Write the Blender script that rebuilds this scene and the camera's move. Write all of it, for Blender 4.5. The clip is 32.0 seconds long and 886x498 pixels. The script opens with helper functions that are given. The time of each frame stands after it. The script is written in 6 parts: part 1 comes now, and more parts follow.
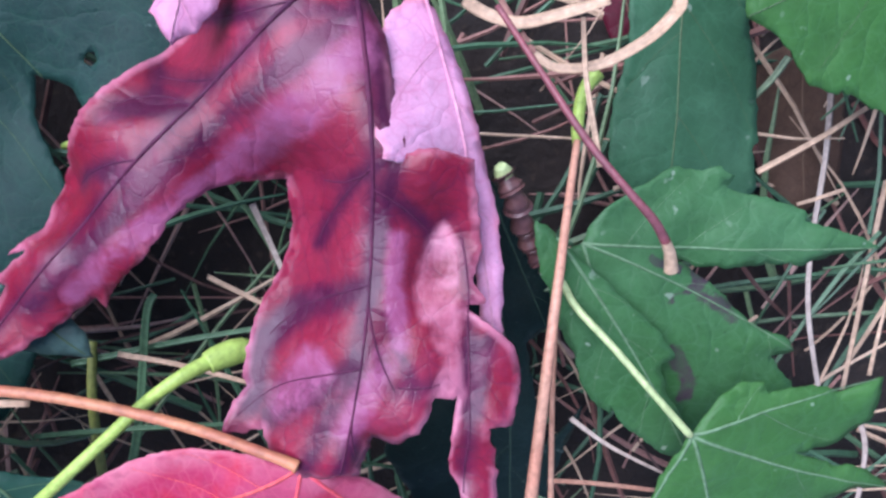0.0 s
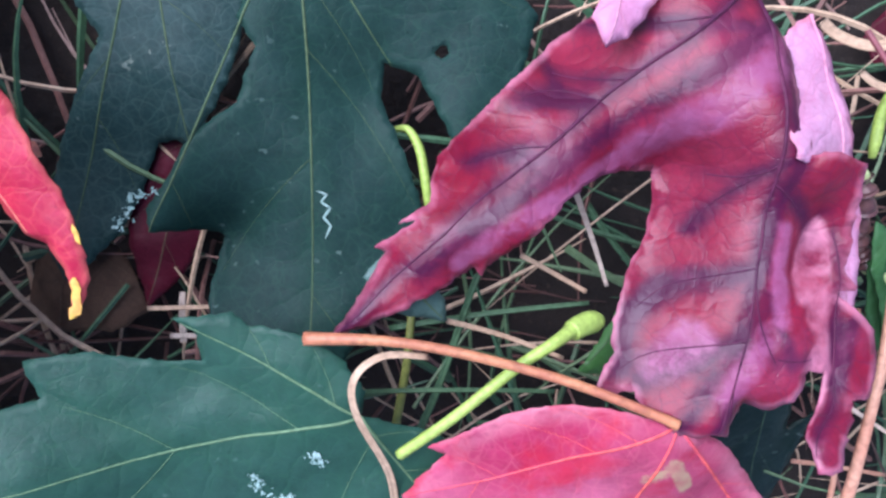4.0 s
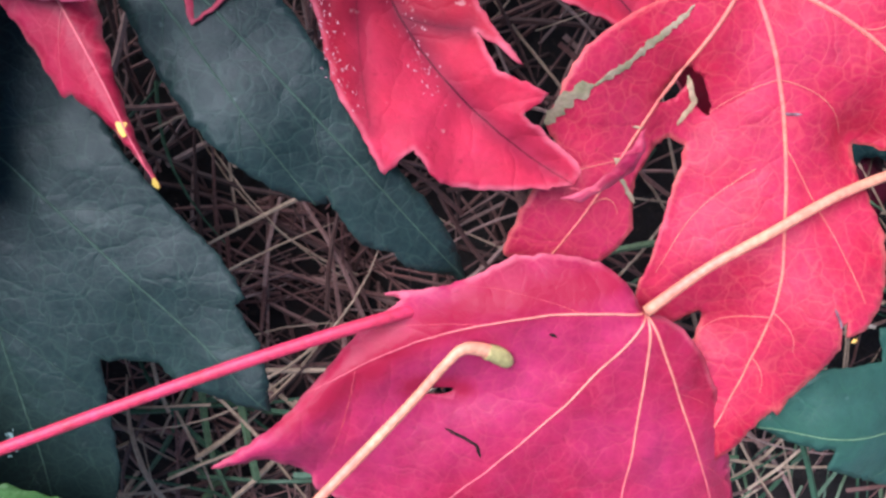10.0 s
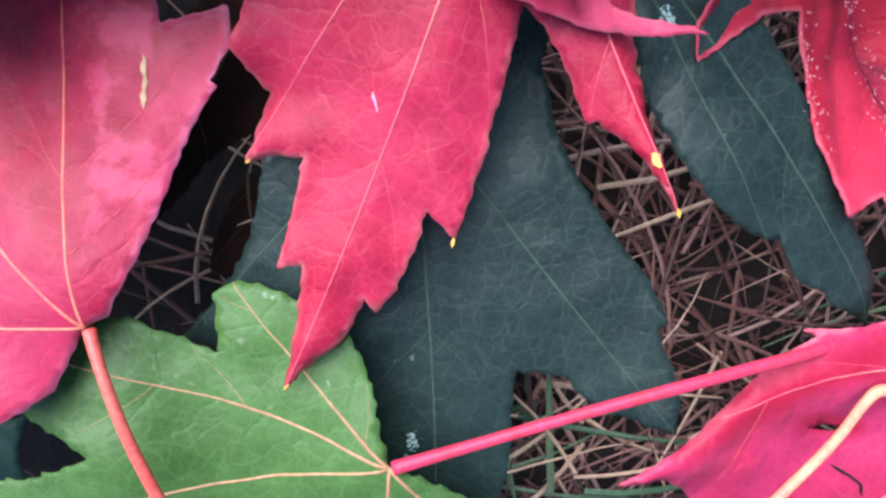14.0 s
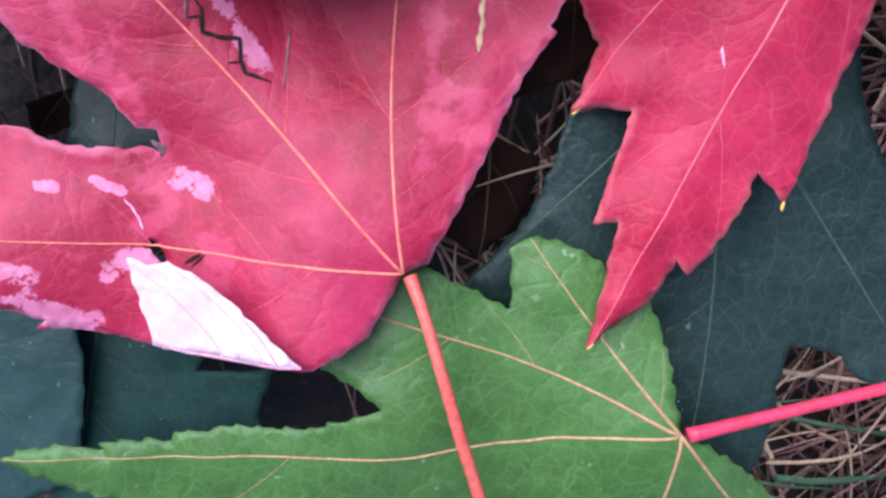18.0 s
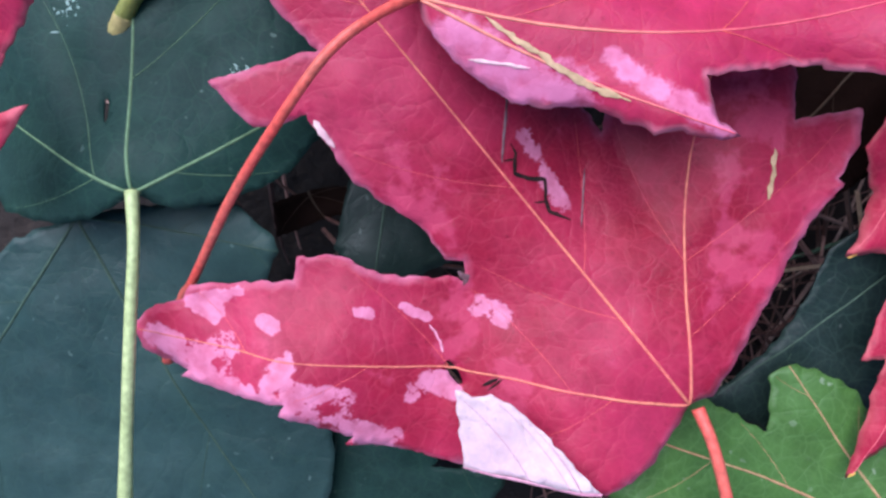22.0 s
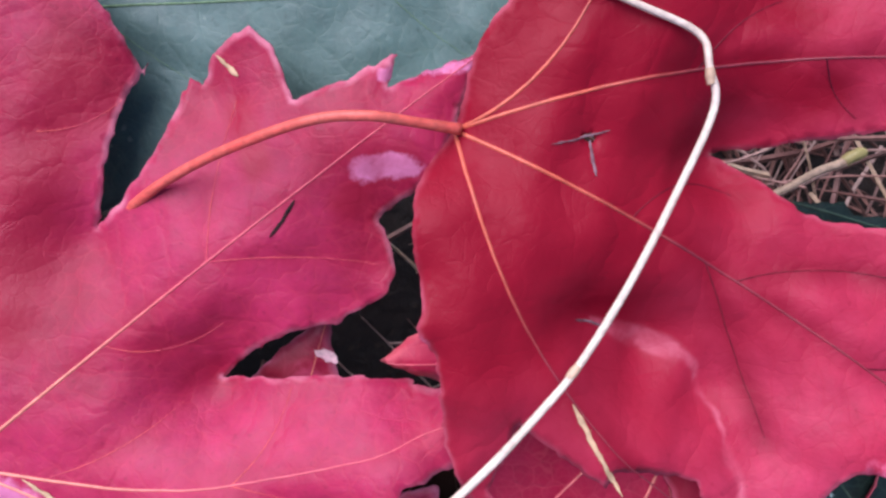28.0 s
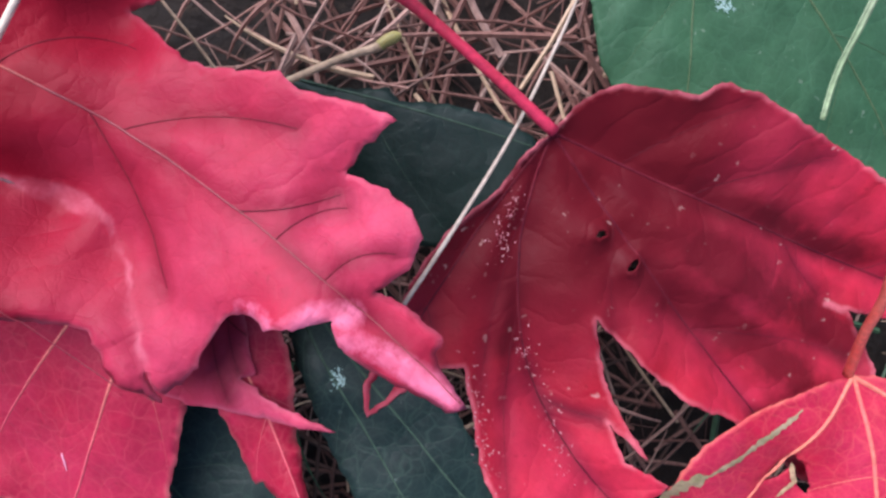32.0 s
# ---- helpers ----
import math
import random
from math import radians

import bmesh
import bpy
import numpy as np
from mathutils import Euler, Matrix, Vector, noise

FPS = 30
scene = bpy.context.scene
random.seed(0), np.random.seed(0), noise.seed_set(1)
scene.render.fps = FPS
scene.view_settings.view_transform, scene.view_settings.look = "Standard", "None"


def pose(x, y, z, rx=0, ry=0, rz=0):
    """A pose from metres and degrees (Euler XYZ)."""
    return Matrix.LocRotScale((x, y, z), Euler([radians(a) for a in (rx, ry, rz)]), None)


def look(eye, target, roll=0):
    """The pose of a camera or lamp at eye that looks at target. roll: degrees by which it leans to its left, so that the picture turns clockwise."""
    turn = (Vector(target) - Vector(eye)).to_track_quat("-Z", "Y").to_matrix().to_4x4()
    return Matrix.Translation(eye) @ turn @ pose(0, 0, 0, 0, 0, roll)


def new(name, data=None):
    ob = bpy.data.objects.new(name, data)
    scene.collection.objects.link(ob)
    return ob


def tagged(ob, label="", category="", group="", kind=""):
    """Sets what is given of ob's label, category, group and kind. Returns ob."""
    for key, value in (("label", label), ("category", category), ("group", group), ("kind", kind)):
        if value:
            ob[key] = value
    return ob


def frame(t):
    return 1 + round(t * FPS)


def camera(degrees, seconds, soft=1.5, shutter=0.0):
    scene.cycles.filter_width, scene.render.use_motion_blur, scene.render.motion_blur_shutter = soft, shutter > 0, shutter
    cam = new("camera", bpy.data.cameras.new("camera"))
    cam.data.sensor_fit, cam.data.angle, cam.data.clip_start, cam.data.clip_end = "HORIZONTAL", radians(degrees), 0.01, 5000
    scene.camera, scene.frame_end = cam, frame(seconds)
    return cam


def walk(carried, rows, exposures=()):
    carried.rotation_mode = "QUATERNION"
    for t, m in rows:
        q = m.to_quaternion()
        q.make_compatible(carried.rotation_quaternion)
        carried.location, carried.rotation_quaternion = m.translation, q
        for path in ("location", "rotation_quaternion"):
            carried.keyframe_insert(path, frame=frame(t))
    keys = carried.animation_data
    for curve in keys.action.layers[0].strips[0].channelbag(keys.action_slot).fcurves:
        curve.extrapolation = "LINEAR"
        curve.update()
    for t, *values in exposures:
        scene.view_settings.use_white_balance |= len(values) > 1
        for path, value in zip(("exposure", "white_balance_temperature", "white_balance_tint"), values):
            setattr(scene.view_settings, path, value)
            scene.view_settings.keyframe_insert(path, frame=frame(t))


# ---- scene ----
from mathutils.geometry import delaunay_2d_cdt

# ---------------------------------------------------------------- camera and walk
cam = camera(67.4, 32.0, soft=2.7)
EXPOSURES = [(0.0, 0.92, 5350.0, 14.0), (3.5, 1.0, 5400.0, 14.0), (8.0, 1.0, 5550.0, 12.0), (11.0, 1.2, 5600.0, 12.0), (14.0, 1.4, 5800.0, 12.0), (17.0, 1.2, 5600.0, 12.0), (20.0, 0.86, 5550.0, 12.0), (24.0, 0.74, 5650.0, 16.0), (28.0, 0.7, 5800.0, 20.0), (32.0, 0.88, 5950.0, 13.0)]
METRES, EYE, TILT, LEAN, TURN = 0.6, 0.147, -104.34, -7.0, 0.0
ROWS = [
    (0.0, 0.0, 0.0, 0.0, 0.0, 0.0, -0.0),
    (0.5, -0.0098, -0.0019, -0.0006, -0.17, 0.18, -0.34),
    (1.0, -0.0202, -0.0035, -0.0007, -0.26, 0.15, -0.67),
    (1.5, -0.0308, -0.0043, -0.0012, -0.33, 0.1, -0.95),
    (2.0, -0.0421, -0.006, -0.0022, -0.36, 0.16, -1.26),
    (2.5, -0.0552, -0.0089, -0.0032, -0.52, 0.19, -1.61),
    (3.0, -0.0697, -0.0124, -0.0049, -0.64, 0.25, -2.19),
    (3.5, -0.086, -0.0159, -0.0069, -0.8, 0.19, -2.79),
    (5.5, -0.1589, -0.0316, -0.0165, -0.88, 0.85, -5.21),
    (6.0, -0.1804, -0.0337, -0.0193, -1.34, 0.7, -5.76),
    (6.5, -0.2026, -0.036, -0.0234, -1.68, 0.74, -6.52),
    (7.0, -0.2239, -0.0396, -0.0289, -1.73, 1.07, -7.26),
    (7.5, -0.2466, -0.0424, -0.0342, -1.36, 1.21, -7.9),
    (8.0, -0.2701, -0.0451, -0.0396, -1.05, 1.47, -8.67),
    (8.5, -0.2945, -0.0459, -0.0438, -1.13, 1.51, -9.34),
    (9.0, -0.3182, -0.0468, -0.0482, -1.44, 1.75, -10.08),
    (9.5, -0.3399, -0.0483, -0.0513, -1.75, 1.7, -10.79),
    (10.0, -0.3619, -0.0502, -0.055, -2.13, 1.9, -11.47),
    (10.5, -0.3823, -0.0507, -0.0579, -2.0, 2.07, -12.04),
    (11.0, -0.4003, -0.0521, -0.0598, -1.75, 2.17, -12.65),
    (11.5, -0.4182, -0.0519, -0.0619, -1.54, 2.28, -13.25),
    (12.0, -0.4337, -0.0523, -0.0644, -1.46, 2.34, -13.96),
    (12.5, -0.449, -0.0526, -0.0675, -1.6, 2.46, -14.6),
    (13.0, -0.4621, -0.0521, -0.0712, -1.52, 2.5, -15.25),
    (13.5, -0.4743, -0.0524, -0.0746, -1.42, 2.29, -15.61),
    (14.0, -0.4841, -0.0528, -0.0792, -1.18, 2.21, -16.11),
    (14.5, -0.4936, -0.0513, -0.0845, -1.3, 2.26, -16.77),
    (16.5, -0.5328, -0.0513, -0.0986, -1.44, 2.5, -17.85),
    (17.0, -0.541, -0.0488, -0.1049, -1.75, 2.45, -18.1),
    (17.5, -0.5512, -0.048, -0.1106, -1.74, 2.25, -18.54),
    (18.0, -0.5627, -0.0461, -0.1155, -1.68, 2.14, -19.02),
    (18.5, -0.576, -0.0461, -0.1178, -1.57, 2.24, -19.52),
    (19.0, -0.5897, -0.0461, -0.1191, -1.94, 2.48, -19.8),
    (19.5, -0.6026, -0.0472, -0.1192, -1.9, 2.69, -20.2),
    (20.0, -0.6149, -0.0474, -0.1191, -2.05, 2.83, -20.48),
    (20.5, -0.6261, -0.0496, -0.1189, -2.09, 3.2, -20.75),
    (21.0, -0.6344, -0.052, -0.1174, -1.72, 3.25, -20.95),
    (21.5, -0.6409, -0.0532, -0.116, -1.48, 3.21, -21.03),
    (22.0, -0.6458, -0.0565, -0.1129, -1.35, 3.2, -21.07),
    (22.5, -0.651, -0.0602, -0.1072, -1.36, 3.27, -21.0),
    (23.0, -0.6534, -0.0634, -0.0995, -1.47, 3.45, -20.94),
    (23.5, -0.6549, -0.067, -0.0882, -1.69, 3.74, -20.69),
    (24.0, -0.6544, -0.0688, -0.0759, -1.75, 4.14, -20.48),
    (24.5, -0.6516, -0.0694, -0.0628, -1.95, 4.32, -20.27),
    (26.5, -0.612, -0.0769, -0.0117, -1.85, 5.54, -19.03),
    (27.0, -0.5973, -0.0784, -0.0, -1.41, 5.71, -18.58),
    (27.5, -0.5824, -0.0792, 0.0099, -0.77, 5.84, -18.32),
    (28.0, -0.5687, -0.0808, 0.02, -0.34, 5.56, -18.05),
    (28.5, -0.5539, -0.081, 0.0276, 0.12, 5.59, -17.81),
    (29.0, -0.5394, -0.0815, 0.035, -0.01, 5.44, -17.59),
    (29.5, -0.5227, -0.0811, 0.0402, -0.29, 5.72, -17.29),
    (30.0, -0.5036, -0.0808, 0.0442, -0.74, 5.94, -17.09),
    (30.5, -0.4822, -0.0806, 0.0463, -0.84, 5.99, -16.97),
    (31.0, -0.459, -0.08, 0.0443, -0.84, 6.13, -16.88),
    (31.5, -0.4387, -0.0804, 0.0384, -0.87, 6.05, -16.75),
    (32.0, -0.4214, -0.0792, 0.0283, -0.94, 5.86, -16.74),
]
walk(cam, [(t, pose(0, 0, EYE, TILT, LEAN, TURN) @ pose(METRES * x, METRES * y, METRES * z, 90 + pitch, roll, yaw)) for t, x, y, z, yaw, pitch, roll in ROWS], exposures=EXPOSURES)

# ---------------------------------------------------------------- sky and sun: open shade under a bright sky
world = bpy.data.worlds.new("open_sky")
scene.world = world
world.use_nodes = True
wn = world.node_tree.nodes
sky = wn.new("ShaderNodeTexSky")
sky.sky_type = "NISHITA"
sky.sun_disc = False
sky.sun_elevation = radians(47)
sky.sun_rotation = radians(310)
world.node_tree.links.new(sky.outputs[0], wn["Background"].inputs[0])
wn["Background"].inputs[1].default_value = 0.082
sun = new("sun", bpy.data.lights.new("sun", "SUN"))
sun.data.energy, sun.data.angle, sun.data.color = 3.6, radians(64), (1.0, 0.96, 0.95)
sun.matrix_world = look((-0.72, 0.60, 1.0), (0, 0, 0))


# ---------------------------------------------------------------- materials
def shader(name):
    m = bpy.data.materials.new(name)
    m.use_nodes = True
    nt = m.node_tree
    return m, nt, nt.nodes["Principled BSDF"], nt.nodes["Material Output"]


def node(nt, kind, **inputs):
    n = nt.nodes.new("ShaderNode" + kind)
    for k, v in inputs.items():
        key = k.replace("_", " ")
        n.inputs[key].default_value = v
    return n


def noise_at(nt, coord, scale, detail=4.0, rough=0.55):
    n = node(nt, "TexNoise", Scale=scale, Detail=detail, Roughness=rough)
    nt.links.new(coord, n.inputs["Vector"])
    return n.outputs["Fac"]


def ramp(nt, value, low, high, a=0.0, b=1.0):
    n = node(nt, "MapRange")
    for i, v in ((1, low), (2, high), (3, a), (4, b)):
        n.inputs[i].default_value = v
    nt.links.new(value, n.inputs[0])
    return n.outputs[0]


def mixed(nt, fac, a, b, mode="MIX"):
    n = nt.nodes.new("ShaderNodeMix")
    n.data_type, n.blend_type = "RGBA", mode
    for value, k in ((fac, 0), (a, 6), (b, 7)):
        if isinstance(value, (float, int)):
            n.inputs[k].default_value = value
        elif isinstance(value, tuple):
            n.inputs[k].default_value = (*value, 1)
        else:
            nt.links.new(value, n.inputs[k])
    return n.outputs[2]


def times(nt, a, b, how="MULTIPLY"):
    n = nt.nodes.new("ShaderNodeMath")
    n.operation, n.use_clamp = how, False
    for v, k in ((a, 0), (b, 1)):
        if isinstance(v, (float, int)):
            n.inputs[k].default_value = v
        else:
            nt.links.new(v, n.inputs[k])
    return n.outputs[0]


def leaf_material(name, base, alt, net, net_amount=0.35, near_vein=None, near_amount=0.0, rim=None, rim_amount=0.0, rim_wide=0.004,
                  near_wide=0.0052, core=None, core_amount=0.0, core_from=0.3, core_to=0.85, shade=None, shade_amount=0.8, stain_hard=1.0, stain=(0.66, 0.24, 0.36), spot=None, spot_amount=0.0, spot_at=0.62, spot_soft=0.05, speck=None, speck_amount=0.0, rough=0.45, relief=0.06, buckle=1.0, seed=0.0, through_light=0.15, gloss=0.15, pinna=0.22, quilt=0.5, pitch=0.0040):
    m, nt, p, out = shader(name)
    tc = nt.nodes.new("ShaderNodeTexCoord")
    mp = node(nt, "Mapping", Location=(seed, seed * 0.7, seed * 0.3))
    nt.links.new(tc.outputs["Object"], mp.inputs[0])
    co = mp.outputs[0]
    big = ramp(nt, noise_at(nt, co, 38, 3), 0.32, 0.68)
    c = mixed(nt, big, base, alt)
    mottle = ramp(nt, noise_at(nt, co, 200, 7, 0.72), 0.32, 0.72, 0.80, 1.16)
    freckle = ramp(nt, noise_at(nt, co, 900, 2, 0.5), 0.66, 0.72, 1.0, 0.80)
    mottle = times(nt, mottle, freckle)
    c = mixed(nt, 1.0, c, mottle, "MULTIPLY")
    warp = nt.nodes.new("ShaderNodeMix")
    warp.data_type = "VECTOR"
    warp.inputs[0].default_value = 0.004
    nt.links.new(co, warp.inputs[4])
    wob = node(nt, "TexNoise", Scale=150.0)
    nt.links.new(co, wob.inputs["Vector"])
    nt.links.new(wob.outputs["Color"], warp.inputs[5])
    cells = node(nt, "TexVoronoi", Scale=250.0)
    cells.feature = "DISTANCE_TO_EDGE"
    nt.links.new(warp.outputs[1], cells.inputs["Vector"])
    fine = node(nt, "TexVoronoi", Scale=620.0)
    fine.feature = "DISTANCE_TO_EDGE"
    nt.links.new(warp.outputs[1], fine.inputs["Vector"])
    lines = ramp(nt, cells.outputs["Distance"], 0.008, 0.045, 1.0, 0.0)
    thin = ramp(nt, fine.outputs["Distance"], 0.02, 0.12, 0.45, 0.0)
    web = times(nt, lines, thin, "MAXIMUM")
    c = mixed(nt, times(nt, web, net_amount), c, net)
    # side veins that leave each midrib at even steps and slant towards the lobe's tip
    read = {}
    for key in ("run", "aside", "clear"):
        a = node(nt, "Attribute")
        a.attribute_name = key
        read[key] = a.outputs["Fac"]
    sway = ramp(nt, noise_at(nt, co, 75, 3), 0.25, 0.75, -0.0035, 0.0035)
    step = times(nt, times(nt, times(nt, read["run"], times(nt, read["aside"], -0.62), "ADD"), sway, "ADD"), 1 / pitch)
    saw_tooth = times(nt, step, 1.0, "PINGPONG")
    open_side = times(nt, read["clear"], ramp(nt, read["aside"], 0.0005, 0.024, 1.0, 0.25))
    branch = times(nt, ramp(nt, saw_tooth, 0.045, 0.008, 0.0, 1.0), open_side)
    c = mixed(nt, times(nt, branch, pinna), c, net)
    dent = times(nt, ramp(nt, saw_tooth, 0.42, 0.0, 0.0, 1.0), read["clear"])
    vein = node(nt, "Attribute")
    vein.attribute_name = "vein"
    edge = node(nt, "Attribute")
    edge.attribute_name = "rim"
    if near_vein:
        wide = ramp(nt, noise_at(nt, co, 55, 3), 0.3, 0.7, 0.35, 1.0)
        d = times(nt, ramp(nt, vein.outputs["Fac"], 0.0002, near_wide, 1.0, 0.0), wide)
        c = mixed(nt, times(nt, d, near_amount), c, near_vein)
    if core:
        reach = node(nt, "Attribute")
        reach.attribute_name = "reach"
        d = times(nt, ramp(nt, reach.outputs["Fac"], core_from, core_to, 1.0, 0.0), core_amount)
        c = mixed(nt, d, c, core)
    # dark pigment bands, and on some leaves shade painted into the colour
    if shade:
        darkened = node(nt, "Attribute")
        darkened.attribute_name = "shade"
        ragged = times(nt, darkened.outputs["Fac"], ramp(nt, noise_at(nt, co, 110, 5, 0.7), 0.3, 0.7, 0.55, 1.4))
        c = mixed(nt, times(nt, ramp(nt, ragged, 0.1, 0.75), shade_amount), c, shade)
    if rim:
        wave = ramp(nt, noise_at(nt, co, 90, 4), 0.42, 0.6)
        d = times(nt, ramp(nt, edge.outputs["Fac"], rim_wide * 0.4, rim_wide, 1.0, 0.0), wave)
        c = mixed(nt, times(nt, d, rim_amount), c, rim)
        hard = times(nt, ramp(nt, edge.outputs["Fac"], 0.0, 0.0006, 1.0, 0.0), ramp(nt, noise_at(nt, co, 260, 3), 0.4, 0.65, 0.05, 0.5))
        c = mixed(nt, hard, c, rim)
    if spot:
        s = ramp(nt, noise_at(nt, co, 62, 5, 0.6), spot_at, spot_at + spot_soft)
        c = mixed(nt, times(nt, s, spot_amount), c, spot)
    if speck:
        s = ramp(nt, noise_at(nt, co, 420, 2, 0.5), 0.69, 0.73)
        s = times(nt, s, ramp(nt, noise_at(nt, co, 70, 2), 0.45, 0.6))
        c = mixed(nt, times(nt, s, speck_amount), c, speck)
    # true stains, and on the crimson and purple leaves painted sheen
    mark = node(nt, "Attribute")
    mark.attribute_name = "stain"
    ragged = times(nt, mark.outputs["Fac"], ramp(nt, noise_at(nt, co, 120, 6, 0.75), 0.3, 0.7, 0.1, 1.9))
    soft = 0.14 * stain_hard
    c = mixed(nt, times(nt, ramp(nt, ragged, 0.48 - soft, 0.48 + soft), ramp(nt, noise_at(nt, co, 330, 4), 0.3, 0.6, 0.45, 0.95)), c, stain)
    nt.links.new(c, p.inputs["Base Color"])
    nt.links.new(ramp(nt, noise_at(nt, co, 180, 3), 0.3, 0.7, rough - 0.08, rough + 0.1), p.inputs["Roughness"])
    p.inputs["Specular IOR Level"].default_value = gloss
    bump = node(nt, "Bump", Strength=0.5, Distance=0.0004)
    tex = nt.nodes.new("ShaderNodeMath")
    tex.operation = "SUBTRACT"
    puff = times(nt, ramp(nt, cells.outputs["Distance"], 0.0, 0.3), relief)
    crinkle = nt.nodes.new("ShaderNodeMath")
    crinkle.operation = "ADD"
    nt.links.new(puff, crinkle.inputs[0])
    nt.links.new(noise_at(nt, co, 330, 6, 0.65), crinkle.inputs[1])
    swell = times(nt, noise_at(nt, co, 85, 3, 0.5), buckle)
    nt.links.new(times(nt, crinkle.outputs[0], swell, "ADD"), tex.inputs[0])
    nt.links.new(times(nt, times(nt, web, 0.12), times(nt, times(nt, dent, dent), quilt), "ADD"), tex.inputs[1])
    nt.links.new(tex.outputs[0], bump.inputs["Height"])
    nt.links.new(bump.outputs[0], p.inputs["Normal"])
    if through_light:
        tr = nt.nodes.new("ShaderNodeBsdfTranslucent")
        nt.links.new(c, tr.inputs[0])
        mx = nt.nodes.new("ShaderNodeMixShader")
        mx.inputs[0].default_value = through_light
        nt.links.new(p.outputs[0], mx.inputs[1])
        nt.links.new(tr.outputs[0], mx.inputs[2])
        nt.links.new(mx.outputs[0], out.inputs[0])
    return m


def stem_material(name, base, alt, rough=0.45, scale=120.0, per_island=None):
    m, nt, p, out = shader(name)
    tc = nt.nodes.new("ShaderNodeTexCoord")
    co = tc.outputs["Object"]
    c = mixed(nt, ramp(nt, noise_at(nt, co, scale, 4), 0.35, 0.65), base, alt)
    if per_island:
        geo = nt.nodes.new("ShaderNodeNewGeometry")
        r = nt.nodes.new("ShaderNodeValToRGB")
        r.color_ramp.interpolation = "LINEAR"
        for i, (at, col) in enumerate(per_island):
            e = r.color_ramp.elements[i] if i < 2 else r.color_ramp.elements.new(at)
            e.position, e.color = at, (*col, 1)
        nt.links.new(geo.outputs["Random Per Island"], r.inputs[0])
        c = mixed(nt, 0.8, c, r.outputs[0])
    c = mixed(nt, 1.0, c, ramp(nt, noise_at(nt, co, 900, 3), 0.3, 0.7, 0.75, 1.2), "MULTIPLY")
    nt.links.new(c, p.inputs["Base Color"])
    p.inputs["Roughness"].default_value = rough
    p.inputs["Specular IOR Level"].default_value = 0.1 if name.startswith(("vein", "scar")) else 0.35
    bump = node(nt, "Bump", Strength=0.3, Distance=0.0003)
    nt.links.new(noise_at(nt, co, 700, 4), bump.inputs["Height"])
    nt.links.new(bump.outputs[0], p.inputs["Normal"])
    return m


red_bright = leaf_material("red_bright", (0.410, 0.008, 0.030), (0.471, 0.023, 0.074), (0.70, 0.13, 0.11), 0.26, (0.62, 0.04, 0.07), 0.3, (0.72, 0.2, 0.14), 0.3, 0.0012, buckle=1.8, gloss=0.24, rough=0.44, seed=1, quilt=0.4)
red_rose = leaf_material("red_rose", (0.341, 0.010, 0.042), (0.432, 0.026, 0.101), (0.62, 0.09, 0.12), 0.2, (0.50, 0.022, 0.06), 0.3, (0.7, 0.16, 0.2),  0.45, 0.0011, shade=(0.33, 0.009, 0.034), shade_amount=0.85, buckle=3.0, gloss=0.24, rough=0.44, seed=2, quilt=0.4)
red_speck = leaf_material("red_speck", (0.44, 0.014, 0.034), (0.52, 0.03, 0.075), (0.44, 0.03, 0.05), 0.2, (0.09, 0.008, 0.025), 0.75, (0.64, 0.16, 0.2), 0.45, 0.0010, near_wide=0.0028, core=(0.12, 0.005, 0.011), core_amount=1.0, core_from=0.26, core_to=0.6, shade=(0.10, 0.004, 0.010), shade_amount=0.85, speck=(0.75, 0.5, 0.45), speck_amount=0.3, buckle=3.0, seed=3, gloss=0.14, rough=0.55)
red_pink = leaf_material("red_pink", (0.318, 0.006, 0.030), (0.422, 0.021, 0.066), (0.62, 0.10, 0.12), 0.2, (0.45, 0.02, 0.06), 0.3, (0.68, 0.2, 0.2), 0.3, 0.0012, buckle=1.8, gloss=0.24, rough=0.44, seed=4, quilt=0.35)
red_blotch = leaf_material("red_blotch", (0.269, 0.007, 0.028), (0.425, 0.028, 0.084), (0.54, 0.06, 0.11), 0.22, None, 0, (0.70, 0.26, 0.40), 0.25, 0.0016, stain=(0.66, 0.22, 0.36), stain_hard=0.35, spot=(0.56, 0.07, 0.15), spot_amount=0.5, spot_at=0.56, spot_soft=0.05, buckle=2.0, gloss=0.24, rough=0.44, seed=5, quilt=0.3)
# its stain colour also paints a bright sheen along the lower lobes
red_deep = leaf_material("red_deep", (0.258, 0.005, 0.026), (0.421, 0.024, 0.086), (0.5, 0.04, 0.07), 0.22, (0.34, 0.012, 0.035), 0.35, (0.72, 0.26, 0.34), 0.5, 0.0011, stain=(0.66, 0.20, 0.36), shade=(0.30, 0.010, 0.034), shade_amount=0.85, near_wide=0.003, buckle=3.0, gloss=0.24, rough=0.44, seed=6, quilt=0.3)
# dark core and paler lobes put valley shade and highlights into the colour
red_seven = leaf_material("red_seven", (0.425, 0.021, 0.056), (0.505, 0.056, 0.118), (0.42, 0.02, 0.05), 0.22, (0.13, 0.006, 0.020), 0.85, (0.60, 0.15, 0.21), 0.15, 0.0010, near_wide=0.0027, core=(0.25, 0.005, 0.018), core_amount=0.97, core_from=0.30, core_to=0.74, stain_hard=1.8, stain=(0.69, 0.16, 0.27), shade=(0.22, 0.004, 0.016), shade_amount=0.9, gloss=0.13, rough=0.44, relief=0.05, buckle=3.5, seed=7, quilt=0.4)
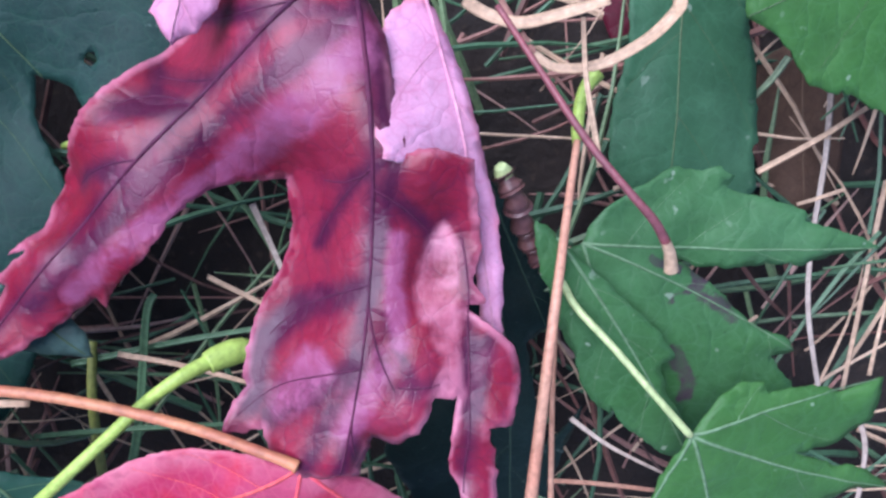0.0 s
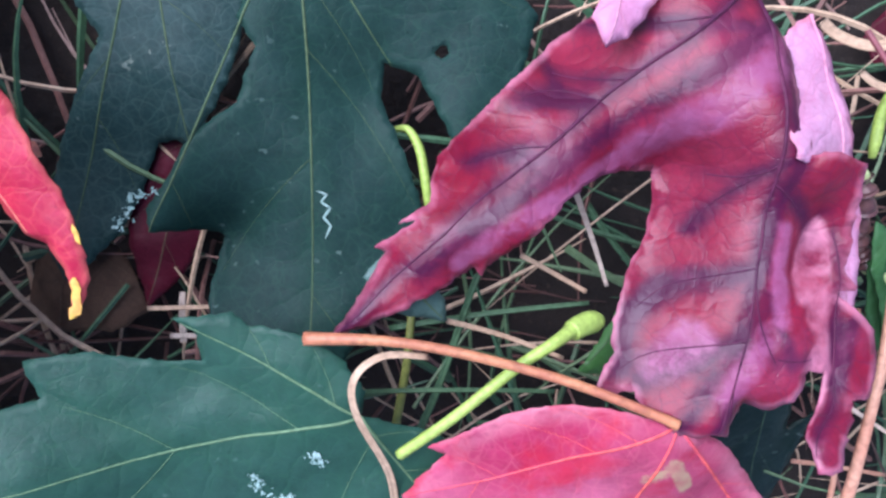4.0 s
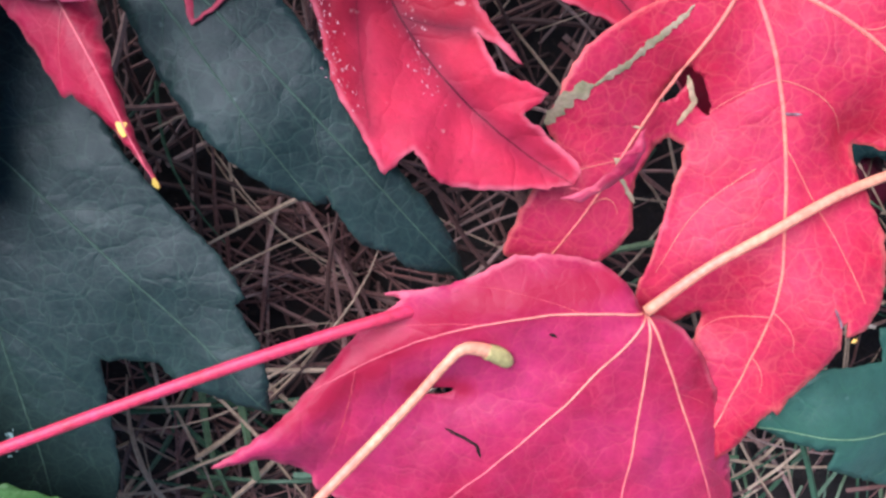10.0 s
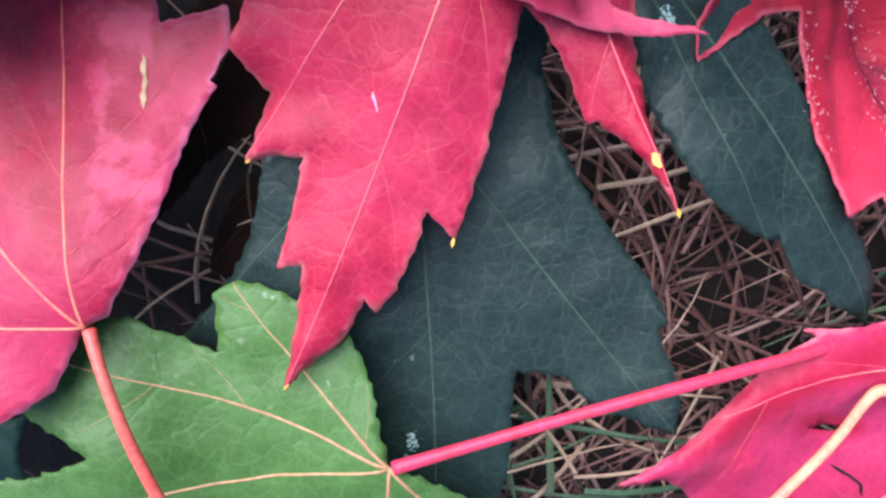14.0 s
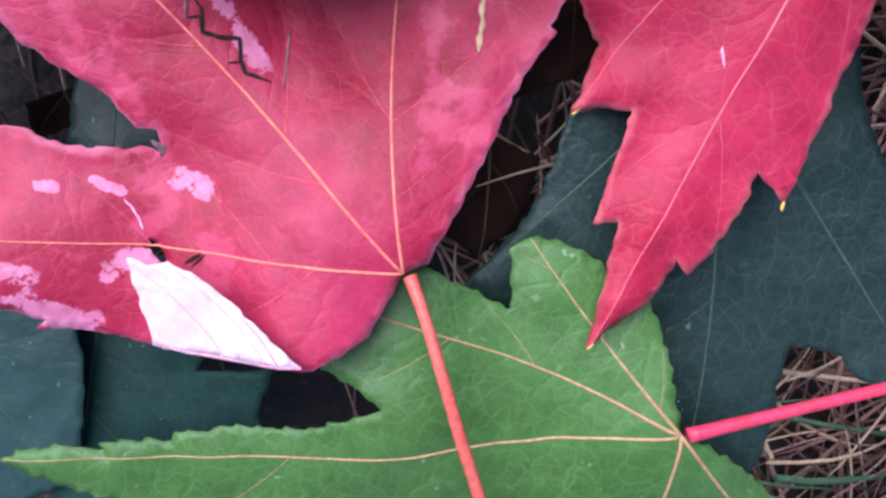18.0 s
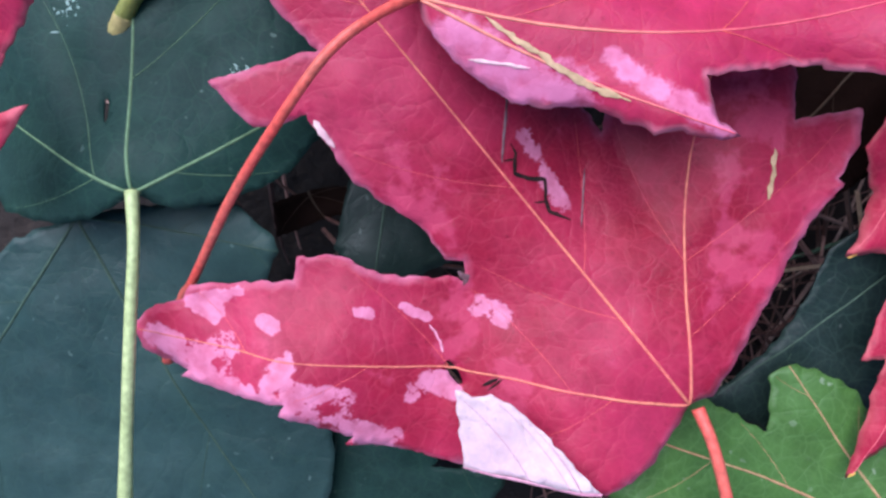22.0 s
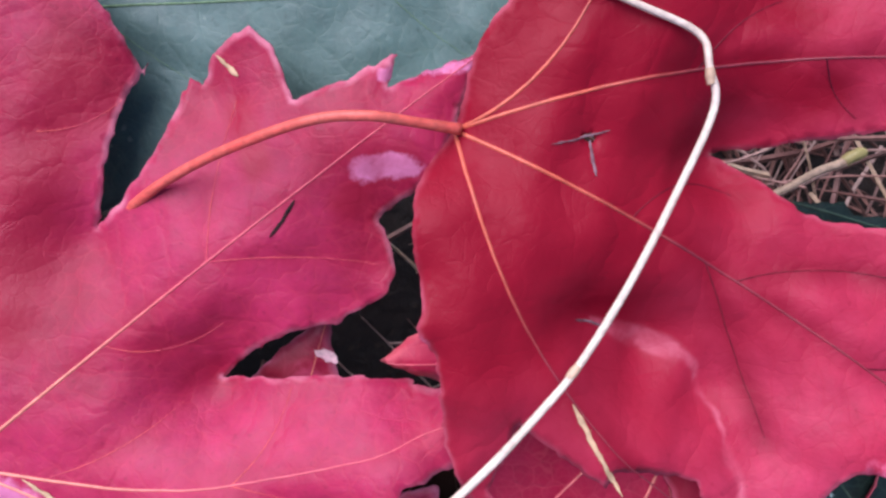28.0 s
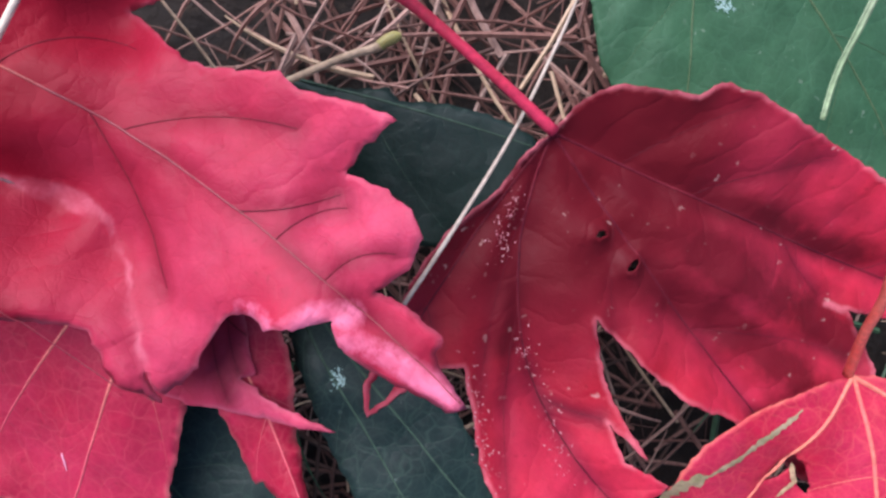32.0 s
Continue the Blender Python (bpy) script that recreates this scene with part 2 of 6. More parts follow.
# the soft lilac stain colour carries painted sheen along with pale pigment
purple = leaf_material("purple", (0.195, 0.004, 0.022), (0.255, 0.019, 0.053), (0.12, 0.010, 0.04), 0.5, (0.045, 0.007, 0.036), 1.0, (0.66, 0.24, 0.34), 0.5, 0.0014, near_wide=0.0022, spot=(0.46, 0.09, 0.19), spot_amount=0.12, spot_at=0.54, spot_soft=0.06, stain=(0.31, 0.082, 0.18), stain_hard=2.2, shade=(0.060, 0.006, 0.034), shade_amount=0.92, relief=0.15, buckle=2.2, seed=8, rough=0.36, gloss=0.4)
pink_back = leaf_material("pink_back", (0.74, 0.42, 0.57), (0.64, 0.30, 0.48), (0.5, 0.14, 0.26), 0.35, (0.46, 0.12, 0.22), 0.5, (0.6, 0.16, 0.18), 0.3, 0.001, seed=9)
white_back = leaf_material("white_back", (0.72, 0.48, 0.55), (0.76, 0.60, 0.63), (0.7, 0.4, 0.45), 0.2, None, 0, seed=10)
pink_leaf = leaf_material("pink_leaf", (0.36, 0.03, 0.09), (0.52, 0.13, 0.22), (0.6, 0.15, 0.2), 0.3, (0.35, 0.02, 0.06), 0.4, (0.66, 0.26, 0.32), 0.4, 0.004, spot=(0.46, 0.012, 0.035), spot_amount=0.65, spot_at=0.5, spot_soft=0.12, stain=(0.45, 0.30, 0.18), buckle=3.0, seed=11)
green_dark = leaf_material("green_dark", (0.014, 0.036, 0.032), (0.023, 0.05, 0.044), (0.04, 0.10, 0.065), 0.22, (0.024, 0.07, 0.045), 0.3, speck=(0.30, 0.42, 0.37), speck_amount=0.25, buckle=1.6, seed=12, rough=0.38, gloss=0.08, quilt=0.3)
green_bluish = leaf_material("green_bluish", (0.025, 0.054, 0.052), (0.037, 0.071, 0.067), (0.05, 0.10, 0.075), 0.22, (0.04, 0.085, 0.07), 0.3, speck=(0.30, 0.42, 0.37), speck_amount=0.25, buckle=1.6, seed=25, rough=0.4, gloss=0.22, quilt=0.3)
green_forest = leaf_material("green_forest", (0.028, 0.076, 0.055), (0.04, 0.094, 0.07), (0.04, 0.12, 0.065), 0.25, (0.03, 0.10, 0.05), 0.3, speck=(0.30, 0.42, 0.37), speck_amount=0.25, buckle=1.6, seed=22, rough=0.4, gloss=0.2, quilt=0.35)
# two near-black greens: shade from the leaves above is put into the base colour
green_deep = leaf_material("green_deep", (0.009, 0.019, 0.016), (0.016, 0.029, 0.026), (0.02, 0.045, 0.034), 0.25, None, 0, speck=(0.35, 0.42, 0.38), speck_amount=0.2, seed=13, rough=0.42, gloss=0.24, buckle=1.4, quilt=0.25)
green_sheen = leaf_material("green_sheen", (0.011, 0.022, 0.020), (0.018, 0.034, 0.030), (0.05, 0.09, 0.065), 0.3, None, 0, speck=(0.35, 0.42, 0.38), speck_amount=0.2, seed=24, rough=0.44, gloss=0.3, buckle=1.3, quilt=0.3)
green_grey = leaf_material("green_grey", (0.10, 0.165, 0.145), (0.065, 0.12, 0.105), (0.13, 0.19, 0.15), 0.3, speck=(0.5, 0.55, 0.45), speck_amount=0.3, seed=14, rough=0.42, gloss=0.35, quilt=0.4)
green_slate = leaf_material("green_slate", (0.03, 0.062, 0.06), (0.02, 0.046, 0.044), (0.08, 0.13, 0.11), 0.3, speck=(0.5, 0.55, 0.45), speck_amount=0.3, seed=21, rough=0.42, gloss=0.12, quilt=0.4)
green_light = leaf_material("green_light", (0.046, 0.108, 0.02), (0.062, 0.134, 0.029), (0.13, 0.25, 0.08), 0.3, (0.09, 0.20, 0.05), 0.3, speck=(0.45, 0.5, 0.4), speck_amount=0.3, buckle=2.5, seed=15, gloss=0.32, rough=0.42, quilt=0.4)
green_mid = leaf_material("green_mid", (0.042, 0.118, 0.034), (0.062, 0.15, 0.06), (0.09, 0.19, 0.09), 0.3, (0.07, 0.15, 0.06), 0.3, stain=(0.060, 0.035, 0.050), speck=(0.5, 0.55, 0.45), speck_amount=0.35, buckle=3.0, seed=16, gloss=0.25, rough=0.42)
green_mid_clean = leaf_material("green_mid_clean", (0.04, 0.12, 0.024), (0.058, 0.15, 0.038), (0.08, 0.19, 0.07), 0.3, (0.08, 0.17, 0.05), 0.3, speck=(0.45, 0.55, 0.42), speck_amount=0.35, buckle=3.0, seed=17, gloss=0.25, rough=0.42)
green_dull = leaf_material("green_dull", (0.034, 0.092, 0.044), (0.052, 0.120, 0.064), (0.07, 0.16, 0.09), 0.25, (0.05, 0.13, 0.06), 0.3, speck=(0.5, 0.55, 0.45), speck_amount=0.25, stain=(0.045, 0.035, 0.03), seed=20, quilt=0.4)
brown_dead = leaf_material("brown_dead", (0.07, 0.04, 0.028), (0.12, 0.07, 0.045), (0.05, 0.03, 0.02), 0.4, stain=(0.5, 0.42, 0.35), seed=18, rough=0.7, through_light=0.05)
# far darker copy of brown_dead: gloom beneath the leaves put into the colour
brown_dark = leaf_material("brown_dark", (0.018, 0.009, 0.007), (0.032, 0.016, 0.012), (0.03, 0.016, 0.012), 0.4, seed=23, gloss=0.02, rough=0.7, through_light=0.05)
maroon = leaf_material("maroon", (0.10, 0.008, 0.022), (0.06, 0.006, 0.015), (0.12, 0.015, 0.03), 0.3, seed=19)

scar_tan = stem_material("scar_tan", (0.40, 0.27, 0.15), (0.50, 0.33, 0.20), 0.7, 400)
scar_fleck = stem_material("scar_fleck", (0.45, 0.14, 0.18), (0.56, 0.27, 0.29), 0.6, 300)
scar_olive = stem_material("scar_olive", (0.20, 0.17, 0.09), (0.32, 0.23, 0.15), 0.7, 260)
scar_grey = stem_material("scar_grey", (0.12, 0.05, 0.06), (0.26, 0.15, 0.17), 0.7, 400)
scar_black = stem_material("scar_black", (0.012, 0.008, 0.008), (0.03, 0.015, 0.015), 0.8, 400)
scar_pale = stem_material("scar_pale", (0.62, 0.22, 0.34), (0.70, 0.32, 0.42), 0.5, 300)
scar_white = stem_material("scar_white", (0.66, 0.36, 0.42), (0.70, 0.48, 0.48), 0.5, 300)
scar_yellow = stem_material("scar_yellow", (0.70, 0.48, 0.08), (0.72, 0.36, 0.10), 0.5, 300)
chalk = stem_material("chalk", (0.34, 0.46, 0.42), (0.22, 0.34, 0.30), 0.8, 500)
vein_gold = stem_material("vein_gold", (0.62, 0.20, 0.13), (0.60, 0.13, 0.12))
vein_rose = stem_material("vein_rose", (0.64, 0.11, 0.09), (0.60, 0.08, 0.12))
vein_deep = stem_material("vein_deep", (0.06, 0.006, 0.014), (0.15, 0.014, 0.024), scale=60)
def fading_vein(name, near, far, reach):
    """A rib that is bright where it leaves the stalk and sinks into the leaf's dark colour further out."""
    m, nt, p, out = shader(name)
    tc = nt.nodes.new("ShaderNodeTexCoord")
    size = nt.nodes.new("ShaderNodeVectorMath")
    size.operation = "LENGTH"
    nt.links.new(tc.outputs["Object"], size.inputs[0])
    c = mixed(nt, ramp(nt, size.outputs["Value"], reach * 0.45, reach), near, far)
    c = mixed(nt, 1.0, c, ramp(nt, noise_at(nt, tc.outputs["Object"], 600, 3), 0.3, 0.7, 0.75, 1.2), "MULTIPLY")
    nt.links.new(c, p.inputs["Base Color"])
    p.inputs["Roughness"].default_value = 0.5
    return m


vein_ember = fading_vein("vein_ember", (0.54, 0.10, 0.055), (0.20, 0.018, 0.03), 0.036)
vein_flush = fading_vein("vein_flush", (0.66, 0.20, 0.14), (0.58, 0.08, 0.11), 0.045)
vein_dark = stem_material("vein_dark", (0.06, 0.015, 0.04), (0.10, 0.02, 0.05))
vein_green = stem_material("vein_green", (0.070, 0.11, 0.055), (0.085, 0.12, 0.06))
# dimmer vein green, with the shade over those leaves put into it
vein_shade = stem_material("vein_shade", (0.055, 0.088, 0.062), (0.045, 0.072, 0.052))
vein_lime = stem_material("vein_lime", (0.14, 0.22, 0.12), (0.12, 0.19, 0.10))
vein_copper = stem_material("vein_copper", (0.40, 0.26, 0.13), (0.36, 0.17, 0.10))
vein_pale = stem_material("vein_pale", (0.55, 0.27, 0.35), (0.5, 0.2, 0.3))
vein_brown = stem_material("vein_brown", (0.10, 0.06, 0.04), (0.14, 0.09, 0.06))
stem_red = stem_material("stem_red", (0.60, 0.035, 0.09), (0.50, 0.03, 0.06))
stem_orange = stem_material("stem_orange", (0.60, 0.075, 0.06), (0.55, 0.115, 0.085))
stem_peach = stem_material("stem_peach", (0.72, 0.30, 0.17), (0.66, 0.20, 0.13))
stem_brown = stem_material("stem_brown", (0.50, 0.21, 0.10), (0.36, 0.12, 0.07))
stem_lime = stem_material("stem_lime", (0.36, 0.46, 0.10), (0.30, 0.40, 0.07))
stem_pale_green = stem_material("stem_pale_green", (0.42, 0.48, 0.22), (0.34, 0.40, 0.17))
stem_mauve = stem_material("stem_mauve", (0.14, 0.05, 0.06), (0.24, 0.07, 0.08))
stem_olive = stem_material("stem_olive", (0.24, 0.25, 0.06), (0.16, 0.17, 0.04))
stem_knob = stem_material("stem_knob", (0.42, 0.33, 0.13), (0.32, 0.28, 0.09))
twig_bark = stem_material("twig_bark", (0.07, 0.03, 0.035), (0.12, 0.055, 0.05), 0.35, 300)
straw_tan = stem_material("straw_tan", (0.54, 0.37, 0.25), (0.43, 0.28, 0.18), 0.5)
straw_white = stem_material("straw_white", (0.52, 0.42, 0.35), (0.42, 0.32, 0.26), 0.5)
straw_bright = stem_material("straw_bright", (0.68, 0.56, 0.46), (0.56, 0.43, 0.34), 0.5)
straw_rust = stem_material("straw_rust", (0.44, 0.20, 0.13), (0.50, 0.27, 0.18), 0.5)
grass_blade_green = stem_material("grass_blade_green", (0.24, 0.32, 0.17), (0.34, 0.40, 0.24), 0.5)
thatch_dry = stem_material("thatch_dry", (0.22, 0.10, 0.075), (0.36, 0.22, 0.18), 0.6, per_island=[(0.0, (0.03, 0.012, 0.010)), (1.0, (0.46, 0.31, 0.26)), (0.45, (0.14, 0.050, 0.040)), (0.8, (0.36, 0.18, 0.145))])
thatch_green = stem_material("thatch_green", (0.05, 0.12, 0.07), (0.08, 0.16, 0.08), 0.45, per_island=[(0.0, (0.040, 0.085, 0.040)), (1.0, (0.17, 0.22, 0.10)), (0.5, (0.06, 0.12, 0.06))])


def soil_material():
    m, nt, p, out = shader("dark_soil")
    tc = nt.nodes.new("ShaderNodeTexCoord")
    co = tc.outputs["Object"]
    c = mixed(nt, ramp(nt, noise_at(nt, co, 60, 6), 0.3, 0.7), (0.010, 0.006, 0.005), (0.025, 0.015, 0.011))
    c = mixed(nt, ramp(nt, noise_at(nt, co, 400, 3), 0.6, 0.7), c, (0.04, 0.025, 0.016))
    nt.links.new(c, p.inputs["Base Color"])
    p.inputs["Roughness"].default_value = 0.9
    bump = node(nt, "Bump", Strength=0.8, Distance=0.002)
    nt.links.new(noise_at(nt, co, 300, 6), bump.inputs["Height"])
    nt.links.new(bump.outputs[0], p.inputs["Normal"])
    return m


soil = soil_material()


# ---------------------------------------------------------------- builders
def rise(x, y):
    """Height of the soil: nearly level, with soft hummocks, higher on the side where the walk begins."""
    n = noise.noise(Vector((x * 14, y * 14, 3.0))) * 0.004 + noise.noise(Vector((x * 60, y * 60, 7.0))) * 0.0015
    return n - 0.014 + 0.016 * min(1.0, max(0.0, (x + 0.02) / 0.08))


def mesh_object(name, verts, faces, material, smooth=True):
    me = bpy.data.meshes.new(name)
    me.from_pydata([tuple(v) for v in verts], [], faces)
    if smooth:
        me.polygons.foreach_set("use_smooth", [True] * len(me.polygons))
    me.materials.append(material)
    return new(name, me)


def part(name, verts, faces, material, parent, label="", smooth=True):
    ob = mesh_object(name, verts, faces, material, smooth)
    ob.parent = parent
    return tagged(ob, label) if label else ob


def lobe(angle, length, up, one_side, other_side, sinus=None, rib=None):
    """One lobe: the way and length (mm) of its midrib, how far its tip rises (mm), the teeth and bays along its two margins as shares
    of its length (along, across, and where it is lifted the rise in mm), the sinus that parts it from the next lobe, and where its midrib bends."""
    a, n = radians(angle), length / 1000
    u, v = Vector((math.cos(a), math.sin(a))), Vector((-math.sin(a), math.cos(a)))
    spot = lambda p: (u * p[0] + v * p[1]) * n
    lifts = [(spot(p), p[2] / 1000) for p in one_side + other_side if len(p) > 2]
    return dict(lifts=lifts, rib=spot(rib) if rib else None, tip=u * n, up=up / 1000, one=[spot(p) for p in one_side], other=[spot(p) for p in other_side],
                sinus=spot(sinus) if sinus else None, dip=sinus[2] / 1000 if sinus else 0.0, u=u, v=v, n=n)


def smooth_ring(points, step, wob, seed, saw=0.0):
    """A closed margin through the points: soft where it bends gently, sharp at teeth and bays."""
    n, out = len(points), []
    for i in range(n):
        p0, p1, p2, p3 = points[i - 1], points[i], points[(i + 1) % n], points[(i + 2) % n]
        d = p2 - p1
        size = d.length
        if size < 1e-5:
            continue

        def slope(a, b, c):
            e, f = b - a, c - b
            if e.length < 1e-6 or f.length < 1e-6 or e.angle(f) > 0.5:
                return None
            return (e.normalized() + f.normalized()).normalized() * size
        m1, m2 = slope(p0, p1, p2), slope(p1, p2, p3)
        m1, m2 = m1 or d, m2 or d
        k = max(1, int(size / step))
        for j in range(k):
            t = j / k
            h = p1 * (2 * t**3 - 3 * t * t + 1) + m1 * (t**3 - 2 * t * t + t) + p2 * (3 * t * t - 2 * t**3) + m2 * (t**3 - t * t)
            if j:
                q = h * 420
                h = h + Vector((noise.noise(Vector((q.x, q.y, seed))) + 0.5 * noise.noise(Vector((q.x * 3, q.y * 3, seed))), noise.noise(Vector((q.x, q.y, seed + 9))) + 0.5 * noise.noise(Vector((q.x * 3, q.y * 3, seed + 9))))) * wob
            out.append(h)
    if saw:
        # fine teeth that lean along the margin
        turn = sum(a.x * c.y - c.x * a.y for a, c in zip(out, out[1:]))
        run, cut = 0.0, []
        for a, c in zip(out, out[1:] + out[:1]):
            d = c - a
            pace = run / 0.0042 + 0.6 * noise.noise(Vector((run * 90, seed, 0)))
            tall = saw * max(0.0, 0.6 + noise.noise(Vector((math.floor(pace) * 1.7, seed, 5.0))))
            side = Vector((d.y, -d.x)) * (1 if turn > 0 else -1)
            cut.append(a + (side.normalized() * (tall * (pace % 1.0) ** 2) if d.length > 1e-7 else side))
            run += d.length
        out = cut
    return out


def inside(ring, pts):
    """Which of the points lie inside the ring."""
    x, y = pts[:, 0], pts[:, 1]
    hit = np.zeros(len(pts), bool)
    a = np.array(ring)
    b = np.roll(a, -1, axis=0)
    for (x1, y1), (x2, y2) in zip(a, b):
        if y1 == y2:
            continue
        cross = ((y1 > y) != (y2 > y)) & (x < (x2 - x1) * (y - y1) / (y2 - y1) + x1)
        hit ^= cross
    return hit


def away(pts, segs):
    """The distance from each point to the nearest segment."""
    best = np.full(len(pts), 1.0)
    for a, b in segs:
        a, b = np.array(a), np.array(b)
        d = b - a
        t = np.clip(((pts - a) @ d) / max(d @ d, 1e-12), 0, 1)
        best = np.minimum(best, np.hypot(*(pts - a - t[:, None] * d).T))
    return best


def beside(pts, lines):
    """For each point, how far along and how far from the nearest midrib it lies, and how clear of the next midrib's half of the blade."""
    best, second, run = np.full(len(pts), 9.0), np.full(len(pts), 9.0), np.zeros(len(pts))
    for line in lines:
        near, at, gone = np.full(len(pts), 9.0), np.zeros(len(pts)), 0.0
        for a, b in zip(line, line[1:]):
            o, d = np.array(a), np.array(b - a)
            size = max(math.hypot(*d), 1e-9)
            t = np.clip(((pts - o) @ d) / size**2, 0, 1)
            gap = np.hypot(*(pts - o - t[:, None] * d).T)
            hit = gap < near
            near[hit], at[hit] = gap[hit], gone + t[hit] * size
            gone += size
        first = near < best
        second = np.where(first, best, np.minimum(second, near))
        run, best = np.where(first, at, run), np.minimum(best, near)
    return run, best, np.clip((second - best) / 0.004, 0, 1)


def bezier2(a, b, bend, k=14):
    d = b - a
    mid = (a + b) / 2 + Vector((-d.y, d.x)) * bend
    return [a * (1 - t) ** 2 + mid * 2 * t * (1 - t) + b * t * t for t in (i / k for i in range(k + 1))]


def evened(line, step):
    """The same line with points at even steps."""
    out = [line[0]]
    for a, c in zip(line, line[1:]):
        k = max(1, round((c - a).length / step))
        out += [a + (c - a) * ((i + 1) / k) for i in range(k)]
    return out


def ribbon(line, height, w0, w1, proud):
    """A tapered rib, half round, along a line that lies on a surface."""
    verts, faces = [], []
    n = len(line)
    for i, p in enumerate(line):
        d = (line[min(i + 1, n - 1)] - line[max(i - 1, 0)])
        d = d.normalized() if d.length > 1e-9 else Vector((1, 0))
        s = Vector((-d.y, d.x))
        w = (w0 + (w1 - w0) * i / (n - 1)) / 2
        for off, up in ((-1, -0.4), (-0.6, 0.7), (0, 1.0), (0.6, 0.7), (1, -0.4)):
            q = p + s * (w * off)
            verts.append((q.x, q.y, height(p.x, p.y) + proud + up * w * 0.55))
    for i in range(n - 1):
        for j in range(4):
            a = i * 5 + j
            faces.append((a, a + 1, a + 6, a + 5))
    return verts, faces


def tube(points, radii, sides=10, closed_ends=True, ridges=0.0):
    """A round stem through the points, with smooth bends."""
    pts = [Vector(p) for p in points]
    dense, rad = [], []
    n = len(pts)
    for i in range(n - 1):
        p0, p1, p2, p3 = pts[max(i - 1, 0)], pts[i], pts[i + 1], pts[min(i + 2, n - 1)]
        for j in range(6):
            t = j / 6
            dense.append(0.5 * ((2 * p1) + (p2 - p0) * t + (2 * p0 - 5 * p1 + 4 * p2 - p3) * t * t + (3 * p1 - p0 - 3 * p2 + p3) * t**3))
            rad.append(radii[i] + (radii[i + 1] - radii[i]) * t)
    dense.append(pts[-1])
    rad.append(radii[-1])
    verts, faces = [], []
    up = Vector((0.13, 0.21, 1)).normalized()
    m = len(dense)
    for i, p in enumerate(dense):
        d = (dense[min(i + 1, m - 1)] - dense[max(i - 1, 0)]).normalized()
        s = d.cross(up).normalized()
        w = s.cross(d)
        for k in range(sides):
            a = 2 * math.pi * k / sides
            r = rad[i] * (1 + ridges * math.sin(3 * a + i * 0.2) + 0.03 * noise.noise(p * 90))
            verts.append(tuple(p + s * (math.cos(a) * r) + w * (math.sin(a) * r)))
    for i in range(m - 1):
        for k in range(sides):
            a, b = i * sides + k, i * sides + (k + 1) % sides
            faces.append((a, b, b + sides, a + sides))
    if closed_ends:
        faces.append(tuple(reversed(range(sides))))
        faces.append(tuple(range((m - 1) * sides, m * sides)))
    return verts, faces


def local(points, origin):
    o = Vector(origin)
    return [tuple(Vector(p) - o) for p in points]


def maple_leaf(spot, lobes, material, veins, label, stalk=None, stalk_mat=None, stalk_r=(0.0009, 0.0011), seed=1, wave=0.0014, crease=0.0007,
               step=0.0013, thick=0.00030, vein_w=0.72, ridge=0.0015, side_veins=None, category="leaf", group="fallen maple leaves", flaps=(), keep_veins=True, name="maple_leaf", holes=(), stains=(), shades=(), sides=None, mute=(), curl=0.0004, saw=0.00045):
    """A fallen leaf: a blade with the given lobes that spring from one spot, a rib in every lobe, and a stalk."""
    base = new(name)
    base.location = spot
    tagged(base, label, category, group)
    blade = blade_part("blade", base, lobes, material, veins, seed, wave, crease, step, thick, vein_w, keep_veins, holes=holes, stains=stains, ridge=ridge, side_veins=side_veins, shades=shades, sides=sides, mute=mute, curl=curl, saw=saw)
    for flap in flaps:
        kind, where, flap_lobes, flap_mat, flap_vein, flap_label = flap
        shift = Vector(where) - Vector(spot)
        blade_part(kind, base, flap_lobes, flap_mat, flap_vein, seed + 5, 0.0006, 0.0004, step, thick, 0.7, True, shift, flap_label)
    if stalk:
        r0, r1 = stalk_r
        k = len(stalk)
        radii = [r0 + (r1 - r0) * i / (k - 1) for i in range(k)]
        radii[0] *= 1.25
        radii[-1] *= 1.35
        v, f = tube(stalk, radii)
        part("stalk", local(v, spot), f, stalk_mat, base)
    return base


surface = {}


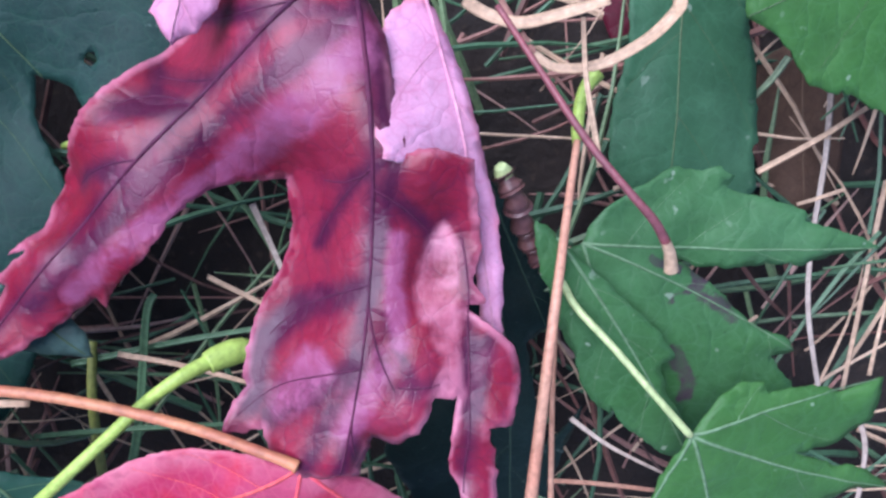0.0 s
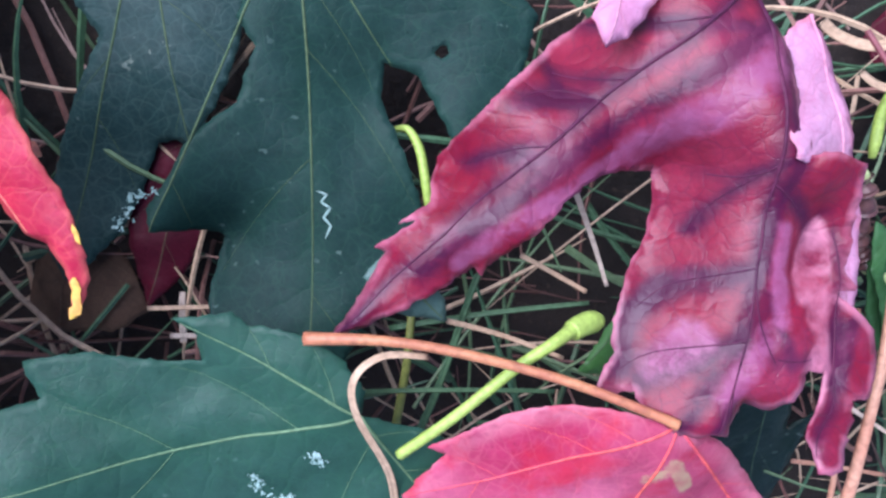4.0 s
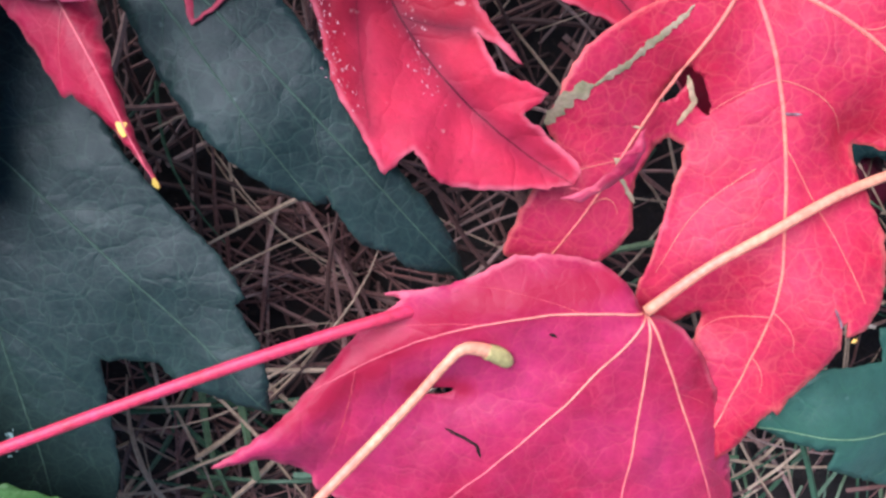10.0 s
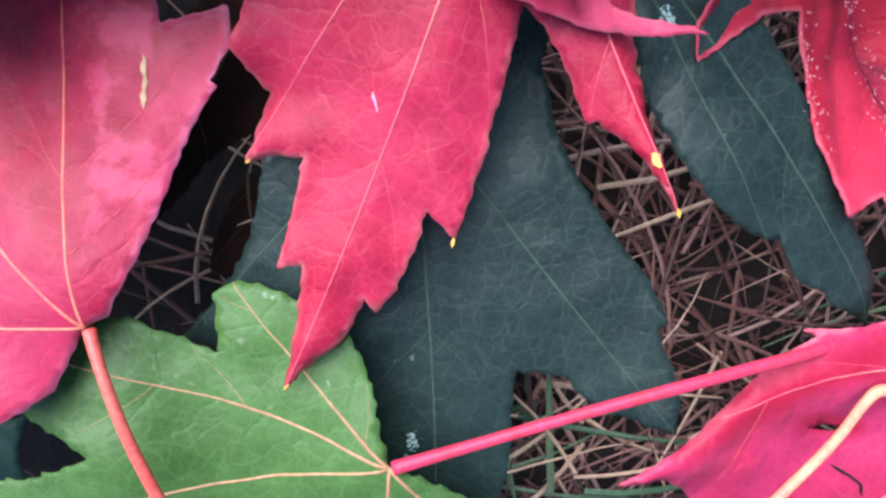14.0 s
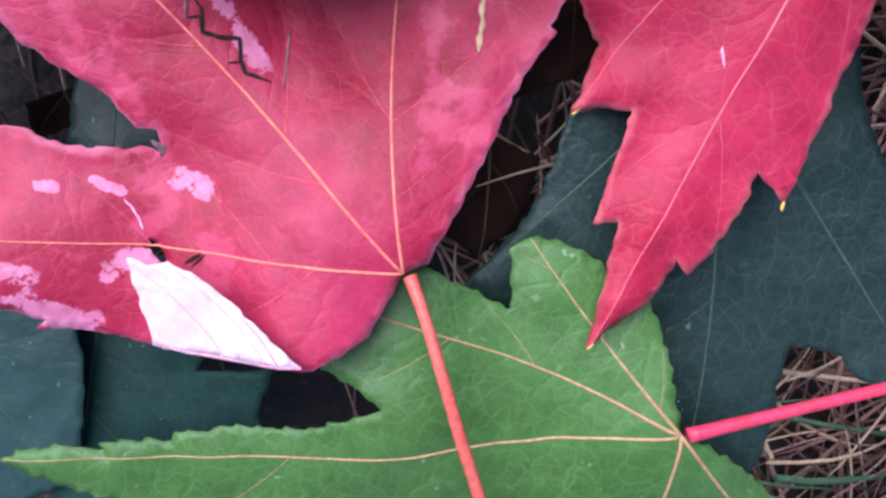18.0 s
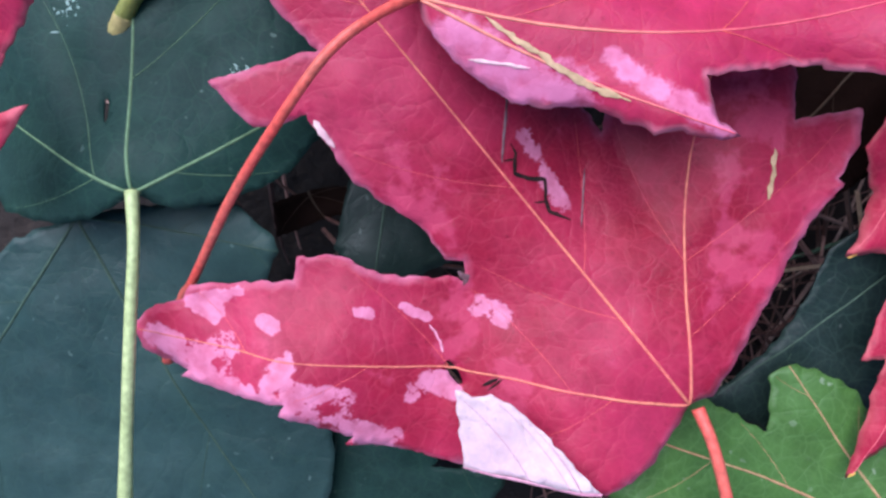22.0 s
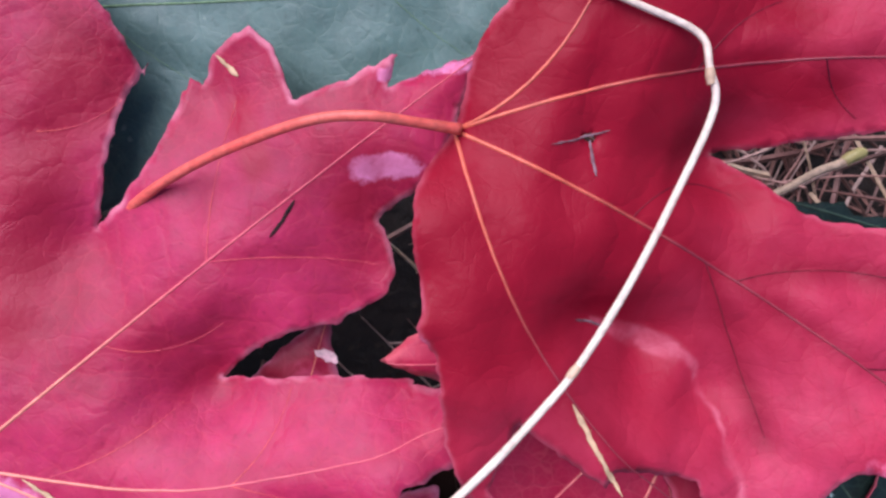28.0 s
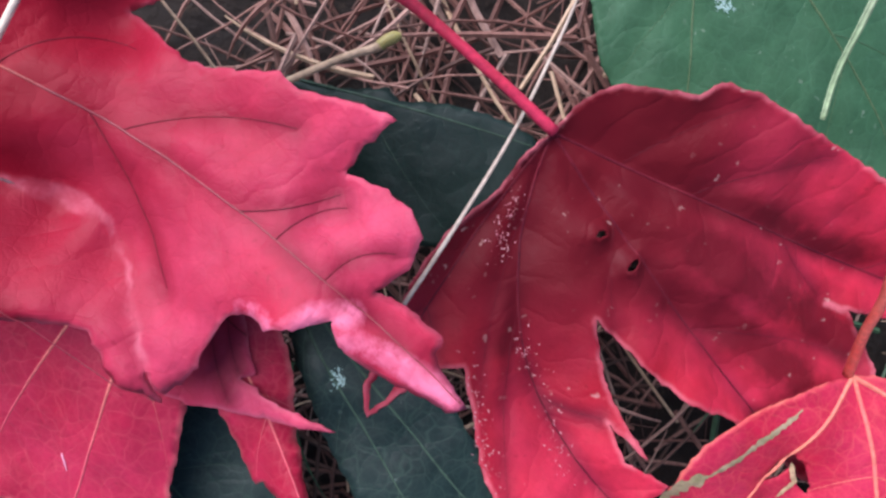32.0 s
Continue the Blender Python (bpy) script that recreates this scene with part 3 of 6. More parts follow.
def blade_part(name, base, lobes, material, veins, seed, wave, crease, step, thick, vein_w, keep_veins, shift=Vector((0, 0, 0)), label="", holes=(), stains=(), ridge=0.0008, side_veins=None, shades=(), sides=None, mute=(), curl=0.0004, saw=0.00045):
    zero = Vector((0.0, 0.0))
    ring, controls, segs, ribs, mains, mids = [zero], [(0.0, 0.0, 0.0)], [], [], [], []
    for k, lb in enumerate(lobes):
        ring += lb["one"] + [lb["tip"]] + lb["other"]
        controls.append((lb["tip"].x, lb["tip"].y, lb["up"]))
        if lb["sinus"] is not None:
            ring.append(lb["sinus"])
            controls.append((lb["sinus"].x, lb["sinus"].y, lb["dip"]))
        controls += [(p.x, p.y, h) for p, h in lb["lifts"]]
        mid = bezier2(zero, lb["tip"], 0.05 * math.sin(seed * 3.1 + k * 2.3))
        if lb["rib"] is not None:
            s = min(0.8, max(0.2, lb["rib"].length / (lb["rib"].length + (lb["tip"] - lb["rib"]).length)))
            knee = (lb["rib"] - lb["tip"] * s * s) / (2 * s * (1 - s))
            mid = [knee * (2 * t * (1 - t)) + lb["tip"] * t * t for t in (i / 14 for i in range(15))]
        mids.append(mid)
        rib = [(mid, 0.00085, 0.00024)] if k not in mute else []
        for side in (lb["one"], lb["other"]) if sides is None else ():
            teeth = [p for p in side if p.dot(lb["u"]) > 0.3 * lb["n"] and abs(p.dot(lb["v"])) > 0.06 * lb["n"]]
            last = -1.0
            for p in sorted(teeth, key=lambda q: q.dot(lb["u"])):
                along = p.dot(lb["u"]) / lb["n"]
                if along - last < 0.2:
                    continue
                last = along
                start = max(0.12, along - abs(p.dot(lb["v"])) / lb["n"] * 1.1 - 0.04)
                s = mid[min(14, round(start * 14))]
                rib.append((bezier2(s, s + (p - s) * 0.9, 0.08 if p.dot(lb["v"]) > 0 else -0.08, 9), 0.00018, 0.00007))
        rib = [(evened(line, 0.0011), w0, w1) for line, w0, w1 in rib]
        ribs.append(rib)
        if rib:
            mains += [(rib[0][0][i], rib[0][0][i + 1]) for i in range(len(rib[0][0]) - 1)]
    for x0, y0, x1, y1, bend, wide in sides or ():
        a, c = Vector((x0, y0)) / 1000, Vector((x1, y1)) / 1000
        near = min((p for p, _ in mains), key=lambda p: (p - a).length)
        if (near - a).length < 0.004:
            a = near
        ribs.append([(evened(bezier2(a, c, bend), 0.0011), wide / 1000, wide / 2000)])
    for rib in ribs:
        for line, _, _ in rib:
            segs += [(line[i], line[i + 1]) for i in range(0, len(line) - 1)]
    ring = smooth_ring(ring, step * 0.65, 0.00038, seed, saw)
    arr = np.array([(p.x, p.y) for p in ring])
    lo, hi = arr.min(0), arr.max(0)
    rng = np.random.RandomState(seed)
    gx, gy = np.meshgrid(np.arange(lo[0], hi[0], step), np.arange(lo[1], hi[1], step))
    grid = np.c_[gx.ravel(), gy.ravel()] + rng.uniform(-0.25, 0.25, (gx.size, 2)) * step
    grid = grid[inside(arr, grid)]
    ring_segs = list(zip(arr, np.roll(arr, -1, axis=0)))
    grid = grid[away(grid, ring_segs) > 0.55 * step]
    along = [(p.x, p.y) for rib in ribs for line, _, _ in rib for p in line]
    if along:
        along = np.array(along)
        along = along[inside(arr, along)]
        along = along[away(along, ring_segs) > 0.3 * step]
        grid = grid[away(grid, segs) > 0.35 * step]
        grid = np.vstack([grid, along])
    flat = [Vector(p) for p in ring] + [Vector(p) for p in grid]
    n = len(ring)
    edges, gaps = [], []
    for hx, hy, long, short, turn in holes:
        o, m, a = Vector((hx - base.location.x, hy - base.location.y)), 16, radians(turn)
        loop = []
        for i in range(m):
            q = 2 * math.pi * i / m
            r = 1 + 0.35 * noise.noise(Vector((math.cos(q) * 1.7, math.sin(q) * 1.7, hx * 900)))
            x, y = long / 2000 * math.cos(q) * r, short / 2000 * math.sin(q) * r
            loop.append(o + Vector((x * math.cos(a) - y * math.sin(a), x * math.sin(a) + y * math.cos(a))))
        edges += [(len(flat) + i, len(flat) + (i + 1) % m) for i in range(m)]
        flat += loop
        gaps.append(np.array([(p.x, p.y) for p in loop]))
    verts2, _, faces, *_ = delaunay_2d_cdt(flat, edges, [list(range(n))], 1, 1e-7)
    pts = np.array([(p.x, p.y) for p in verts2])
    for g in gaps:
        middle = np.array([pts[list(f)].mean(0) for f in faces])
        faces = [f for f, cut in zip(faces, inside(g, middle)) if not cut]
        ring_segs += list(zip(g, np.roll(g, -1, axis=0)))
    c = np.array(controls)

    def heights(p):
        w = 1 / ((p[:, :1] - c[:, 0]) ** 2 + (p[:, 1:] - c[:, 1]) ** 2 + 2e-5)
        z = (w * c[:, 2]).sum(1) / w.sum(1)
        d = away(p, segs)
        dm, de = away(p, mains), away(p, ring_segs)
        z = z + ridge * de / (de + np.sqrt(dm**2 + 1e-6) + 1e-6)
        lift = np.array([0.45 + noise.noise(Vector((x * 170, y * 170, seed + 7))) for x, y in p])
        z = z + curl * np.exp(-de / 0.0009) * lift
        z = z + crease * (1 - np.exp(-((d / 0.0055) ** 1.2)))
        wob = [noise.noise(Vector((x * 38, y * 38, seed))) * wave + noise.noise(Vector((x * 130, y * 130, seed + 4))) * wave * 0.35 for x, y in p]
        return z + np.array(wob), d
    surface[base.name if name == 'blade' else base.name + name] = lambda x, y: float(heights(np.array([(x - base.location.x - shift.x, y - base.location.y - shift.y)]))[0][0]) + shift.z
    z, d = heights(pts)
    rim = away(pts, ring_segs[:n])
    ob = part(name, [(x + shift.x, y + shift.y, h + shift.z) for (x, y), h in zip(pts, z)], [tuple(f) for f in faces], material, base, label)
    marked = np.zeros(len(pts))
    for line, width in stains:
        w = [(p[0] - base.location.x, p[1] - base.location.y) for p in line]
        marked = np.maximum(marked, 1 - away(pts, list(zip(w, w[1:]))) / (width / 1000))
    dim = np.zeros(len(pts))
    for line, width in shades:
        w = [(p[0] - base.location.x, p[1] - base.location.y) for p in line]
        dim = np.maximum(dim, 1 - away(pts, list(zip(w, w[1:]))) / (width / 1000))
    far = np.hypot(*pts.T)
    run, aside, clear = beside(pts, mids)
    for key, values in (("run", run), ("aside", aside), ("clear", clear), ("vein", d), ("rim", rim), ("stain", np.maximum(marked, 0)), ("shade", np.maximum(dim, 0)), ("reach", far / far.max())):
        at = ob.data.attributes.new(key, "FLOAT", "POINT")
        at.data.foreach_set("value", np.asarray(values, dtype=np.float32))
    solid = ob.modifiers.new("thickness", "SOLIDIFY")
    solid.thickness, solid.offset = thick, -1
    if keep_veins:
        for rib in ribs:
            for k, (line, w0, w1) in enumerate(rib):
                q = np.array([(p.x, p.y) for p in line])
                ok = inside(arr, q)
                ok[0] = True
                line = [p for p, good in zip(line, ok) if good]
                if len(line) < 4 or (line[-1] - line[0]).length < 0.004:
                    continue
                hz = {(p.x, p.y): h for p, h in zip(line, heights(np.array([(p.x, p.y) for p in line]))[0])}
                v, f = ribbon(line, lambda x, y: hz[(x, y)], w0 * vein_w, w1 * vein_w, 0.00008)
                minor = k > 0 or w0 < 0.00045
                part("side_vein" if minor else "vein", [(x + shift.x, y + shift.y, h + shift.z) for x, y, h in v], f, (side_veins or veins) if minor else veins, ob)
    return ob


def blemish(leaf, line, width, material, label, jag=0.5, name="scar", proud=0.00016, flap=""):
    """A scar, stain or torn margin that lies on a leaf's blade along a line, with a ragged outline."""
    pts = [Vector((p[0], p[1])) for p in line]
    dense = []
    for a, c in zip(pts, pts[1:]):
        k = max(2, int((c - a).length / 0.0006))
        dense += [a + (c - a) * (i / k) for i in range(k)]
    dense.append(pts[-1])
    height, o = surface[leaf.name + flap], leaf.location
    v, f, n = [], [], len(dense)
    for i, p in enumerate(dense):
        d = (dense[min(i + 1, n - 1)] - dense[max(i - 1, 0)]).normalized()
        s = Vector((-d.y, d.x))
        taper = min(1.0, 0.25 + 6 * min(i, n - 1 - i) / n)
        for side in (-1, 0, 1):
            r = 1 + jag * noise.noise(Vector((p.x * 900, p.y * 900, side * 3.0)))
            q = p + s * (side * width / 2000 * taper * r)
            v.append((q.x - o.x, q.y - o.y, height(q.x, q.y) + proud + (0.00012 if side == 0 else 0.0)))
    for i in range(n - 1):
        for j in range(2):
            a = i * 3 + j
            f.append((a, a + 1, a + 4, a + 3))
    return part(name, v, f, material, next((c for c in leaf.children if flap and c.name.startswith(flap)), leaf.children[0]), label)


def flecks(leaf, line, spread, count, size, material, label, seed):
    """A scatter of small irregular flecks on a leaf's blade along a line."""
    rng = random.Random(seed)
    height, o = surface[leaf.name], leaf.location
    v, f = [], []
    for _ in range(count):
        k = rng.randrange(len(line) - 1)
        t = rng.random()
        x = line[k][0] + (line[k + 1][0] - line[k][0]) * t + rng.gauss(0, spread / 2000)
        y = line[k][1] + (line[k + 1][1] - line[k][1]) * t + rng.gauss(0, spread / 2000)
        z = height(x, y) + 0.00012
        r, n, s, long = size / 2000 * rng.uniform(0.3, 1.3), 7, len(v), rng.uniform(1.0, 3.2)
        turn = math.atan2(line[k + 1][1] - line[k][1], line[k + 1][0] - line[k][0]) + rng.gauss(0, 0.6)
        v.append((x - o.x, y - o.y, z + 0.00006))
        for i in range(n):
            a, q = 6.283 * i / n, r * rng.uniform(0.5, 1.4)
            ux, uy = q * math.cos(a) * long, q * math.sin(a)
            px, py = x + ux * math.cos(turn) - uy * math.sin(turn), y + ux * math.sin(turn) + uy * math.cos(turn)
            v.append((px - o.x, py - o.y, z))
        f += [(s, s + 1 + i, s + 1 + (i + 1) % n) for i in range(n)]
    return tagged(part("speckling", v, f, material, leaf.children[0], label), kind="stuff")


def stem_thing(name, points, radii, material, label, category, group="", end=None):
    """A loose stalk, straw or blade of grass."""
    o = points[0]
    if isinstance(radii, float):
        radii = [radii] * len(points)
    elif len(radii) == 2:
        a, b = radii
        radii = [a + (b - a) * i / (len(points) - 1) for i in range(len(points))]
    v, f = tube(points, radii)
    ob = mesh_object(name, local(v, o), f, material)
    ob.location = o
    if end:
        # a rounded knob that runs on from the stalk's last stretch
        a, c = (Vector(points[1]), Vector(points[0])) if end == "first" else (Vector(points[-2]), Vector(points[-1]))
        r = radii[0] if end == "first" else radii[-1]
        d = (c - a).normalized()
        side = Vector((d.y, -d.x, 0.15))
        knob = [c + d * (r * k) + side * (r * 0.07 * (k + 1) ** 2) for k in (-2.2, -1.2, 0.0, 0.9, 1.6, 2.0)]
        v, f = tube(knob, [r * 0.95, r * 1.05, r * 1.12, r * 1.05, r * 0.75, r * 0.25], 12)
        part("swollen_end", local(v, o), f, material if material is stem_lime else stem_knob, ob, "yellow-green swollen end" if material is stem_lime else "olive-yellow swollen end")
    return tagged(ob, label, category, group)


def grass_ribbon(name, points, widths, material, label, category, group="", twist=0.0):
    """A folded blade of grass, V-shaped across, that may turn about its length."""
    pts = [Vector(p) for p in points]
    o = pts[0].copy()
    dense, wid = [], []
    n = len(pts)
    for i in range(n - 1):
        p0, p1, p2, p3 = pts[max(i - 1, 0)], pts[i], pts[i + 1], pts[min(i + 2, n - 1)]
        for j in range(6):
            t = j / 6
            dense.append(0.5 * ((2 * p1) + (p2 - p0) * t + (2 * p0 - 5 * p1 + 4 * p2 - p3) * t * t + (3 * p1 - p0 - 3 * p2 + p3) * t**3))
            wid.append(widths[0] + (widths[1] - widths[0]) * (i + t) / (n - 1))
    dense.append(pts[-1])
    wid.append(widths[1])
    v, f = [], []
    for i, p in enumerate(dense):
        d = (dense[min(i + 1, len(dense) - 1)] - dense[max(i - 1, 0)]).normalized()
        s = d.cross(Vector((0, 0, 1))).normalized()
        up = s.cross(d)
        a = twist * i / len(dense)
        s, up = s * math.cos(a) + up * math.sin(a), up * math.cos(a) - s * math.sin(a)
        w = wid[i] / 2
        for x, h in ((-1, 0.25), (-0.45, 0.0), (0, -0.2), (0.45, 0.0), (1, 0.25), (0.45, -0.25), (0, -0.45), (-0.45, -0.25)):
            v.append(tuple(p + s * (x * w) + up * (h * w) - o))
    for i in range(len(dense) - 1):
        for k in range(8):
            a, b = i * 8 + k, i * 8 + (k + 1) % 8
            f.append((a, b, b + 8, a + 8))
    f.append(tuple(range(8)))
    f.append(tuple(range(len(v) - 8, len(v))))
    ob = mesh_object(name, v, f, material)
    ob.location = o
    return tagged(ob, label, category, group)


# ---------------------------------------------------------------- ground and thatch
def build_ground():
    near_x = [-0.62 + 0.006 * i for i in range(150)]
    near_y = [-0.26 + 0.006 * i for i in range(80)]
    xs = [-60, -12, -3, -1.2, -0.8] + near_x + [0.5, 1, 3, 12, 60]
    ys = [-60, -12, -3, -1, -0.5] + near_y + [0.4, 1, 3, 12, 60]
    verts = [(x, y, rise(x, y) if abs(x) < 2 and abs(y) < 2 else 0.0) for y in ys for x in xs]
    w = len(xs)
    faces = [(j * w + i, j * w + i + 1, (j + 1) * w + i + 1, (j + 1) * w + i) for j in range(len(ys) - 1) for i in range(w - 1)]
    return tagged(mesh_object("ground", verts, faces, soil), "dark bare soil under matted grass", "ground", kind="structure")


def thatch(name, count, material, label, lengths, width, low, high, seed, where, lift=0.25):
    """Many thin blades of grass lying over one another on the soil."""
    rng = random.Random(seed)
    verts, faces = [], []
    made = 0
    while made < count:
        x, y = rng.uniform(-0.60, 0.26), rng.uniform(-0.24, 0.20)
        if rng.random() > where(x, y):
            continue
        made += 1
        size, a = rng.uniform(*lengths), rng.uniform(0, 2 * math.pi)
        h = rng.uniform(low, high)
        bend, slope = rng.uniform(-0.9, 0.9), rng.uniform(-lift, lift)
        w = width * rng.uniform(0.5, 1.3)
        k = 6
        px, py, ang = x, y, a
        o = len(verts)
        for i in range(k + 1):
            t = i / k
            z = rise(px, py) + max(0.0008, h + slope * size * (t - 0.5) - 0.012 * (t - 0.5) ** 2)
            s = (-math.sin(ang), math.cos(ang))
            ww = w / 2 * (1 - 0.75 * t * t)
            verts += [(px - s[0] * ww, py - s[1] * ww, z), (px, py, z + ww * 0.8), (px + s[0] * ww, py + s[1] * ww, z), (px, py, z - ww * 0.5)]
            px += math.cos(ang) * size / k
            py += math.sin(ang) * size / k
            ang += bend / k
        for i in range(k):
            for j in range(4):
                b, e = o + i * 4 + j, o + i * 4 + (j + 1) % 4
                faces.append((b, e, e + 4, b + 4))
    return tagged(mesh_object(name, verts, faces, material, False), label, "grass", kind="stuff")


build_ground()
tuft = lambda x, y: math.hypot(x + 0.243, y + 0.118) < 0.024
green_side = lambda x, y: min(1.0, max(0.02, (x + 0.19) / 0.12)) if x < 0.05 else 0.7
dry_side = lambda x, y: 0.10 if x < -0.30 else 1.0 if x < -0.16 else 0.22
pale_side = lambda x, y: 0.10 if x < -0.31 else 0.5 if x < -0.16 else 0.7
thatch("dry_grass", 2300, thatch_dry, "matted dry brown grass stems on the soil", (0.025, 0.08), 0.00125, 0.001, 0.022, 11, dry_side)
thatch("pale_grass", 700, straw_tan, "pale dead grass blades over the thatch", (0.025, 0.08), 0.0011, 0.012, 0.026, 12, pale_side)
thatch("green_grass", 760, thatch_green, "thin green grass blades among dry stems", (0.03, 0.08), 0.0016, 0.006, 0.027, 13, green_side, 0.35)
thatch("green_grass_tuft", 16, thatch_green, "small tuft of green grass blades between leaves", (0.03, 0.06), 0.0018, 0.012, 0.024, 14, tuft, 0.3)
thatch("pale_grass_tuft", 20, straw_tan, "pale dead grass blades in a small tuft", (0.025, 0.06), 0.0012, 0.014, 0.025, 15, tuft)

# ---------------------------------------------------------------- fallen leaves, lowest first
maple_leaf((-0.0974, -0.0116, 0.0060), [
    lobe(-102.8, 42.7, 4.0, [(0.154, -0.105), (0.318, -0.148), (0.592, -0.159)], [(0.821, 0.118), (0.486, 0.205), (0.243, 0.194)])], maroon, vein_brown, "dark maroon shrivelled leaf under green leaves", seed=31, wave=0.003)
maple_leaf((-0.1222, -0.0362, 0.0060), [
    lobe(-96.4, 22.9, 4.0, [(0.386, -0.315), (0.889, -0.342)], [(0.897, 0.53), (0.719, 0.752), (0.45, 0.624), (0.149, 0.408)])], brown_dead, vein_brown, "torn brown dead leaf lying in the grass", seed=32, wave=0.004)
maple_leaf((0.0934, 0.0093, 0.0100), [
    lobe(-89.7, 39.4, 4.0, [(0.145, -0.248), (0.714, -0.191)], [(0.786, 0.252), (0.357, 0.295)])], brown_dead, vein_brown, "brown decayed leaf in the grass", seed=33, wave=0.003)
maple_leaf((-0.4043, -0.0841, 0.0060), [
    lobe(-37.4, 7.0, 2.0, [(-0.277, -1.068), (0.666, -1.609)], [(1.281, 1.072), (0.682, 1.464)])], brown_dark, vein_brown, "brown decayed leaf under a green leaf", seed=34, wave=0.003)
maple_leaf((-0.3195, -0.0646, 0.0080), [
    lobe(-75.3, 27.0, 2.0, [(0.458, -0.25), (0.78, -0.329)], [(0.616, 0.303), (0.157, 0.414)])], brown_dark, vein_brown, "reddish brown decayed leaf under fresh leaves", seed=35, wave=0.003)
maple_leaf((0.0536, 0.0201, 0.0080), [
    lobe(-79.6, 14.6, 2.0, [(0.39, -0.394), (0.792, -0.297)], [(0.708, 0.552), (0.17, 0.543)])], maroon, vein_brown, "small dark red shrivelled leaf in the grass", seed=36, wave=0.003)
maple_leaf((-0.1037, 0.0321, 0.0080), [
    lobe(-102.9, 81.2, 4.0, [(0.174, -0.093), (0.319, -0.1), (0.381, -0.029), (0.571, -0.063), (0.758, -0.07), (0.911, -0.056)], [(0.868, 0.087), (0.743, 0.128)], (0.598, 0.146, 1.0)),
    lobe(-81.4, 50.7, 4.0, [(0.966, -0.061)], [(0.82, 0.14), (0.684, 0.219), (0.483, 0.299), (0.217, 0.241)])], green_slate, vein_green, "grey-green maple leaf lying underside up", seed=3)
big_green = maple_leaf((-0.0760, 0.0292, 0.0140), [
    lobe(-111.1, 65.0, 19.0, [(0.162, 0.013), (0.296, -0.023), (0.369, -0.017), (0.423, 0.06), (0.589, 0.071), (0.74, -0.007), (0.853, -0.016), (0.945, -0.028)], [(0.98, 0.097)], (0.983, 0.176, 2.0)),
    lobe(-87.1, 94.5, 16.0, [(0.765, -0.193), (0.876, -0.197), (0.931, -0.102)], [(0.903, 0.091), (0.755, 0.156), (0.748, 0.211), (0.637, 0.256), (0.51, 0.217), (0.39, 0.165)], (0.309, 0.174, 1.0)),
    lobe(-53.9, 57.0, 8.0, [(0.69, 0.036), (0.858, 0.021)], [(0.904, 0.281), (0.741, 0.484), (0.283, 0.38)])], green_dark, vein_green, "large dark green maple leaf with insect holes", seed=4, holes=[(-0.0470, 0.0035, 2.7, 2.2, 40)])
maple_leaf((0.0564, 0.0369, 0.0280), [
    lobe(-90.2, 67.2, 2.0, [(0.147, -0.137), (0.35, -0.132), (0.477, -0.129), (0.623, -0.164), (0.789, -0.171)], [(0.923, 0.214), (0.843, 0.27), (0.735, 0.244), (0.717, 0.262), (0.489, 0.222), (0.402, 0.195), (0.233, 0.193)])], green_dull, vein_green, "dull green maple leaf in the grass", seed=5)
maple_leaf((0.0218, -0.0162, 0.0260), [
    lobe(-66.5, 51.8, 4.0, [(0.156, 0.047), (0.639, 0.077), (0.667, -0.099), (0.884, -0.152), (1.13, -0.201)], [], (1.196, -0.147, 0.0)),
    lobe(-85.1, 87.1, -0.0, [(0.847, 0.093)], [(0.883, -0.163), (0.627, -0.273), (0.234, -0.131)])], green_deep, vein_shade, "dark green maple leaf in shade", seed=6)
maple_leaf((-0.0027, -0.0353, 0.0300), [
    lobe(-124.1, 26.2, 2.0, [(0.254, -0.022), (0.609, -0.036)], [(0.888, 0.242), (0.538, 0.398)])], green_mid_clean, vein_green, "small green leaf under the purple leaf", seed=37)
maple_leaf((-0.0572, -0.0324, 0.0360), [
    lobe(-47.3, 17.3, 2.0, [(0.044, -0.351), (0.517, -0.381)], [(0.819, 0.111), (0.442, 0.15)])], green_grey, vein_green, "grey-green leaf tip in the grass", seed=38)
maple_leaf((-0.3835, -0.1118, 0.0220), [
    lobe(-82.5, 55.9, 4.0, [(0.146, -0.131), (0.317, -0.182), (0.66, -0.196)], [(0.809, 0.264)], (0.659, 0.447, 4.0)),
    lobe(-11.2, 37.3, 8.0, [(1.131, -0.402), (1.044, -0.302)], [(0.643, -0.246), (0.716, 0.122), (0.276, 0.245)])], green_dark, vein_shade, "dark green maple leaf under red leaves", seed=7)
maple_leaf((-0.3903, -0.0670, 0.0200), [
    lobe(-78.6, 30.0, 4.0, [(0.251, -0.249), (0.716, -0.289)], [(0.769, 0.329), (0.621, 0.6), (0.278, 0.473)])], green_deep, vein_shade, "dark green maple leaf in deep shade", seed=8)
maple_leaf((-0.4394, -0.0988, 0.0280), [
    lobe(11.9, 36.8, 4.0, [(0.374, 0.114), (0.751, 0.203), (0.973, 0.063)], [(0.968, -0.093)], (0.939, -0.41, 0.0)),
    lobe(-40.4, 82.1, 2.0, [(0.543, 0.253), (0.741, 0.207)], [(0.981, -0.315)], (0.648, -0.403, 2.0)),
    lobe(-107.1, 64.0, 0.0, [(0.97, 0.345)], [(0.427, -0.115), (0.176, -0.102)])], green_bluish, vein_shade, "broad dark green maple leaf with a bluish sheen", seed=9)
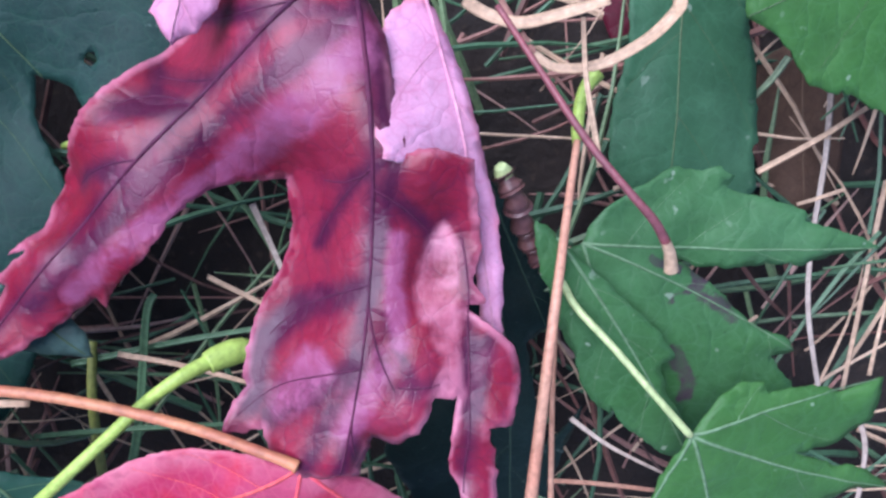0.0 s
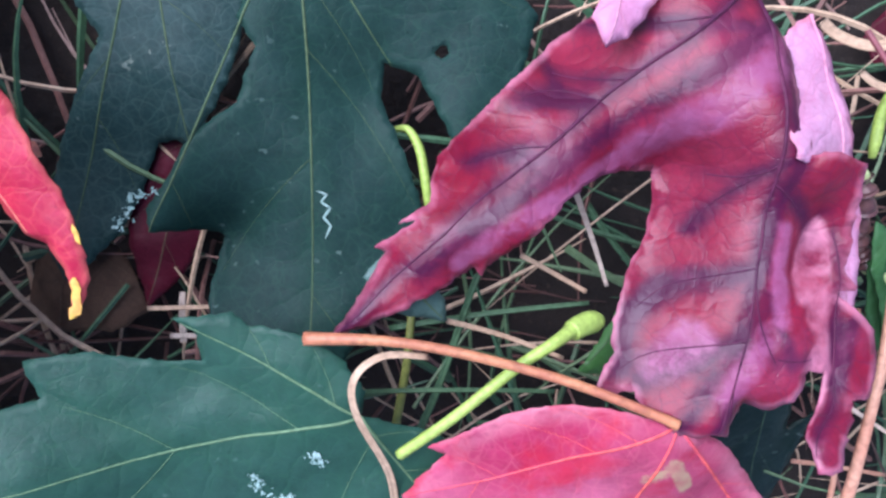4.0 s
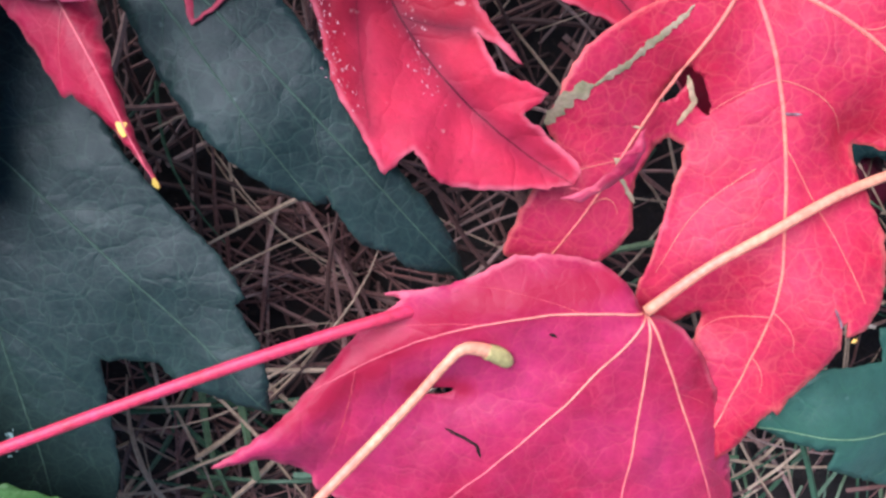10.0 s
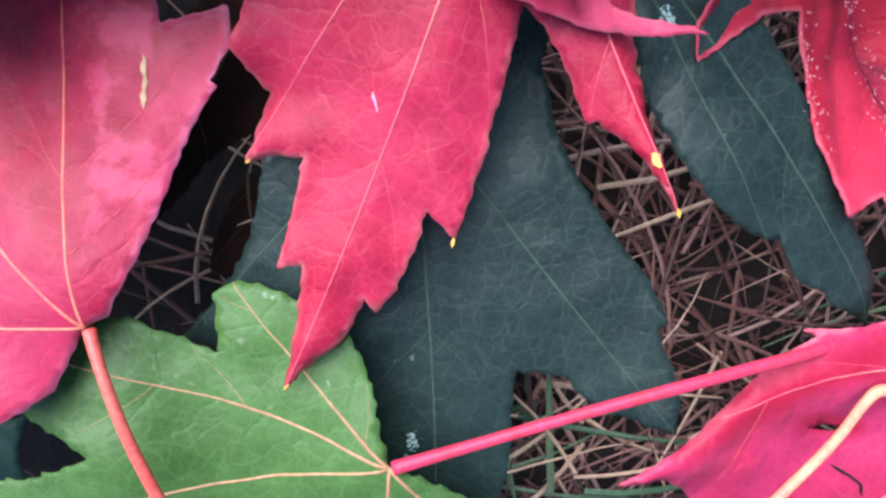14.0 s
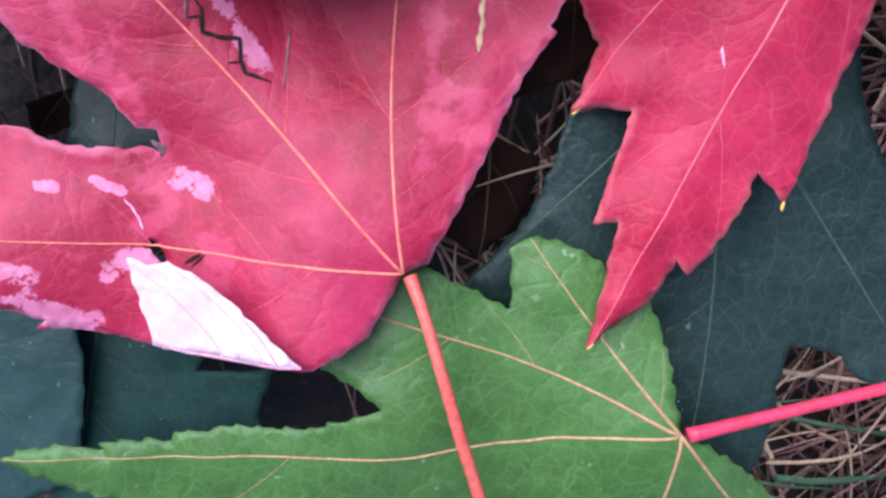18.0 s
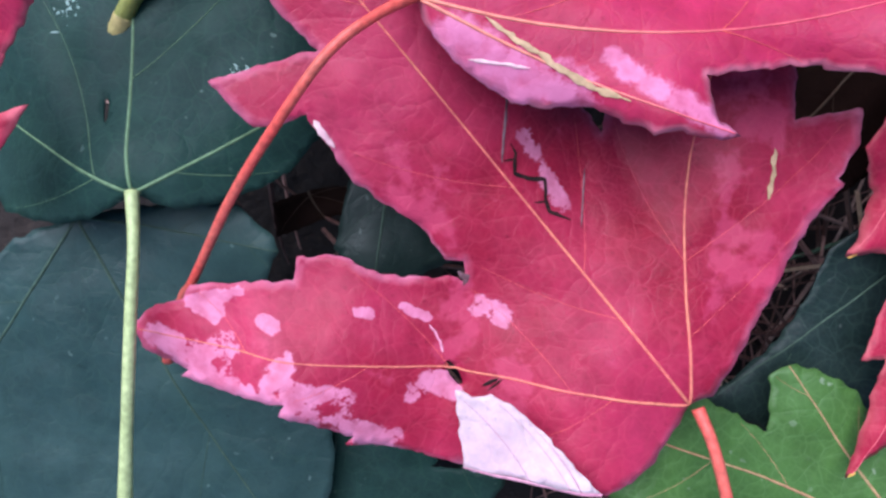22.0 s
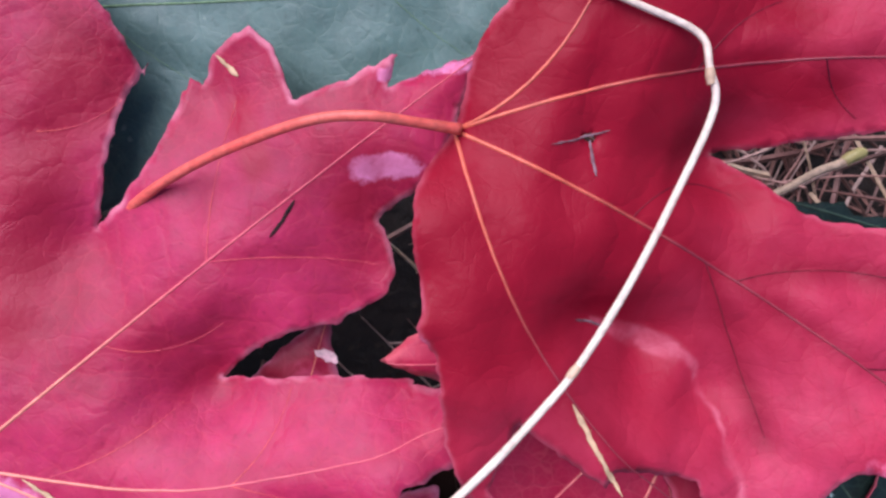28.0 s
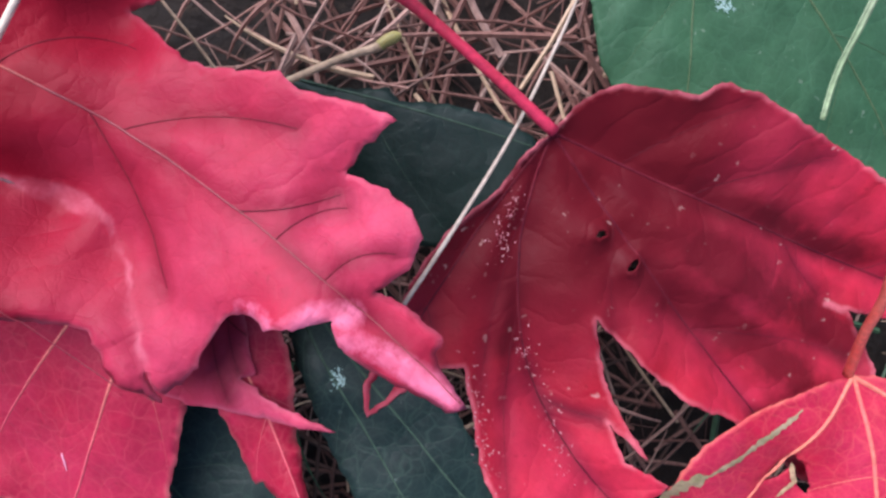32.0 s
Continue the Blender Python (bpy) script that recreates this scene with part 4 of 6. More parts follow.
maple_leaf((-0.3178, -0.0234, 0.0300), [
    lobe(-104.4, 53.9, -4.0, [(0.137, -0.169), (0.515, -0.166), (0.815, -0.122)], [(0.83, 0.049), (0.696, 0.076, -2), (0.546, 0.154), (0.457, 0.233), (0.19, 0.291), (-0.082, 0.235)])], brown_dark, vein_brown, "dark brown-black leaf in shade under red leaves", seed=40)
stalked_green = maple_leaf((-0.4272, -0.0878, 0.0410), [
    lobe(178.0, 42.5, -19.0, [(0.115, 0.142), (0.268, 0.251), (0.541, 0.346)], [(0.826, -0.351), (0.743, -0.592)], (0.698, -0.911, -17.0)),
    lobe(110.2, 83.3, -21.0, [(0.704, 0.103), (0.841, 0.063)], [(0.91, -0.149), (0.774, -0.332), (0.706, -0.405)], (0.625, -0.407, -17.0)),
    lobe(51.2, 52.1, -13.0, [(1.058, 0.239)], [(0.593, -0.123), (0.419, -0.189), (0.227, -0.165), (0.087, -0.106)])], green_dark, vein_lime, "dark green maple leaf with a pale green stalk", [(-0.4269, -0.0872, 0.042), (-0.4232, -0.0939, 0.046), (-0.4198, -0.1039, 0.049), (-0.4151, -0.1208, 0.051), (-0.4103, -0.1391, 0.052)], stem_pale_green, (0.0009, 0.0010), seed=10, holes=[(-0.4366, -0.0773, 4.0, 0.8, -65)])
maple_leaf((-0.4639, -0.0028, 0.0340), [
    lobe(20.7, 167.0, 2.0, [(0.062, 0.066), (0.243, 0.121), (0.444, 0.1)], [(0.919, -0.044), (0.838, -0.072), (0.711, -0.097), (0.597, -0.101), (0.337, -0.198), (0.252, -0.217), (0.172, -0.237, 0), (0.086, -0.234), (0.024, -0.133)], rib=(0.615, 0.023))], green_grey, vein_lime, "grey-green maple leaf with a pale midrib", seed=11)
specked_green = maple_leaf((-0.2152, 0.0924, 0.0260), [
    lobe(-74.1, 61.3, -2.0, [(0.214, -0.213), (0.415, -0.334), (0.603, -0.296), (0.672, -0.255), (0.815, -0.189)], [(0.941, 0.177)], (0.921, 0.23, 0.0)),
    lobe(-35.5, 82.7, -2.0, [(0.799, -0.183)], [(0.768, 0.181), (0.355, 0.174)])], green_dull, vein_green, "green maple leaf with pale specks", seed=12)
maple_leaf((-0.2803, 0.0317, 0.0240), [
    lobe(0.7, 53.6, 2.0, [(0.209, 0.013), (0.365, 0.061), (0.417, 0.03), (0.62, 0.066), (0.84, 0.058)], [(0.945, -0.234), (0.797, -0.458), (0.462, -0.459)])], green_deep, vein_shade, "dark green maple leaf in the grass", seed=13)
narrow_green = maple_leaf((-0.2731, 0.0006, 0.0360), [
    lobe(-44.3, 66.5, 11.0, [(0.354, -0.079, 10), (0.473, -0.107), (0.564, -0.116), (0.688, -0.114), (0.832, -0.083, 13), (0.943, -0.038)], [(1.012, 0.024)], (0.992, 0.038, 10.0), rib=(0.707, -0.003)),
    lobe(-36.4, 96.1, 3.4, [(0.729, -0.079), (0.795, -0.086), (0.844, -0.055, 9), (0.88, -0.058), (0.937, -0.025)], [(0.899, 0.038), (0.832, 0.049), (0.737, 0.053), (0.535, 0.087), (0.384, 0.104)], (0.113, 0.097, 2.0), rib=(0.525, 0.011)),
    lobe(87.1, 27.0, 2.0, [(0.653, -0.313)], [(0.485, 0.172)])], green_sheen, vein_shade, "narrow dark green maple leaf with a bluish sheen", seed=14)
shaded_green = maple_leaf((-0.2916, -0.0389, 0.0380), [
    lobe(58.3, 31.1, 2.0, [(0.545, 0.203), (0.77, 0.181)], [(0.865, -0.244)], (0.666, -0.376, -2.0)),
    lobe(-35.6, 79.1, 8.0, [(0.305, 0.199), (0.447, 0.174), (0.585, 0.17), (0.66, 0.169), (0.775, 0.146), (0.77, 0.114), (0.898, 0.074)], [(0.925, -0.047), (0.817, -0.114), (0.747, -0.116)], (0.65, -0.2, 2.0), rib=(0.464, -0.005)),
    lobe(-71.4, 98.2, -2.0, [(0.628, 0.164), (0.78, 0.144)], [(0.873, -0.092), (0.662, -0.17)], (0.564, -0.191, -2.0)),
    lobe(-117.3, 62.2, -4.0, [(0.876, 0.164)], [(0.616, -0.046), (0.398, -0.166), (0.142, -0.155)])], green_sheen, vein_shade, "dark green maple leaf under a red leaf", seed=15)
chalky_green = maple_leaf((-0.0609, -0.0598, 0.0460), [
    lobe(-51.4, 32.0, -2.0, [(0.396, 0.263), (0.727, 0.246)], [(1.221, -0.48), (1.302, -0.901, -6), (0.817, -0.994)], (0.188, -1.162, -4.0)),
    lobe(-169.5, 75.3, 0.0, [(0.649, 0.172), (0.824, 0.095), (0.816, 0.035, 6), (0.896, 0.038)], [(0.977, -0.047), (0.869, -0.161), (0.669, -0.172), (0.688, -0.259), (0.575, -0.252), (0.429, -0.203)], (0.332, -0.18, -4.0), rib=(0.406, 0.011)),
    lobe(152.5, 35.8, -3.0, [(0.89, 0.007)], [(0.778, -0.163), (0.687, -0.136), (0.553, -0.197), (0.396, -0.226), (0.249, -0.221), (0.047, -0.131)])], green_forest, vein_lime, "dark green maple leaf with chalky marks", seed=16)
maple_leaf((-0.2782, -0.1001, 0.0520), [
    lobe(146.4, 40.6, -10.0, [(0.148, -0.074), (0.348, -0.182), (0.527, -0.237), (0.527, -0.133), (0.714, -0.162), (0.82, -0.141), (0.912, -0.088)], [(1.013, 0.082)], (0.815, 0.242, -8.0)),
    lobe(178.3, 73.4, -12.0, [(0.546, -0.134), (0.675, -0.156)], [(0.913, 0.13), (0.735, 0.141)], (0.664, 0.166, -2.0)),
    lobe(-158.9, 115.4, -8.0, [(0.545, -0.027), (0.67, -0.031), (0.683, -0.024), (0.742, -0.025), (0.747, -0.012), (0.851, -0.014), (0.848, -0.002), (0.908, -0.013)], [(0.951, 0.031), (0.725, 0.131)], (0.374, 0.204, -8.0)),
    lobe(-77.9, 81.6, -10.0, [(0.665, -0.363)], [(0.633, 0.049)], (0.376, 0.107, -6.0)),
    lobe(-30.1, 69.6, -8.0, [(0.841, -0.208)], [(0.566, 0.076), (0.235, 0.061), (0.037, 0.018)])], green_light, vein_copper, "light green maple leaf with a long red stalk", [(-0.2778, -0.0992, 0.053), (-0.2646, -0.0918, 0.052), (-0.2471, -0.0818, 0.051), (-0.2292, -0.072, 0.05), (-0.2097, -0.0633, 0.046), (-0.2011, -0.0619, 0.04)], stem_red, (0.0010, 0.0012), seed=17, saw=0.0010, vein_w=0.75)
maple_leaf((0.0347, -0.0254, 0.0470), [
    lobe(-1.4, 49.4, 4.0, [(0.049, 0.093), (0.138, 0.158), (0.227, 0.208), (0.298, 0.245), (0.374, 0.235), (0.448, 0.251), (0.5, 0.222), (0.477, 0.176), (0.592, 0.154), (0.697, 0.128), (0.746, 0.101), (0.738, 0.079), (0.88, 0.045)], [(0.787, -0.051), (0.726, -0.073), (0.706, -0.061), (0.436, -0.08)], (0.319, -0.056, 0.0)),
    lobe(-27.3, 42.3, 3.0, [(0.564, 0.081), (0.786, 0.02), (0.959, 0.028)], [(0.933, -0.065), (1.108, -0.152), (1.116, -0.41)], (0.803, -0.579, -3.0)),
    lobe(-68.4, 36.1, -3.0, [], [(0.41, -0.217), (0.002, -0.192)])], green_mid, vein_lime, "green maple leaf with dark blotches", seed=18, vein_w=0.6, wave=0.0022, saw=0.0004, stains=[([(0.0552, -0.0345, 0.048), (0.0599, -0.0368, 0.049), (0.0611, -0.0384, 0.049)], 2.6), ([(0.0512, -0.0444, 0.048), (0.0549, -0.0508, 0.048), (0.0546, -0.054, 0.048)], 2.4), ([(0.0464, -0.0286, 0.047), (0.0565, -0.0319, 0.047), (0.0499, -0.0356, 0.047)], 1.2)],
           flaps=[("front_lobe", (0.0296, -0.0236, 0.0500), [
    lobe(-57.9, 48.1, 0.0, [(0.141, 0.04), (0.23, 0.068), (0.359, 0.098), (0.488, 0.132), (0.603, 0.137), (0.589, 0.08), (0.718, 0.048), (0.828, 0.051)], [(0.905, -0.071), (0.798, -0.111), (0.718, -0.138), (0.617, -0.137), (0.652, -0.154), (0.565, -0.183), (0.501, -0.182), (0.333, -0.133), (0.2, -0.114), (0.05, -0.094), (-0.086, -0.036), (-0.056, -0.011)])], green_mid, vein_lime, "green lobe that overlaps the next one")])
maple_leaf((0.0484, -0.0523, 0.0620), [
    lobe(12.6, 32.5, -2.0, [(0.158, 0.149), (0.289, 0.181), (0.39, 0.154), (0.405, 0.089), (0.661, 0.054), (0.773, -0.015)], [(0.932, -0.224), (0.762, -0.31)], (0.525, -0.284, -2.0)),
    lobe(-20.6, 41.2, -5.0, [(0.671, 0.026), (0.819, 0.045)], [(0.777, -0.084), (0.701, -0.156)], (0.536, -0.401, -4.0)),
    lobe(-71.2, 51.2, -7.0, [(0.754, 0.13)], [(0.624, -0.149)], (0.347, -0.109, -4.0)),
    lobe(-106.2, 28.2, -6.0, [], [(0.508, 0), (0.318, -0.02)])], green_mid_clean, vein_lime, "fresh green maple leaf on a thin stalk", [(0.0481, -0.0522, 0.062), (0.042, -0.0452, 0.06), (0.037, -0.0393, 0.056), (0.0327, -0.0346, 0.052), (0.0308, -0.031, 0.05), (0.0292, -0.0292, 0.049)], stem_pale_green, (0.0005, 0.0007), seed=19)
maple_leaf((0.0983, 0.0248, 0.0450), [
    lobe(-158.3, 41.9, 1.0, [(0.544, -0.197), (0.979, -0.177)], [(0.901, 0.134), (0.865, 0.225), (0.83, 0.327), (0.729, 0.409), (0.702, 0.397), (0.547, 0.568), (0.263, 0.817)])], green_mid_clean, vein_green, "bright green maple leaf", seed=20)
bright = maple_leaf((-0.2885, 0.0060, 0.0490), [
    lobe(-160.3, 53.0, 1.0, [(0.541, -0.256), (0.795, -0.114), (0.898, -0.07)], [(0.826, 0.077), (0.747, 0.237), (0.772, 0.479)], (0.848, 0.605, -3.0)),
    lobe(-112.0, 67.4, -5.0, [(0.836, -0.048, -10), (0.928, -0.021)], [(0.942, 0.047)], (0.901, 0.105, -3.0)),
    lobe(-96.0, 97.7, 0.0, [(0.742, -0.087), (0.805, -0.083, -1), (0.784, -0.045), (0.881, -0.021)], [(0.925, 0.035), (0.878, 0.064), (0.801, 0.069), (0.817, 0.097), (0.756, 0.114), (0.62, 0.113), (0.647, 0.171, 2), (0.58, 0.171), (0.459, 0.16)], (0.269, 0.131, 1.0)),
    lobe(-51.3, 65.7, 9.0, [(0.502, -0.114), (0.731, -0.103), (0.732, -0.08), (0.843, -0.026)], [(0.787, 0.021), (0.593, 0.066), (0.477, 0.107), (0.314, 0.119)])], red_pink, vein_flush, "bright red maple leaf with yellow-tipped teeth", ridge=0.003, seed=21)
blotched = maple_leaf((-0.3312, -0.0876, 0.0510), [
    lobe(-166.9, 91.8, -9.0, [(0.048, 0.107), (0.143, 0.165, 5), (0.242, 0.166), (0.393, 0.17), (0.541, 0.146), (0.593, 0.146), (0.581, 0.128), (0.712, 0.087, 3), (0.705, 0.067), (0.806, 0.073), (0.902, 0.073), (0.889, 0.056), (0.97, 0.037)], [(0.97, -0.039), (0.908, -0.069), (0.898, -0.095, -6), (0.719, -0.125), (0.719, -0.166, -8), (0.655, -0.177), (0.575, -0.156), (0.434, -0.161)], (0.42, -0.153, -7.0), rib=(0.459, -0.0)),
    lobe(150.9, 125.8, -11.0, [(0.326, 0.105), (0.344, 0.122), (0.393, 0.117), (0.457, 0.134), (0.51, 0.142), (0.546, 0.136), (0.587, 0.134), (0.595, 0.131), (0.608, 0.168), (0.63, 0.191), (0.697, 0.194), (0.64, 0.069), (0.713, 0.077), (0.763, 0.065), (0.8, 0.039), (0.854, 0.038), (0.891, 0.029), (0.944, 0.01)], [(0.928, -0.034), (0.892, -0.058), (0.896, -0.078), (0.791, -0.106), (0.474, -0.109), (0.388, -0.141)], (0.326, -0.141, -15.0), rib=(0.389, -0.005)),
    lobe(102.6, 79.2, -13.0, [(0.582, 0.24), (0.687, 0.225), (0.858, 0.145)], [(0.878, -0.022), (0.712, -0.106), (0.595, -0.134), (0.638, -0.265), (0.57, -0.274), (0.491, -0.233), (0.485, -0.249), (0.423, -0.21), (0.223, -0.131), (0.093, -0.076), (0.026, -0.045)], rib=(0.287, 0.05))], red_blotch, vein_gold, "red maple leaf with pale blotches and a folded lobe", [(-0.3301, -0.0875, 0.052), (-0.3264, -0.092, 0.055), (-0.3208, -0.1, 0.057), (-0.3151, -0.1085, 0.057), (-0.3086, -0.1179, 0.056), (-0.3009, -0.1298, 0.054)], stem_orange, (0.0009, 0.0011), side_veins=vein_rose, seed=22, vein_w=0.62, holes=[(-0.3685, -0.0972, 4.6, 1.5, -35), (-0.3825, -0.1122, 1.6, 1.0, 0)], stains=[([(-0.3714, -0.0569, 0.04), (-0.3679, -0.0598, 0.04), (-0.3649, -0.0625, 0.04), (-0.3613, -0.0651, 0.04)], 2.9), ([(-0.4009, -0.0985, 0.046), (-0.3986, -0.0987, 0.046)], 1.9), ([(-0.3869, -0.0918, 0.046), (-0.3847, -0.092, 0.046)], 1.5), ([(-0.3808, -0.0893, 0.046), (-0.3758, -0.0899, 0.046)], 1.4), ([(-0.3684, -0.0853, 0.046), (-0.3645, -0.0854, 0.046)], 3.5), ([(-0.4167, -0.1078, 0.044), (-0.4067, -0.1079, 0.045), (-0.405, -0.1043, 0.045)], 3.9), ([(-0.395, -0.1029, 0.046), (-0.397, -0.1087, 0.046), (-0.3998, -0.1117, 0.046)], 3.5), ([(-0.4106, -0.1118, 0.0463), (-0.4015, -0.1103, 0.0506), (-0.393, -0.1089, 0.0539), (-0.3842, -0.11, 0.0519), (-0.3751, -0.1102, 0.05)], 4.0), ([(-0.4078, -0.1008, 0.045), (-0.4124, -0.1005, 0.045), (-0.4057, -0.0956, 0.045)], 2.2), ([(-0.3744, -0.1018, 0.048), (-0.3714, -0.0993, 0.048), (-0.368, -0.0996, 0.048)], 3.3), ([(-0.4072, -0.1068, 0.0472), (-0.4036, -0.1042, 0.0481), (-0.4036, -0.1078, 0.0489)], 2.5), ([(-0.3932, -0.1062, 0.053), (-0.384, -0.1054, 0.051)], 3.0)],
           flaps=[("folded_flap", (-0.3416, -0.1043, 0.0575), [
    lobe(-170.3, 22.1, -2.5, [(0.428, 0.009), (0.724, 0.021)], [(1.088, -0.32), (1.177, -0.587, -1.5), (1.055, -0.557), (0.927, -0.595), (0.714, -0.506), (0.484, -0.349)])], white_back, vein_pale, "whitish underside of a folded lobe")])
scarlet = maple_leaf((-0.1588, 0.0076, 0.0380), [
    lobe(-39.0, 72.9, 20.0, [(0.179, 0.197), (0.297, 0.249), (0.452, 0.289), (0.526, 0.281), (0.577, 0.265, 18), (0.627, 0.272), (0.764, 0.211, 19), (0.872, 0.162), (0.922, 0.128, 20), (0.977, 0.069)], [(0.944, 0.053), (0.872, 0.084), (0.825, 0.068), (0.746, 0.077), (0.61, 0.061)], (0.514, -0.019, 0.0), rib=(0.52, 0.132)),
    lobe(-84.1, 103.5, -0.4, [(0.327, 0.25), (0.37, 0.264), (0.423, 0.282), (0.49, 0.293, 12.3), (0.525, 0.282), (0.549, 0.267, 16.5), (0.573, 0.248, 18.7), (0.588, 0.219, 18.0), (0.559, 0.216), (0.567, 0.208), (0.628, 0.212), (0.711, 0.189), (0.764, 0.167, 11.7), (0.758, 0.157), (0.773, 0.145), (0.847, 0.114), (0.916, 0.064)], [(0.857, 0.031), (0.763, 0.034, 5.0), (0.748, -0.004), (0.685, 0.007), (0.612, 0.026, 2.0), (0.594, 0.014), (0.628, -0.037), (0.651, -0.084, -1.0), (0.581, -0.105), (0.503, -0.094), (0.383, -0.07, -0.5), (0.297, -0.057)], (0.287, -0.084, -2.0), rib=(0.442, 0.114)),
    lobe(-112.3, 66.9, -1.0, [(0.48, 0.077), (0.6, 0.065), (0.676, 0.107), (0.716, 0.141), (0.822, 0.127)], [(0.965, -0.122), (0.806, -0.158), (0.706, -0.156), (0.642, -0.185), (0.629, -0.229, 2), (0.535, -0.26, 8), (0.438, -0.273, 8), (0.325, -0.236, 7), (0.2, -0.164, 4), (0.097, -0.093)], rib=(0.59, -0.008))], red_bright, vein_gold, "scarlet maple leaf with golden veins and a torn edge", [(-0.1596, 0.0077, 0.039), (-0.1669, 0.0172, 0.048), (-0.1708, 0.0243, 0.054), (-0.1759, 0.0329, 0.06)], stem_orange, (0.0008, 0.0010), seed=23, vein_w=1.1, step=0.0011, sides=[(5.8, -18.7, 23.9, -23.4, 0.22, 0.2), (5.8, -18.7, -0.5, -24.8, -0.13, 0.2), (9.2, -29.1, 31.3, -51.8, 0.07, 0.2), (9.0, -32.8, -2.6, -55.4, -0.15, 0.2), (14.2, -57.2, 22.7, -63.7, 0.22, 0.2), (13.9, -58.3, 7.8, -69.3, -0.28, 0.2), (14.4, -66.8, 21.0, -73.5, 0.25, 0.2), (-19.4, -44.6, -13.2, -45.7, 0.71, 0.2), (-16.8, -35.3, -24.8, -40.4, -0.05, 0.2), (17.4, -8.9, 24.8, -2.5, -0.43, 0.2), (23.9, -12.4, 33.2, -18.4, -0.19, 0.2)], holes=[(-0.1668, -0.0135, 8.0, 3.0, 62), (-0.1622, -0.0139, 9.4, 2.2, -49)])
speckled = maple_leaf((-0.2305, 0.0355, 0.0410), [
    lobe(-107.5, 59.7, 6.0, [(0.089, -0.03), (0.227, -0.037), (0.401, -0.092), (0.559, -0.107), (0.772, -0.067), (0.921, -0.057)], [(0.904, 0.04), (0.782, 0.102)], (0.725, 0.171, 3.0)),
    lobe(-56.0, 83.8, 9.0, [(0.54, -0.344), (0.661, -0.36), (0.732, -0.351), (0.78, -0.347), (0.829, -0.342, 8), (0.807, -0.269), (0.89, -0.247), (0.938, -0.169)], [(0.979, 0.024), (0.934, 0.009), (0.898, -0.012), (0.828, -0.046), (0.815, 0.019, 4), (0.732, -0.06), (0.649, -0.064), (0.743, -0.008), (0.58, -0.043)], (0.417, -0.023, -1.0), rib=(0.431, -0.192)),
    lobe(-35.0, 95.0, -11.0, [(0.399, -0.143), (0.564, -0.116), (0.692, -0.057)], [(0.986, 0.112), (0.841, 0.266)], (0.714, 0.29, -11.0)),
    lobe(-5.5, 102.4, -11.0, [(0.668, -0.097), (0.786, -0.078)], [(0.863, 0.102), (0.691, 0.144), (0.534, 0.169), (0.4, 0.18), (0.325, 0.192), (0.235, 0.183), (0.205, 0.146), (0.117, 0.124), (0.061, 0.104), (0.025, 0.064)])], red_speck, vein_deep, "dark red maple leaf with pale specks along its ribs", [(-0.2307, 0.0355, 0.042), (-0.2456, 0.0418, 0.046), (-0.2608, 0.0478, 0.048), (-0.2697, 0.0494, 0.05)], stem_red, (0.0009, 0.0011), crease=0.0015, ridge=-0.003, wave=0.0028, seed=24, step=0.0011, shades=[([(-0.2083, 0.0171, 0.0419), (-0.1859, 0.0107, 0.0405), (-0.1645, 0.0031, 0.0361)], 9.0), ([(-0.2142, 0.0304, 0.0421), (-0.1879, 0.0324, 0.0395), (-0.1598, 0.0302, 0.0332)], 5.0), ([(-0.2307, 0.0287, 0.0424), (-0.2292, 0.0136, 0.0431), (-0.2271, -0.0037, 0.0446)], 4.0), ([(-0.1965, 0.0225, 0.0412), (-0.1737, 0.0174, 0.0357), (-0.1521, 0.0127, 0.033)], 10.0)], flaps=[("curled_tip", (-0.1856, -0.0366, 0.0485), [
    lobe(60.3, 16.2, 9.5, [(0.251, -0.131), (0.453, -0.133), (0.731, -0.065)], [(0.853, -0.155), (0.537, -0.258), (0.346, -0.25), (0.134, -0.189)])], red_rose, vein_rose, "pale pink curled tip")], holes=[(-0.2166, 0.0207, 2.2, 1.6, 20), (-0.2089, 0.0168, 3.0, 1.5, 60)])
